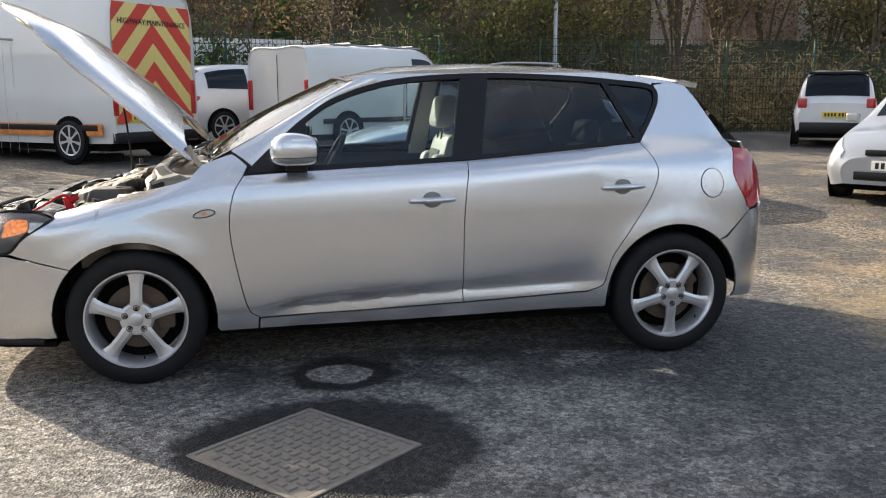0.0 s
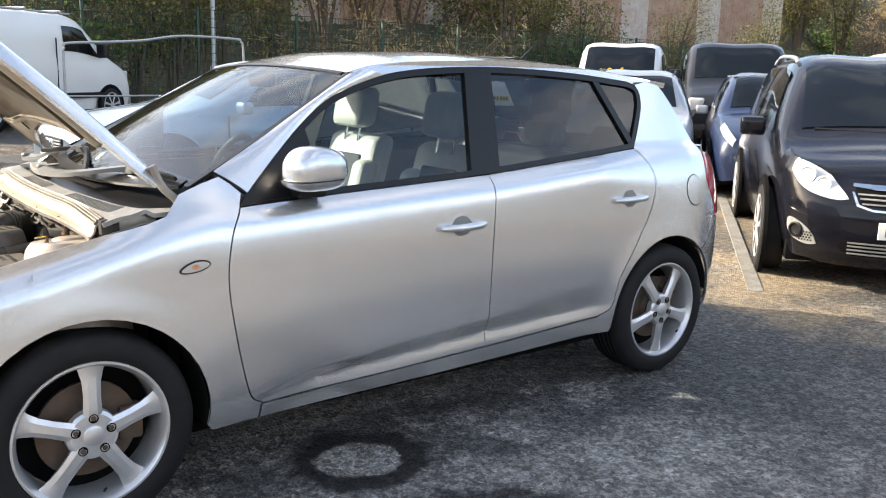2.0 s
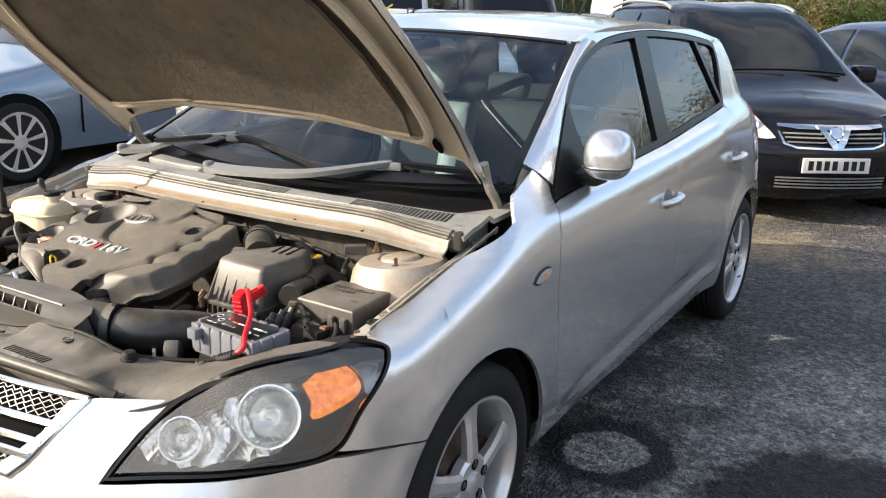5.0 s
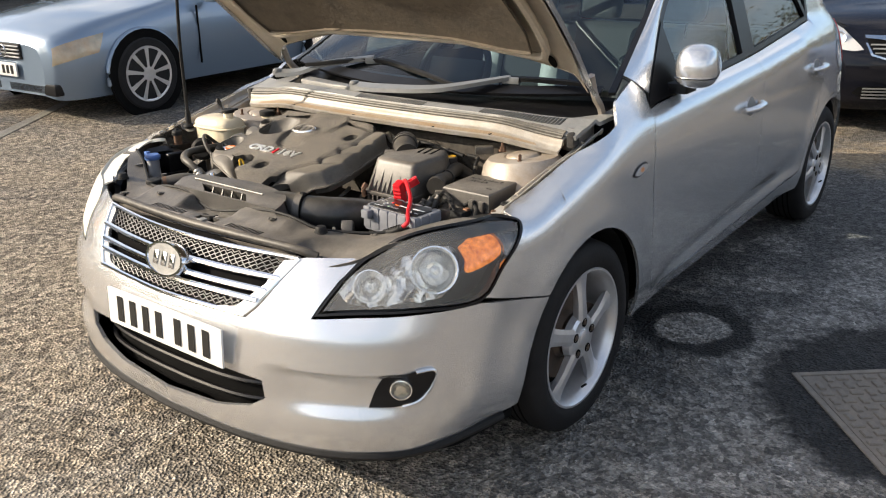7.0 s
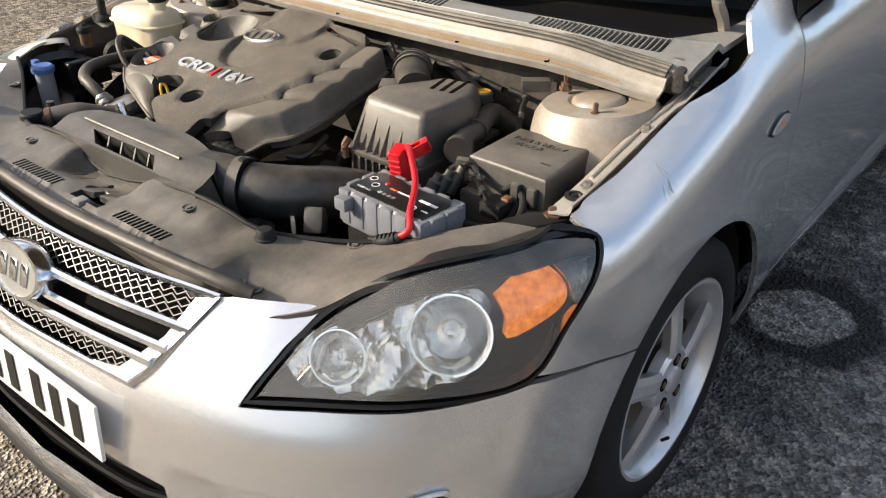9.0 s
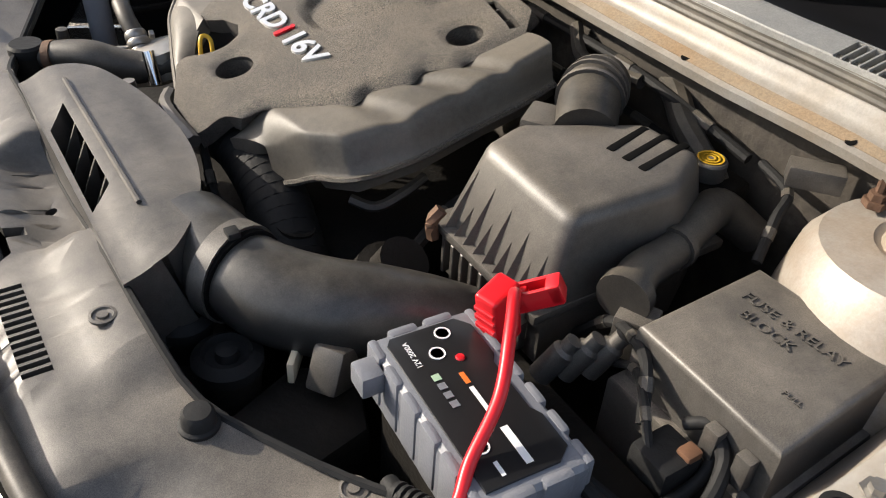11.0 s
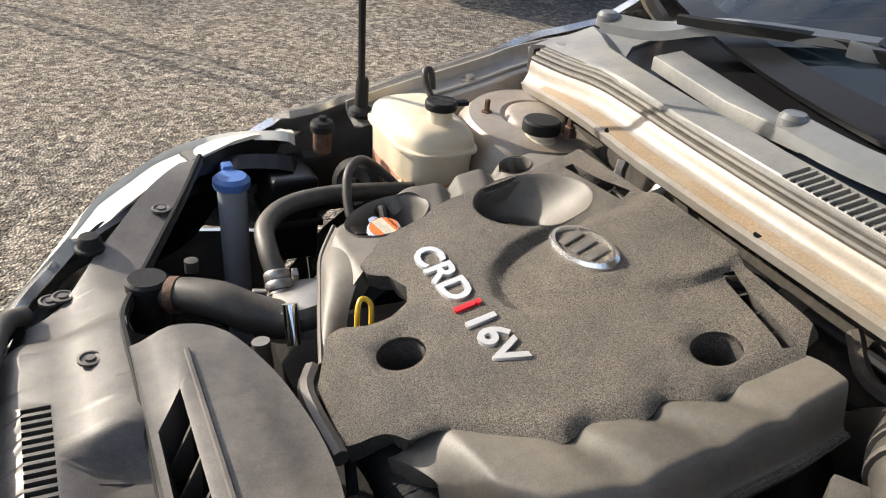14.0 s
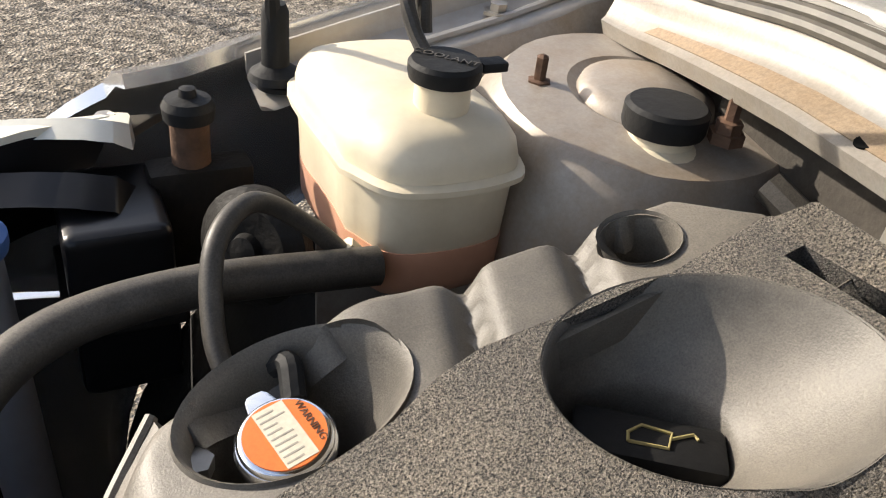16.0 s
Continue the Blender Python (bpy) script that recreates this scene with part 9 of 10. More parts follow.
def van(name, label, front, back, paint, L, W, H, nose=1.0, group=""):
    hw = W / 2
    rows = [(0.0, hw * 0.80, 0.30, 0.75, hw * 0.72, 0.88, hw * 0.55, 0.03), (0.15, hw * 0.95, 0.28, 0.95, hw * 0.88, 1.05, hw * 0.7, 0.04), (nose * 0.8, hw, 0.28, 1.15, hw * 0.95, 1.30, hw * 0.80, 0.04),
            (nose * 0.8 + 0.75, hw, 0.28, 1.25, hw * 0.97, H - 0.08, hw * 0.82, 0.05), (nose * 0.8 + 1.5, hw, 0.28, 1.3, hw * 0.99, H - 0.02, hw * 0.86, 0.04), (L * 0.75, hw, 0.28, 1.3, hw * 0.99, H - 0.02, hw * 0.86, 0.04), (L - 0.06, hw, 0.3, 1.3, hw * 0.98, H - 0.03, hw * 0.86, 0.03), (L, hw * 0.97, 0.32, 1.3, hw * 0.95, H - 0.08, hw * 0.83, 0.02)]
    ob, hl = vehicle(name, label, "van", rows, paint, front, back, [((2.35, 2.12), (3.85, 2.1), (3.85, 2.7), (3.0, 2.7))], (2.1, 2.92, 3.05, 3.1), None, (nose * 0.8 + 0.05, L - 0.95), 0.34, None, group)
    # closed tail with two doors
    part("tail_panel", panel([(-hw * 0.95, 0.34), (hw * 0.95, 0.34), (hw * 0.955, 1.3), (hw * 0.84, H - 0.07), (-hw * 0.84, H - 0.07), (-hw * 0.955, 1.3)], lambda y, z: Vector((L + 0.004 + 0.02 * math.cos(y * 1.3), y, z)), 0.05, 0.2, 0.3), paint, ob, "closed rear doors")
    part("door_joint", box(L + 0.02, -0.008, 0.5, L + 0.028, 0.008, H - 0.15, 0.0), GAP, ob)
    part("rear_bumper", box(L - 0.05, -hw * 0.95, 0.30, L + 0.08, hw * 0.95, 0.48, 0.02), BLACK_TRIM, ob, "dark rear bumper")
    for sg in (1, -1):
        part("tail_lamp", rounded(L - 0.04, sg * hw * 0.91 - 0.06, 0.75, L + 0.045, sg * hw * 0.91 + 0.06, 1.35, 0.02), RED_LENS, ob, "tall red tail lamp")
        part("side_rub_strip", box(nose, sg * (hw + 0.004) - 0.012, 0.50, L - 0.3, sg * (hw + 0.004) + 0.012, 0.60, 0.006), BLACK_TRIM, ob)
        part("door_mirror", rounded(nose * 0.8 + 0.35, sg * (hw + 0.14) - 0.10, 1.25, nose * 0.8 + 0.5, sg * (hw + 0.14) + 0.10, 1.52, 0.04), BLACK_TRIM, ob)
        part("side_door_joint", box(nose * 0.8 + 1.55, sg * (hw + 0.002) - 0.008, 0.45, nose * 0.8 + 1.565, sg * (hw + 0.002) + 0.008, H - 0.4, 0.0), GAP, ob)
        part("headlamp", rounded(0.02, sg * hw * 0.72 - 0.14, 0.78, 0.22, sg * hw * 0.72 + 0.14, 1.02, 0.05), LAMP_GREY, ob, "headlamp")
    part("grille", box(-0.02, -hw * 0.5, 0.62, 0.1, hw * 0.5, 0.80, 0.03), BLACK_TRIM, ob, "black grille")
    part("front_bumper", box(-0.06, -hw * 0.86, 0.30, 0.2, hw * 0.86, 0.55, 0.05), BLACK_TRIM if paint is not WHITE_VAN else COWL_GREY, ob)
    return ob


# highway maintenance van with a striped tail
hv = van("highway_van", "large white van with red and yellow chevrons on its tail", (-6.05, 15.2), (0.80, -0.60), WHITE_VAN, 5.9, 2.0, 2.75, 1.1)
for sg in (1, -1):
    for i in range(7):
        z0 = 0.55 + 0.62 * i - 1.4
        pts = [(0.0, z0 + 0.95), (0.90, z0), (0.90, z0 + 0.31), (0.0, z0 + 1.26)]
        poly = []
        for k_ in range(4):
            poly.append(pts[k_])
        # keep the stripe inside the tail
        bmt = bmesh.new()
        bmt.faces.new([bmt.verts.new((0, y * sg, z)) for y, z in poly])
        for co, no in (((0, 0, 0.62), (0, 0, -1)), ((0, 0, 2.58), (0, 0, 1))):
            bmesh.ops.bisect_plane(bmt, geom=bmt.verts[:] + bmt.edges[:] + bmt.faces[:], plane_co=co, plane_no=no, clear_outer=True)
        if bmt.faces:
            ex = bmesh.ops.extrude_face_region(bmt, geom=bmt.faces[:])["geom"]
            for v in ex:
                if isinstance(v, bmesh.types.BMVert):
                    v.co.x += 0.006
            for v in bmt.verts:
                v.co.x += 5.9 + 0.032
            part("red_stripe", bmt, CHEV_RED, hv)
        else:
            bmt.free()
    part("yellow_field", box(5.918, 0.0 if sg > 0 else -0.90, 0.62, 5.930, 0.90 if sg > 0 else 0.0, 2.58, 0.002), CHEV_YELLOW, hv, "pale yellow reflective film")
hm2 = Matrix.Translation((5.945, 0.0, 2.28)) @ Matrix(((0, 0, 1, 0), (1, 0, 0, 0), (0, 1, 0, 0), (0, 0, 0, 1)))
text("HIGHWAY MAINTENANCE", 0.13, hm2, INK, "tail_lettering", hv, 0.002)
plate_on(hv, 5.96, 0.72, True, 1, -0.35)
for sg in (1, -1):
    part("orange_sill", box(1.0, sg * 1.006 - 0.006, 0.42, 5.7, sg * 1.006 + 0.006, 0.62, 0.002), mat("orange film", (0.65, 0.22, 0.05), 0.4, 0, 0.3, 6), hv, "worn orange stripe")
# white panel vans
v2 = van("panel_van", "clean white panel van with roof rack bars", (4.7, 16.6), (-0.79, -0.61), WHITE_VAN, 4.95, 1.95, 1.98, 0.95)
for x in (2.0, 2.9, 3.8):
    part("rack_bar", tube([(x, -0.85, 2.06), (x, 0.85, 2.06)], 0.02, 6, 2), GALV, v2, "roof rack bar")
for y in (-0.8, 0.8):
    part("rack_rail", tube([(1.7, y, 2.03), (4.3, y, 2.03)], 0.018, 6, 2), GALV, v2)
plate_on(v2, 5.03, 0.62, True, 1, -0.4)
van("panel_van", "white van parked beyond the others", (3.4, 21.5), (-0.95, -0.3), WHITE_VAN, 5.6, 2.0, 2.35, 1.0)
wv = van("panel_van", "white van with blacked-out windscreen", (13.6, 10.1), BAY, WHITE_VAN, 5.0, 1.95, 2.0, 0.9)
part("window_scrawl", tube([(0.62, 0.45, 1.33), (0.70, 0.38, 1.45), (0.66, 0.30, 1.37), (0.72, 0.2, 1.46), (0.68, 0.05, 1.40), (0.72, -0.1, 1.48)], 0.018, 5, 4), YELLOW, wv, "yellow scrawled line")
van("minibus", "black van with clear headlamps", (12.9, 6.6), BAY, BLACK_VAN, 5.0, 1.97, 2.0, 0.95)
van("panel_van", "white van with roof rack far along the row", (17.5, 4.8), BAY, WHITE_VAN, 5.0, 1.97, 2.05, 0.95)
# small cars between
rows = [(0.0, 0.55, 0.25, 0.55, 0.5, 0.62, 0.40, 0.02), (0.12, 0.76, 0.22, 0.72, 0.68, 0.78, 0.50, 0.03), (0.8, 0.83, 0.22, 0.90, 0.76, 0.96, 0.60, 0.04), (1.1, 0.84, 0.22, 0.93, 0.78, 1.02, 0.64, 0.04), (1.7, 0.84, 0.22, 0.96, 0.78, 1.42, 0.56, 0.04), (2.8, 0.84, 0.22, 0.97, 0.78, 1.45, 0.56, 0.04), (3.4, 0.82, 0.25, 0.97, 0.74, 1.30, 0.56, 0.03), (3.65, 0.76, 0.32, 0.85, 0.68, 0.92, 0.55, 0.02)]
win = [((3.3, 2.15), (4.5, 2.12), (4.5, 2.85), (4.05, 2.85)), ((4.58, 2.12), (5.6, 2.15), (5.6, 2.8), (4.58, 2.85))]
mini, hl = vehicle("small_hatchback", "small dark car with a white roof", "car", rows, NAVY, (8.6, 3.0), BAY, win, (3.1, 3.92, 3.08, 3.1), (5.9, 6.7, 3.1, 3.1), (0.7, 3.0), 0.30)
part("white_roof", panel([(-0.56, 0), (0.56, 0), (0.56, 1), (-0.56, 1)], lambda y, t: Vector((1.75 + 1.5 * t, y, 1.47 + 0.03 * (1 - (y / 0.6) ** 2))), 0.02, 0.2, 0.3, out=-1), PEARL, mini, "white roof")
on_nose(mini, hl, "headlamp", [(0.5, 2.0), (1.5, 2.0), (1.6, 2.5), (0.7, 2.6)], LAMP_GREY, "round headlamp")
suv, hl = vehicle("estate_car", "white family car parked beside the vans", "car", [tuple(v * (1.18 if i == 0 else 1.1 if i in (1, 4, 6) else 1.12 if i in (3, 5) else 1) for i, v in enumerate(r)) for r in rows], PEARL, (1.85, 18.2), (-0.8, -0.6), win, (3.1, 3.92, 3.08, 3.1), (5.75, 6.6, 3.0, 3.1), (0.85, 3.5), 0.34)
for sg in (1, -1):
    part("tail_lamp", rounded(4.0, sg * 0.72 - 0.14, 0.85, 4.28, sg * 0.72 + 0.14, 1.0, 0.03), RED_LENS, suv)
blue, hl = vehicle("small_hatchback", "blue car behind the black people carrier", "car", rows, NAVY, (8.2, -1.4), BAY, win, (3.1, 3.92, 3.08, 3.1), (5.9, 6.7, 3.1, 3.1), (0.7, 3.0), 0.30)

# temporary steel barrier
bar = thing("site_barrier", "galvanised wire site barrier on a block foot", "barrier", at=(-2.3, 12.2, ground_z(0, 12.2)))
for pts_ in ([(-3.4, 0, 0.1), (-3.4, 0, 1.95), (-0.05, 0, 2.0), (0.0, 0, 1.95), (0.0, 0, 0.05)],):
    part("barrier_frame", tube(pts_, 0.02, 8, 6), GALV, bar)
for i in range(1, 24):
    part("barrier_wire", tube([(-3.4 + 0.142 * i, 0, 0.15), (-3.4 + 0.142 * i, 0, 1.95)], 0.003, 4, 1), GALV, bar)
part("barrier_foot", box(-0.3, -0.12, 0.0, 0.3, 0.12, 0.12, 0.02), SEAL, bar, "block foot")

# worn bay lines
LINE = mat("worn white paint", (0.34, 0.33, 0.30), 0.8, 0, 0.3, 12, dust=(0.14, 0.125, 0.10), dust_amt=0.7, dscale=4, speck=0.3, sscale=60)
for k_, (x, y) in enumerate(((4.55, 0.70), (6.55, -1.9), (2.6, 3.2), (0.8, 5.6))):
    p0, d = Vector((x, y, 0)), Vector((*BAY, 0))
    nrm = Vector((-d.y, d.x, 0)) * 0.05
    q = bmesh.new()
    seq = [p0 - nrm, p0 - nrm + d * 5.0, p0 + nrm + d * 5.0, p0 + nrm]
    top = [q.verts.new((v.x, v.y, ground_z(v.x, v.y) + 0.005)) for v in seq]
    lo_ = [q.verts.new((v.x, v.y, ground_z(v.x, v.y) - 0.02)) for v in seq]
    q.faces.new(top)
    for i in range(4):
        q.faces.new((lo_[i], lo_[(i + 1) % 4], top[(i + 1) % 4], top[i]))
    tagged(part("bay_line", q, LINE), "worn white painted bay line on asphalt", "road marking", "bay lines", "structure")

# inspection cover sunk in the asphalt
CONC = mat("worn cast cover", (0.16, 0.145, 0.128), 0.8, 0, 0.25, 40, bump=0.5, bscale=200, dust=(0.30, 0.25, 0.19), dust_amt=0.35)
mh = thing("inspection_cover", "square studded inspection cover sunk in the asphalt", "manhole cover", at=(0.727, -0.890, 0.0))
mh.rotation_euler = (0, 0, radians(40.5))
for x0, y0, x1, y1 in ((-0.315, -0.315, 0.315, -0.292), (-0.315, 0.292, 0.315, 0.315), (-0.315, -0.292, -0.292, 0.292), (0.292, -0.292, 0.315, 0.292)):
    part("cover_frame", box(x0, y0, -0.03, x1, y1, 0.006, 0.003), CONC, mh)
part("cover_plate", box(-0.287, -0.287, -0.03, 0.287, 0.287, 0.003, 0.002), CONC, mh)
stud = None
for i in range(11):
    for j in range(11):
        x, y = -0.2575 + 0.0515 * i, -0.2575 + 0.0515 * j
        if i in (0, 10) and j in (0, 10):
            continue
        a = (i + j) % 2
        dx, dy = (0.0205, 0.0115) if a else (0.0115, 0.0205)
        q = box(x - dx, y - dy, 0.0, x + dx, y + dy, 0.0105, 0.0, 1)
        me = bpy.data.meshes.new("stud")
        if stud is None:
            stud = {}
        if a not in stud:
            for v in q.verts:
                v.co -= Vector((x, y, 0))
            bmesh.ops.bevel(q, geom=[e for e in q.edges if min(v.co.z for v in e.verts) > 0.005], offset=0.003, segments=1, affect="EDGES")
            q.to_mesh(me)
            me.materials.append(CONC)
            stud[a] = me
        q.free()
        o = new("stud", stud[a])
        o.parent, o.location = mh, (x, y, 0)

# green mesh fence
fen = thing("mesh_fence", "dark green welded mesh fence along the yard's edge", "fence", at=(0, 0, 0))
FY = 17.6
for i in range(31):
    x = -16 + 2.6 * i
    part("post", box(x - 0.03, FY - 0.03, 0.15, x + 0.03, FY + 0.03, 2.75, 0.006), GREEN_STEEL, fen)
wires = bmesh.new()
for i in range(int(78 / 0.10)):
    x = -16 + 0.10 * i
    wires.faces.new([wires.verts.new(p) for p in ((x, FY - 0.03, 0.25), (x + 0.012, FY - 0.035, 0.25), (x + 0.012, FY - 0.035, 2.7), (x, FY - 0.03, 2.7))])
for i in range(13):
    z = 0.3 + 0.2 * i
    wires.faces.new([wires.verts.new(p) for p in ((-16, FY - 0.03, z), (62, FY - 0.03, z), (62, FY - 0.035, z + 0.014), (-16, FY - 0.035, z + 0.014))])
tagged(part("mesh_infill", wires, GREEN_STEEL, fen), kind="stuff")
lp = thing("lamp_post", "plain grey steel lamp post behind the fence", "lamp post", at=(7.9, 17.9, 0.2))
part("pole", lathe([(0.085, 0), (0.085, 1.2), (0.06, 1.25), (0.05, 7.0)], 16), GALV, lp)

# two slim poles on the sunny side of the yard
for px_, py_ in ((-4.35, 9.52), (-4.22, 9.62)):
    sp_ = thing("slim_pole", "slim upright steel pole at the sunny edge of the yard", "pole", "slim poles", at=(px_, py_, ground_z(px_, py_) - 0.02))
    part("shaft", lathe([(0.02, 0), (0.02, 3.4), (0.012, 3.42)], 10), GALV, sp_)

# planting behind the fence
BARK = mat("bark", (0.10, 0.075, 0.055), 0.9, 0, 0.3, 20, bump=0.5, bscale=60)


def leaf_mat(name, lo, hi):
    m = bpy.data.materials.new(name)
    m.use_nodes = True
    n, l = m.node_tree.nodes, m.node_tree.links
    p = n["Principled BSDF"]
    g = n.new("ShaderNodeNewGeometry")
    r = n.new("ShaderNodeValToRGB")
    r.color_ramp.elements[0].color, r.color_ramp.elements[1].color = (*lo, 1), (*hi, 1)
    l.new(g.outputs["Random Per Island"], r.inputs[0])
    l.new(r.outputs[0], p.inputs["Base Color"])
    p.inputs["Roughness"].default_value = 0.7
    tr_, mx = n.new("ShaderNodeBsdfTranslucent"), n.new("ShaderNodeMixShader")
    mx.inputs[0].default_value = 0.45
    l.new(r.outputs[0], tr_.inputs[0])
    l.new(p.outputs[0], mx.inputs[1])
    l.new(tr_.outputs[0], mx.inputs[2])
    l.new(mx.outputs[0], n["Material Output"].inputs[0])
    return m


LEAVES = [leaf_mat("brown winter leaves", (0.08, 0.055, 0.03), (0.34, 0.24, 0.12)), leaf_mat("olive leaves", (0.04, 0.05, 0.015), (0.20, 0.19, 0.055)), leaf_mat("green leaves", (0.03, 0.055, 0.015), (0.12, 0.20, 0.05)), leaf_mat("straw twigs", (0.15, 0.11, 0.05), (0.46, 0.35, 0.16))]


def bush(rng, kind, height):
    """A tapered stem with limbs and a ragged crown of small leaves."""
    name, lab = (("tree", "bare brown winter tree behind the fence"), ("tree", "ivy-clad olive tree behind the fence"), ("bush", "dense green bush behind the fence"), ("bush", "straw-coloured tangled bush behind the fence"))[kind]
    ob = thing(name, lab, name, "planting behind the fence")
    tips = []
    trunk = None
    limbs = 7 if kind < 2 else 9
    for i in range(limbs):
        a = rng.uniform(0, 6.28)
        r = rng.uniform(0.5, 1.4)
        h = height * rng.uniform(0.55, 1.0)
        base = (rng.uniform(-0.12, 0.12), rng.uniform(-0.12, 0.12), -0.2)
        mid_ = (math.cos(a) * r * 0.35, math.sin(a) * r * 0.35, h * 0.5)
        tip = (math.cos(a) * r, math.sin(a) * r, h)
        trunk = tube([base, mid_, tip], [0.09 if kind < 2 else 0.04, 0.05, 0.012], 6, 5, trunk)
        tips += [Vector(mid_), Vector(tip), (Vector(mid_) + Vector(tip)) / 2]
        for _ in range(4):
            s = Vector(mid_).lerp(Vector(tip), rng.uniform(0.1, 0.9))
            e = s + Vector((rng.uniform(-0.8, 0.8), rng.uniform(-0.8, 0.8), rng.uniform(0.1, 0.8)))
            trunk = tube([tuple(s), tuple((s + e) / 2 + Vector((0.05, 0, 0.06))), tuple(e)], [0.025, 0.015, 0.006], 4, 3, trunk)
            tips.append(e)
    part("trunk", trunk, BARK, ob)
    verts, faces = [], []
    count = (1500, 2600, 3200, 2400)[kind]
    for _ in range(count):
        c = tips[rng.randrange(len(tips))] + Vector((rng.gauss(0, 0.34), rng.gauss(0, 0.34), rng.gauss(0, 0.34)))
        if kind >= 2:
            c.z = abs(c.z * rng.uniform(0.2, 1.0))
        c.z = max(c.z, 0.05)
        d = Vector((rng.gauss(0, 1), rng.gauss(0, 1), rng.gauss(0, 0.7))).normalized()
        e = d.orthogonal().normalized()
        L = rng.uniform(0.06, 0.13) if kind != 3 else rng.uniform(0.12, 0.35)
        w = L * (0.5 if kind != 3 else 0.07)
        k = len(verts)
        verts += [c - e * w, c + d * L * 0.6 - e * w * 0.3, c + d * L, c + e * w]
        faces.append((k, k + 1, k + 2, k + 3))
    me = bpy.data.meshes.new("crown")
    me.from_pydata(verts, [], faces)
    me.materials.append(LEAVES[kind])
    o = new("crown", me)
    o.parent = ob
    tagged(o, kind="stuff")
    return ob


rng = random.Random(7)
kinds = [bush(rng, 0, 6.5), bush(rng, 1, 6.0), bush(rng, 2, 2.6), bush(rng, 3, 2.4), bush(rng, 0, 5.2)]
spots = []
for i in range(64):
    x = -14 + 1.25 * i + rng.uniform(-0.4, 0.4)
    spots.append((rng.choice((2, 3, 3, 2, 1)), x, FY + 0.9 + rng.uniform(0, 0.8), rng.uniform(0.7, 1.25)))
for i in range(58):
    x = -18 + 1.5 * i + rng.uniform(-0.6, 0.6)
    spots.append(((rng.choice((0, 1, 0, 4, 3, 0)) if not 24 < x < 46 else rng.choice((3, 3, 2))), x, FY + 2.6 + rng.uniform(0, 3.0), rng.uniform(0.75, 1.2)))
for i in range(34):
    y = 17 - 1.6 * i + rng.uniform(-0.5, 0.5)
    spots.append((rng.choice((2, 3, 1, 1, 0)), 46 + rng.uniform(0, 1.5), y, rng.uniform(0.9, 1.5)))
    spots.append((rng.choice((0, 1, 4, 3)), 50 + rng.uniform(0, 3), y, rng.uniform(0.9, 1.4)))
for i in range(70):
    x = -16 + 1.35 * i + rng.uniform(-0.6, 0.6)
    if not 22 < x < 46:
        spots.append((rng.choice((0, 1, 3, 2, 1)), x, FY + 6.5 + rng.uniform(0, 6.0), rng.uniform(0.9, 1.4)))
spots = [(k, x, y, sc_ * (0.6 if 24 < x < 46 else 1)) for k, x, y, sc_ in spots]
first = set()
for kind, x, y, sc_ in spots:
    m = Matrix.Translation((x, y, 0.15 + max(0, y - FY - 1, x - 46) * 0.28)) @ Matrix.Rotation(rng.uniform(0, 6.28), 4, "Z") @ Matrix.Scale(sc_, 4)
    if kind not in first:
        first.add(kind)
        kinds[kind].matrix_world = m
    else:
        c = copy_thing(kinds[kind], m)
        c.scale = (sc_, sc_, sc_)
bank = bmesh.new()
SOIL = mat("leaf litter", (0.06, 0.048, 0.03), 0.95, 0, 0.5, 2.0, bump=0.8, bscale=6, dust=(0.05, 0.06, 0.02), dust_amt=0.35, dscale=0.8)
gx_ = [-40 + 2.5 * i for i in range(46)]
prof_ = [(FY + 0.25, 0.22), (FY + 1.5, 0.5), (FY + 4, 1.3), (FY + 7, 2.4), (FY + 10, 4.2), (FY + 13, 6.5), (FY + 18, 9.0)]
gr = [[bank.verts.new((x, y + rng.uniform(-0.3, 0.3), z + rng.uniform(-0.15, 0.25) * (1 if z > 0.3 else 0))) for x in gx_] for y, z in prof_]
for a, c in zip(gr, gr[1:]):
    for i in range(len(gx_) - 1):
        bank.faces.new((a[i], a[i + 1], c[i + 1], c[i]))
tagged(part("bank", bank, SOIL, None, "", 60), "overgrown earth bank rising behind the fence", "bank", "", "structure")
end_bank = bmesh.new()
gy_ = [-60 + 2.5 * i for i in range(33)]
gr = [[end_bank.verts.new((45 + d + rng.uniform(-0.3, 0.3), y, z + rng.uniform(-0.15, 0.25) * (1 if z > 0.1 else 0))) for y in gy_] for d, z in ((0, -0.05), (1.5, 0.5), (4, 1.5), (7, 3.0), (12, 5.5))]
for a, c in zip(gr, gr[1:]):
    for i in range(len(gy_) - 1):
        end_bank.faces.new((a[i], a[i + 1], c[i + 1], c[i]))
tagged(part("bank", end_bank, SOIL, None, "", 60), "overgrown earth bank closing the far end of the yard", "bank", "", "structure")
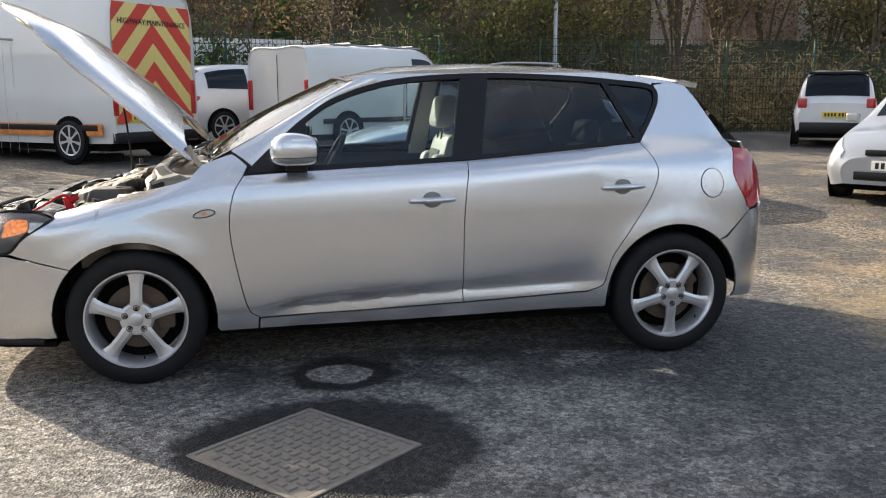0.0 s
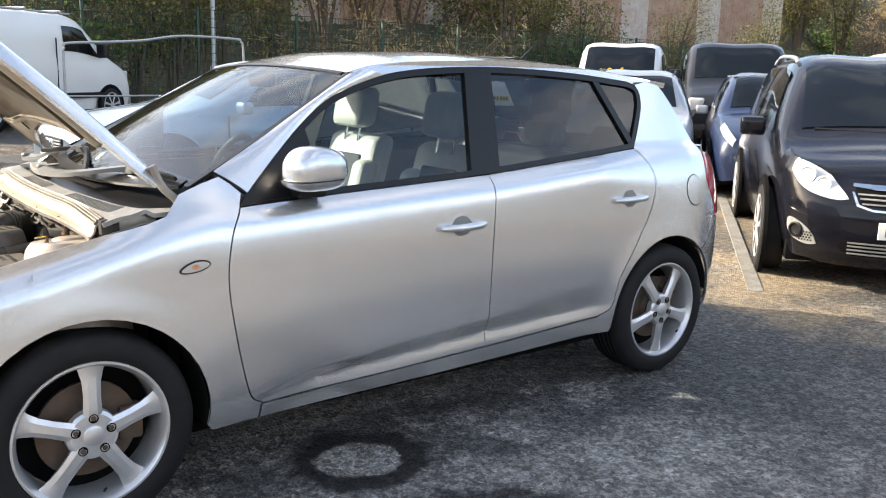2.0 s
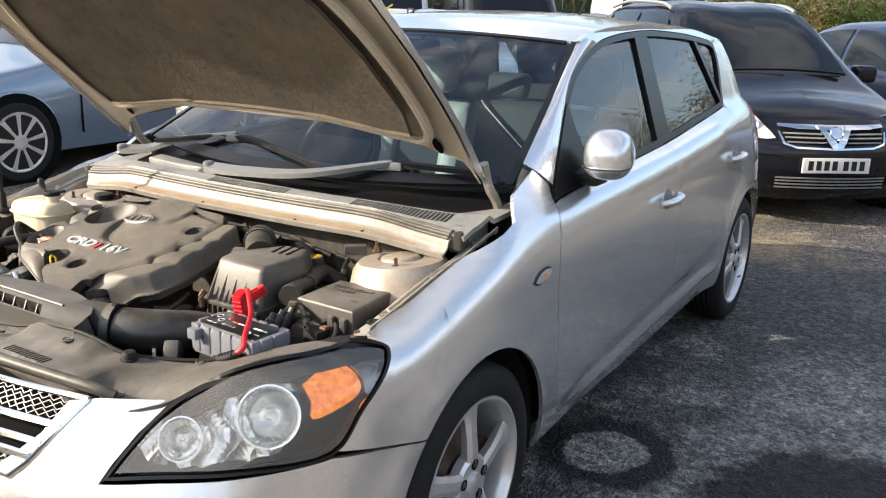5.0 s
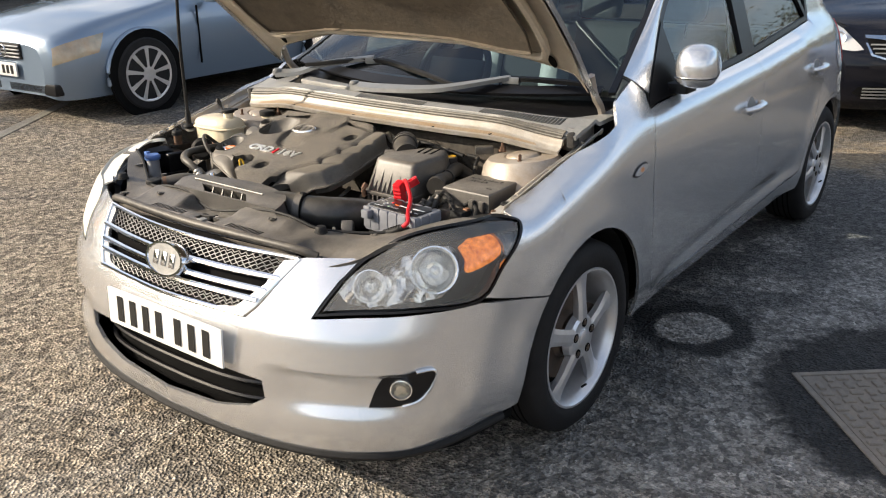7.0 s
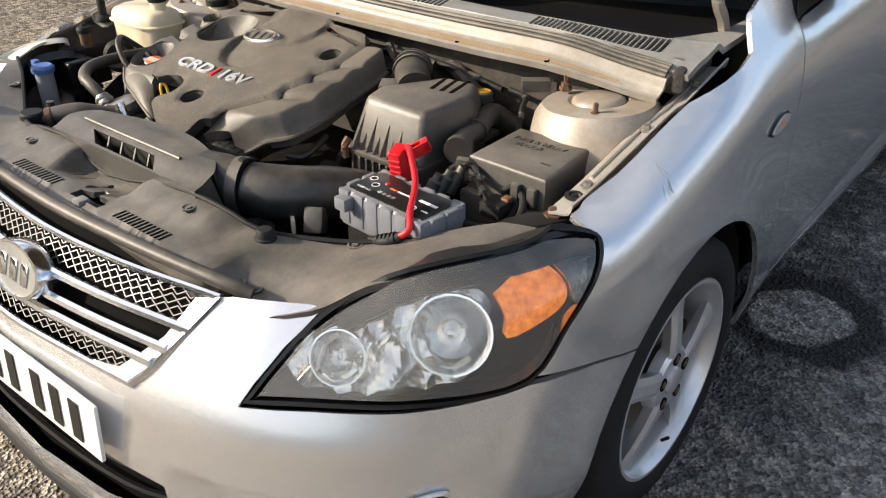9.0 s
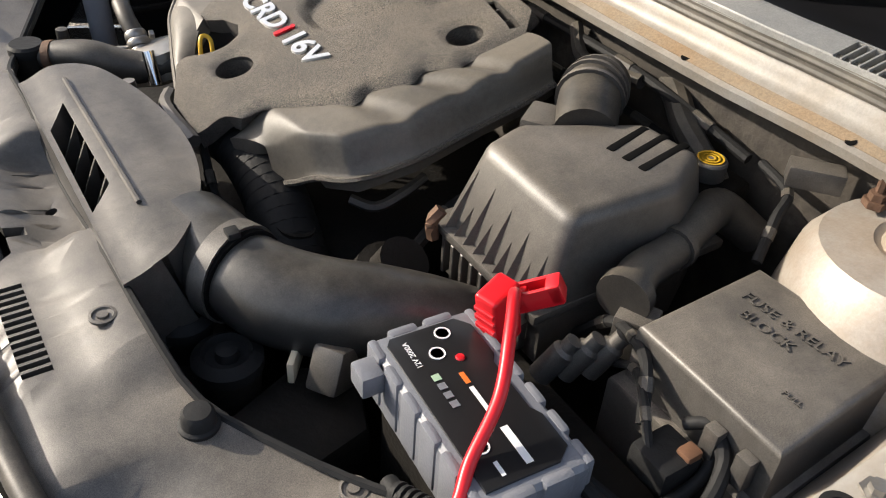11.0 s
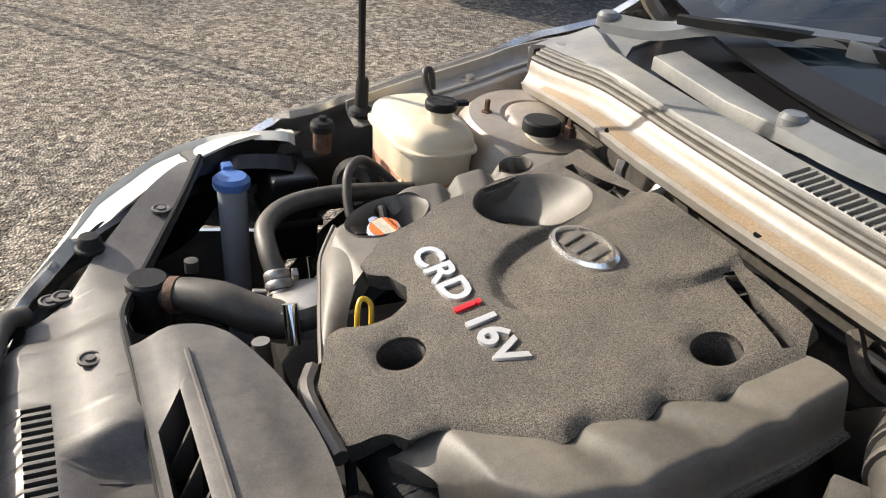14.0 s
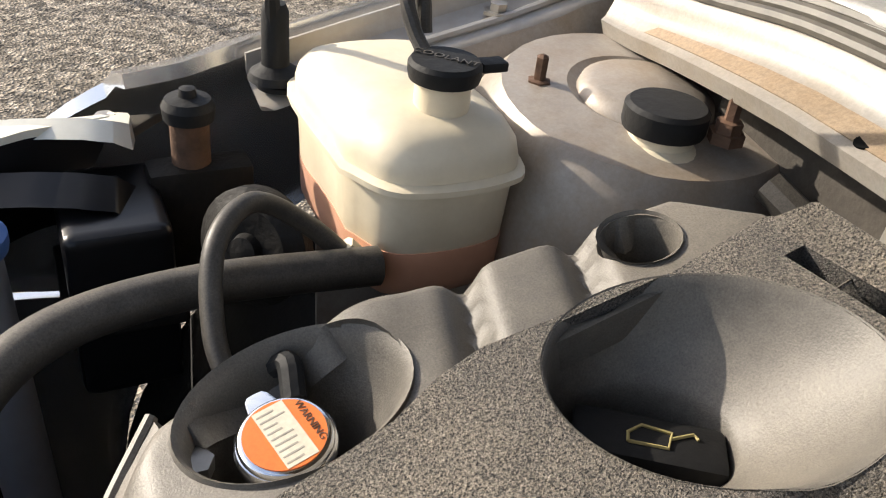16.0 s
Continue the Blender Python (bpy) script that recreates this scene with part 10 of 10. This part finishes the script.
# rusty corrugated sheets at the top of the bank
RUSTY = mat("rusty corrugated sheet", (0.42, 0.35, 0.28), 0.6, 0.3, 0.3, 3, dust=(0.30, 0.10, 0.05), dust_amt=0.45, dscale=1.2)
PALE_SHEET = mat("weathered pale sheet", (0.55, 0.52, 0.48), 0.6, 0.2, 0.2, 3, dust=(0.34, 0.14, 0.08), dust_amt=0.2, dscale=0.9)
sh = thing("corrugated_wall", "rust-streaked corrugated metal wall above the bank", "wall")
for k_ in range(16):
    q = bmesh.new()
    x0 = 14 + 1.9 * k_
    prev = None
    for i in range(41):
        x = x0 + 2.0 * i / 40
        y = FY + 8.0 + 0.05 * math.sin(i * 2 * math.pi / 5)
        cur = (q.verts.new((x, y, 1.5)), q.verts.new((x, y, 6.3 + 0.1 * (k_ % 3))))
        if prev:
            q.faces.new((prev[0], cur[0], cur[1], prev[1]))
        prev = cur
    part("corrugated_sheet", q, RUSTY if k_ % 3 else PALE_SHEET, sh)
# plain sheds behind the camera close the yard
SHED = mat("dark cladding", (0.10, 0.105, 0.11), 0.6, 0.1, 0.15, 2)
tagged(part("shed_wall", box(9.0, -9.4, -0.1, 22.0, -9.0, 3.2, 0.0), SHED), "plain dark clad shed wall closing the yard", "wall", "", "structure")
tagged(part("shed_wall", box(-30, -24.4, -0.1, 34, -24, 5.5, 0.0), SHED), "plain dark clad shed wall closing the yard", "wall", "", "structure")
tagged(part("shed_wall", box(-30.4, -24, -0.1, -30, 22, 4.0, 0.0), SHED), "plain dark clad shed wall closing the yard", "wall", "", "structure")

for i in range(7):
    c = copy_thing(kinds[0], Matrix.Translation((10 + 3.2 * i + rng.uniform(-0.6, 0.6), -12.5, 0.0)) @ Matrix.Rotation(rng.uniform(0, 6), 4, "Z"))

# bent tube barrier standing before the fence
bar = thing("tube_barrier", "pale galvanised bent tube barrier standing by the fence", "barrier")
part("top_tube", tube([(6.38, 12.84, 0.0), (6.37, 12.84, 1.2), (6.36, 12.84, 1.76), (6.31, 12.84, 1.87), (6.2, 12.84, 1.91), (5.2, 12.84, 1.92), (4.4, 12.84, 1.80), (3.3, 12.84, 1.72), (3.2, 12.84, 1.65), (3.18, 12.84, 1.4), (3.18, 12.84, 0.0)], 0.022, 8, 5), GALV, bar)
part("middle_tube", tube([(6.37, 12.84, 0.9), (3.18, 12.84, 0.85)], 0.016, 6, 2), GALV, bar)
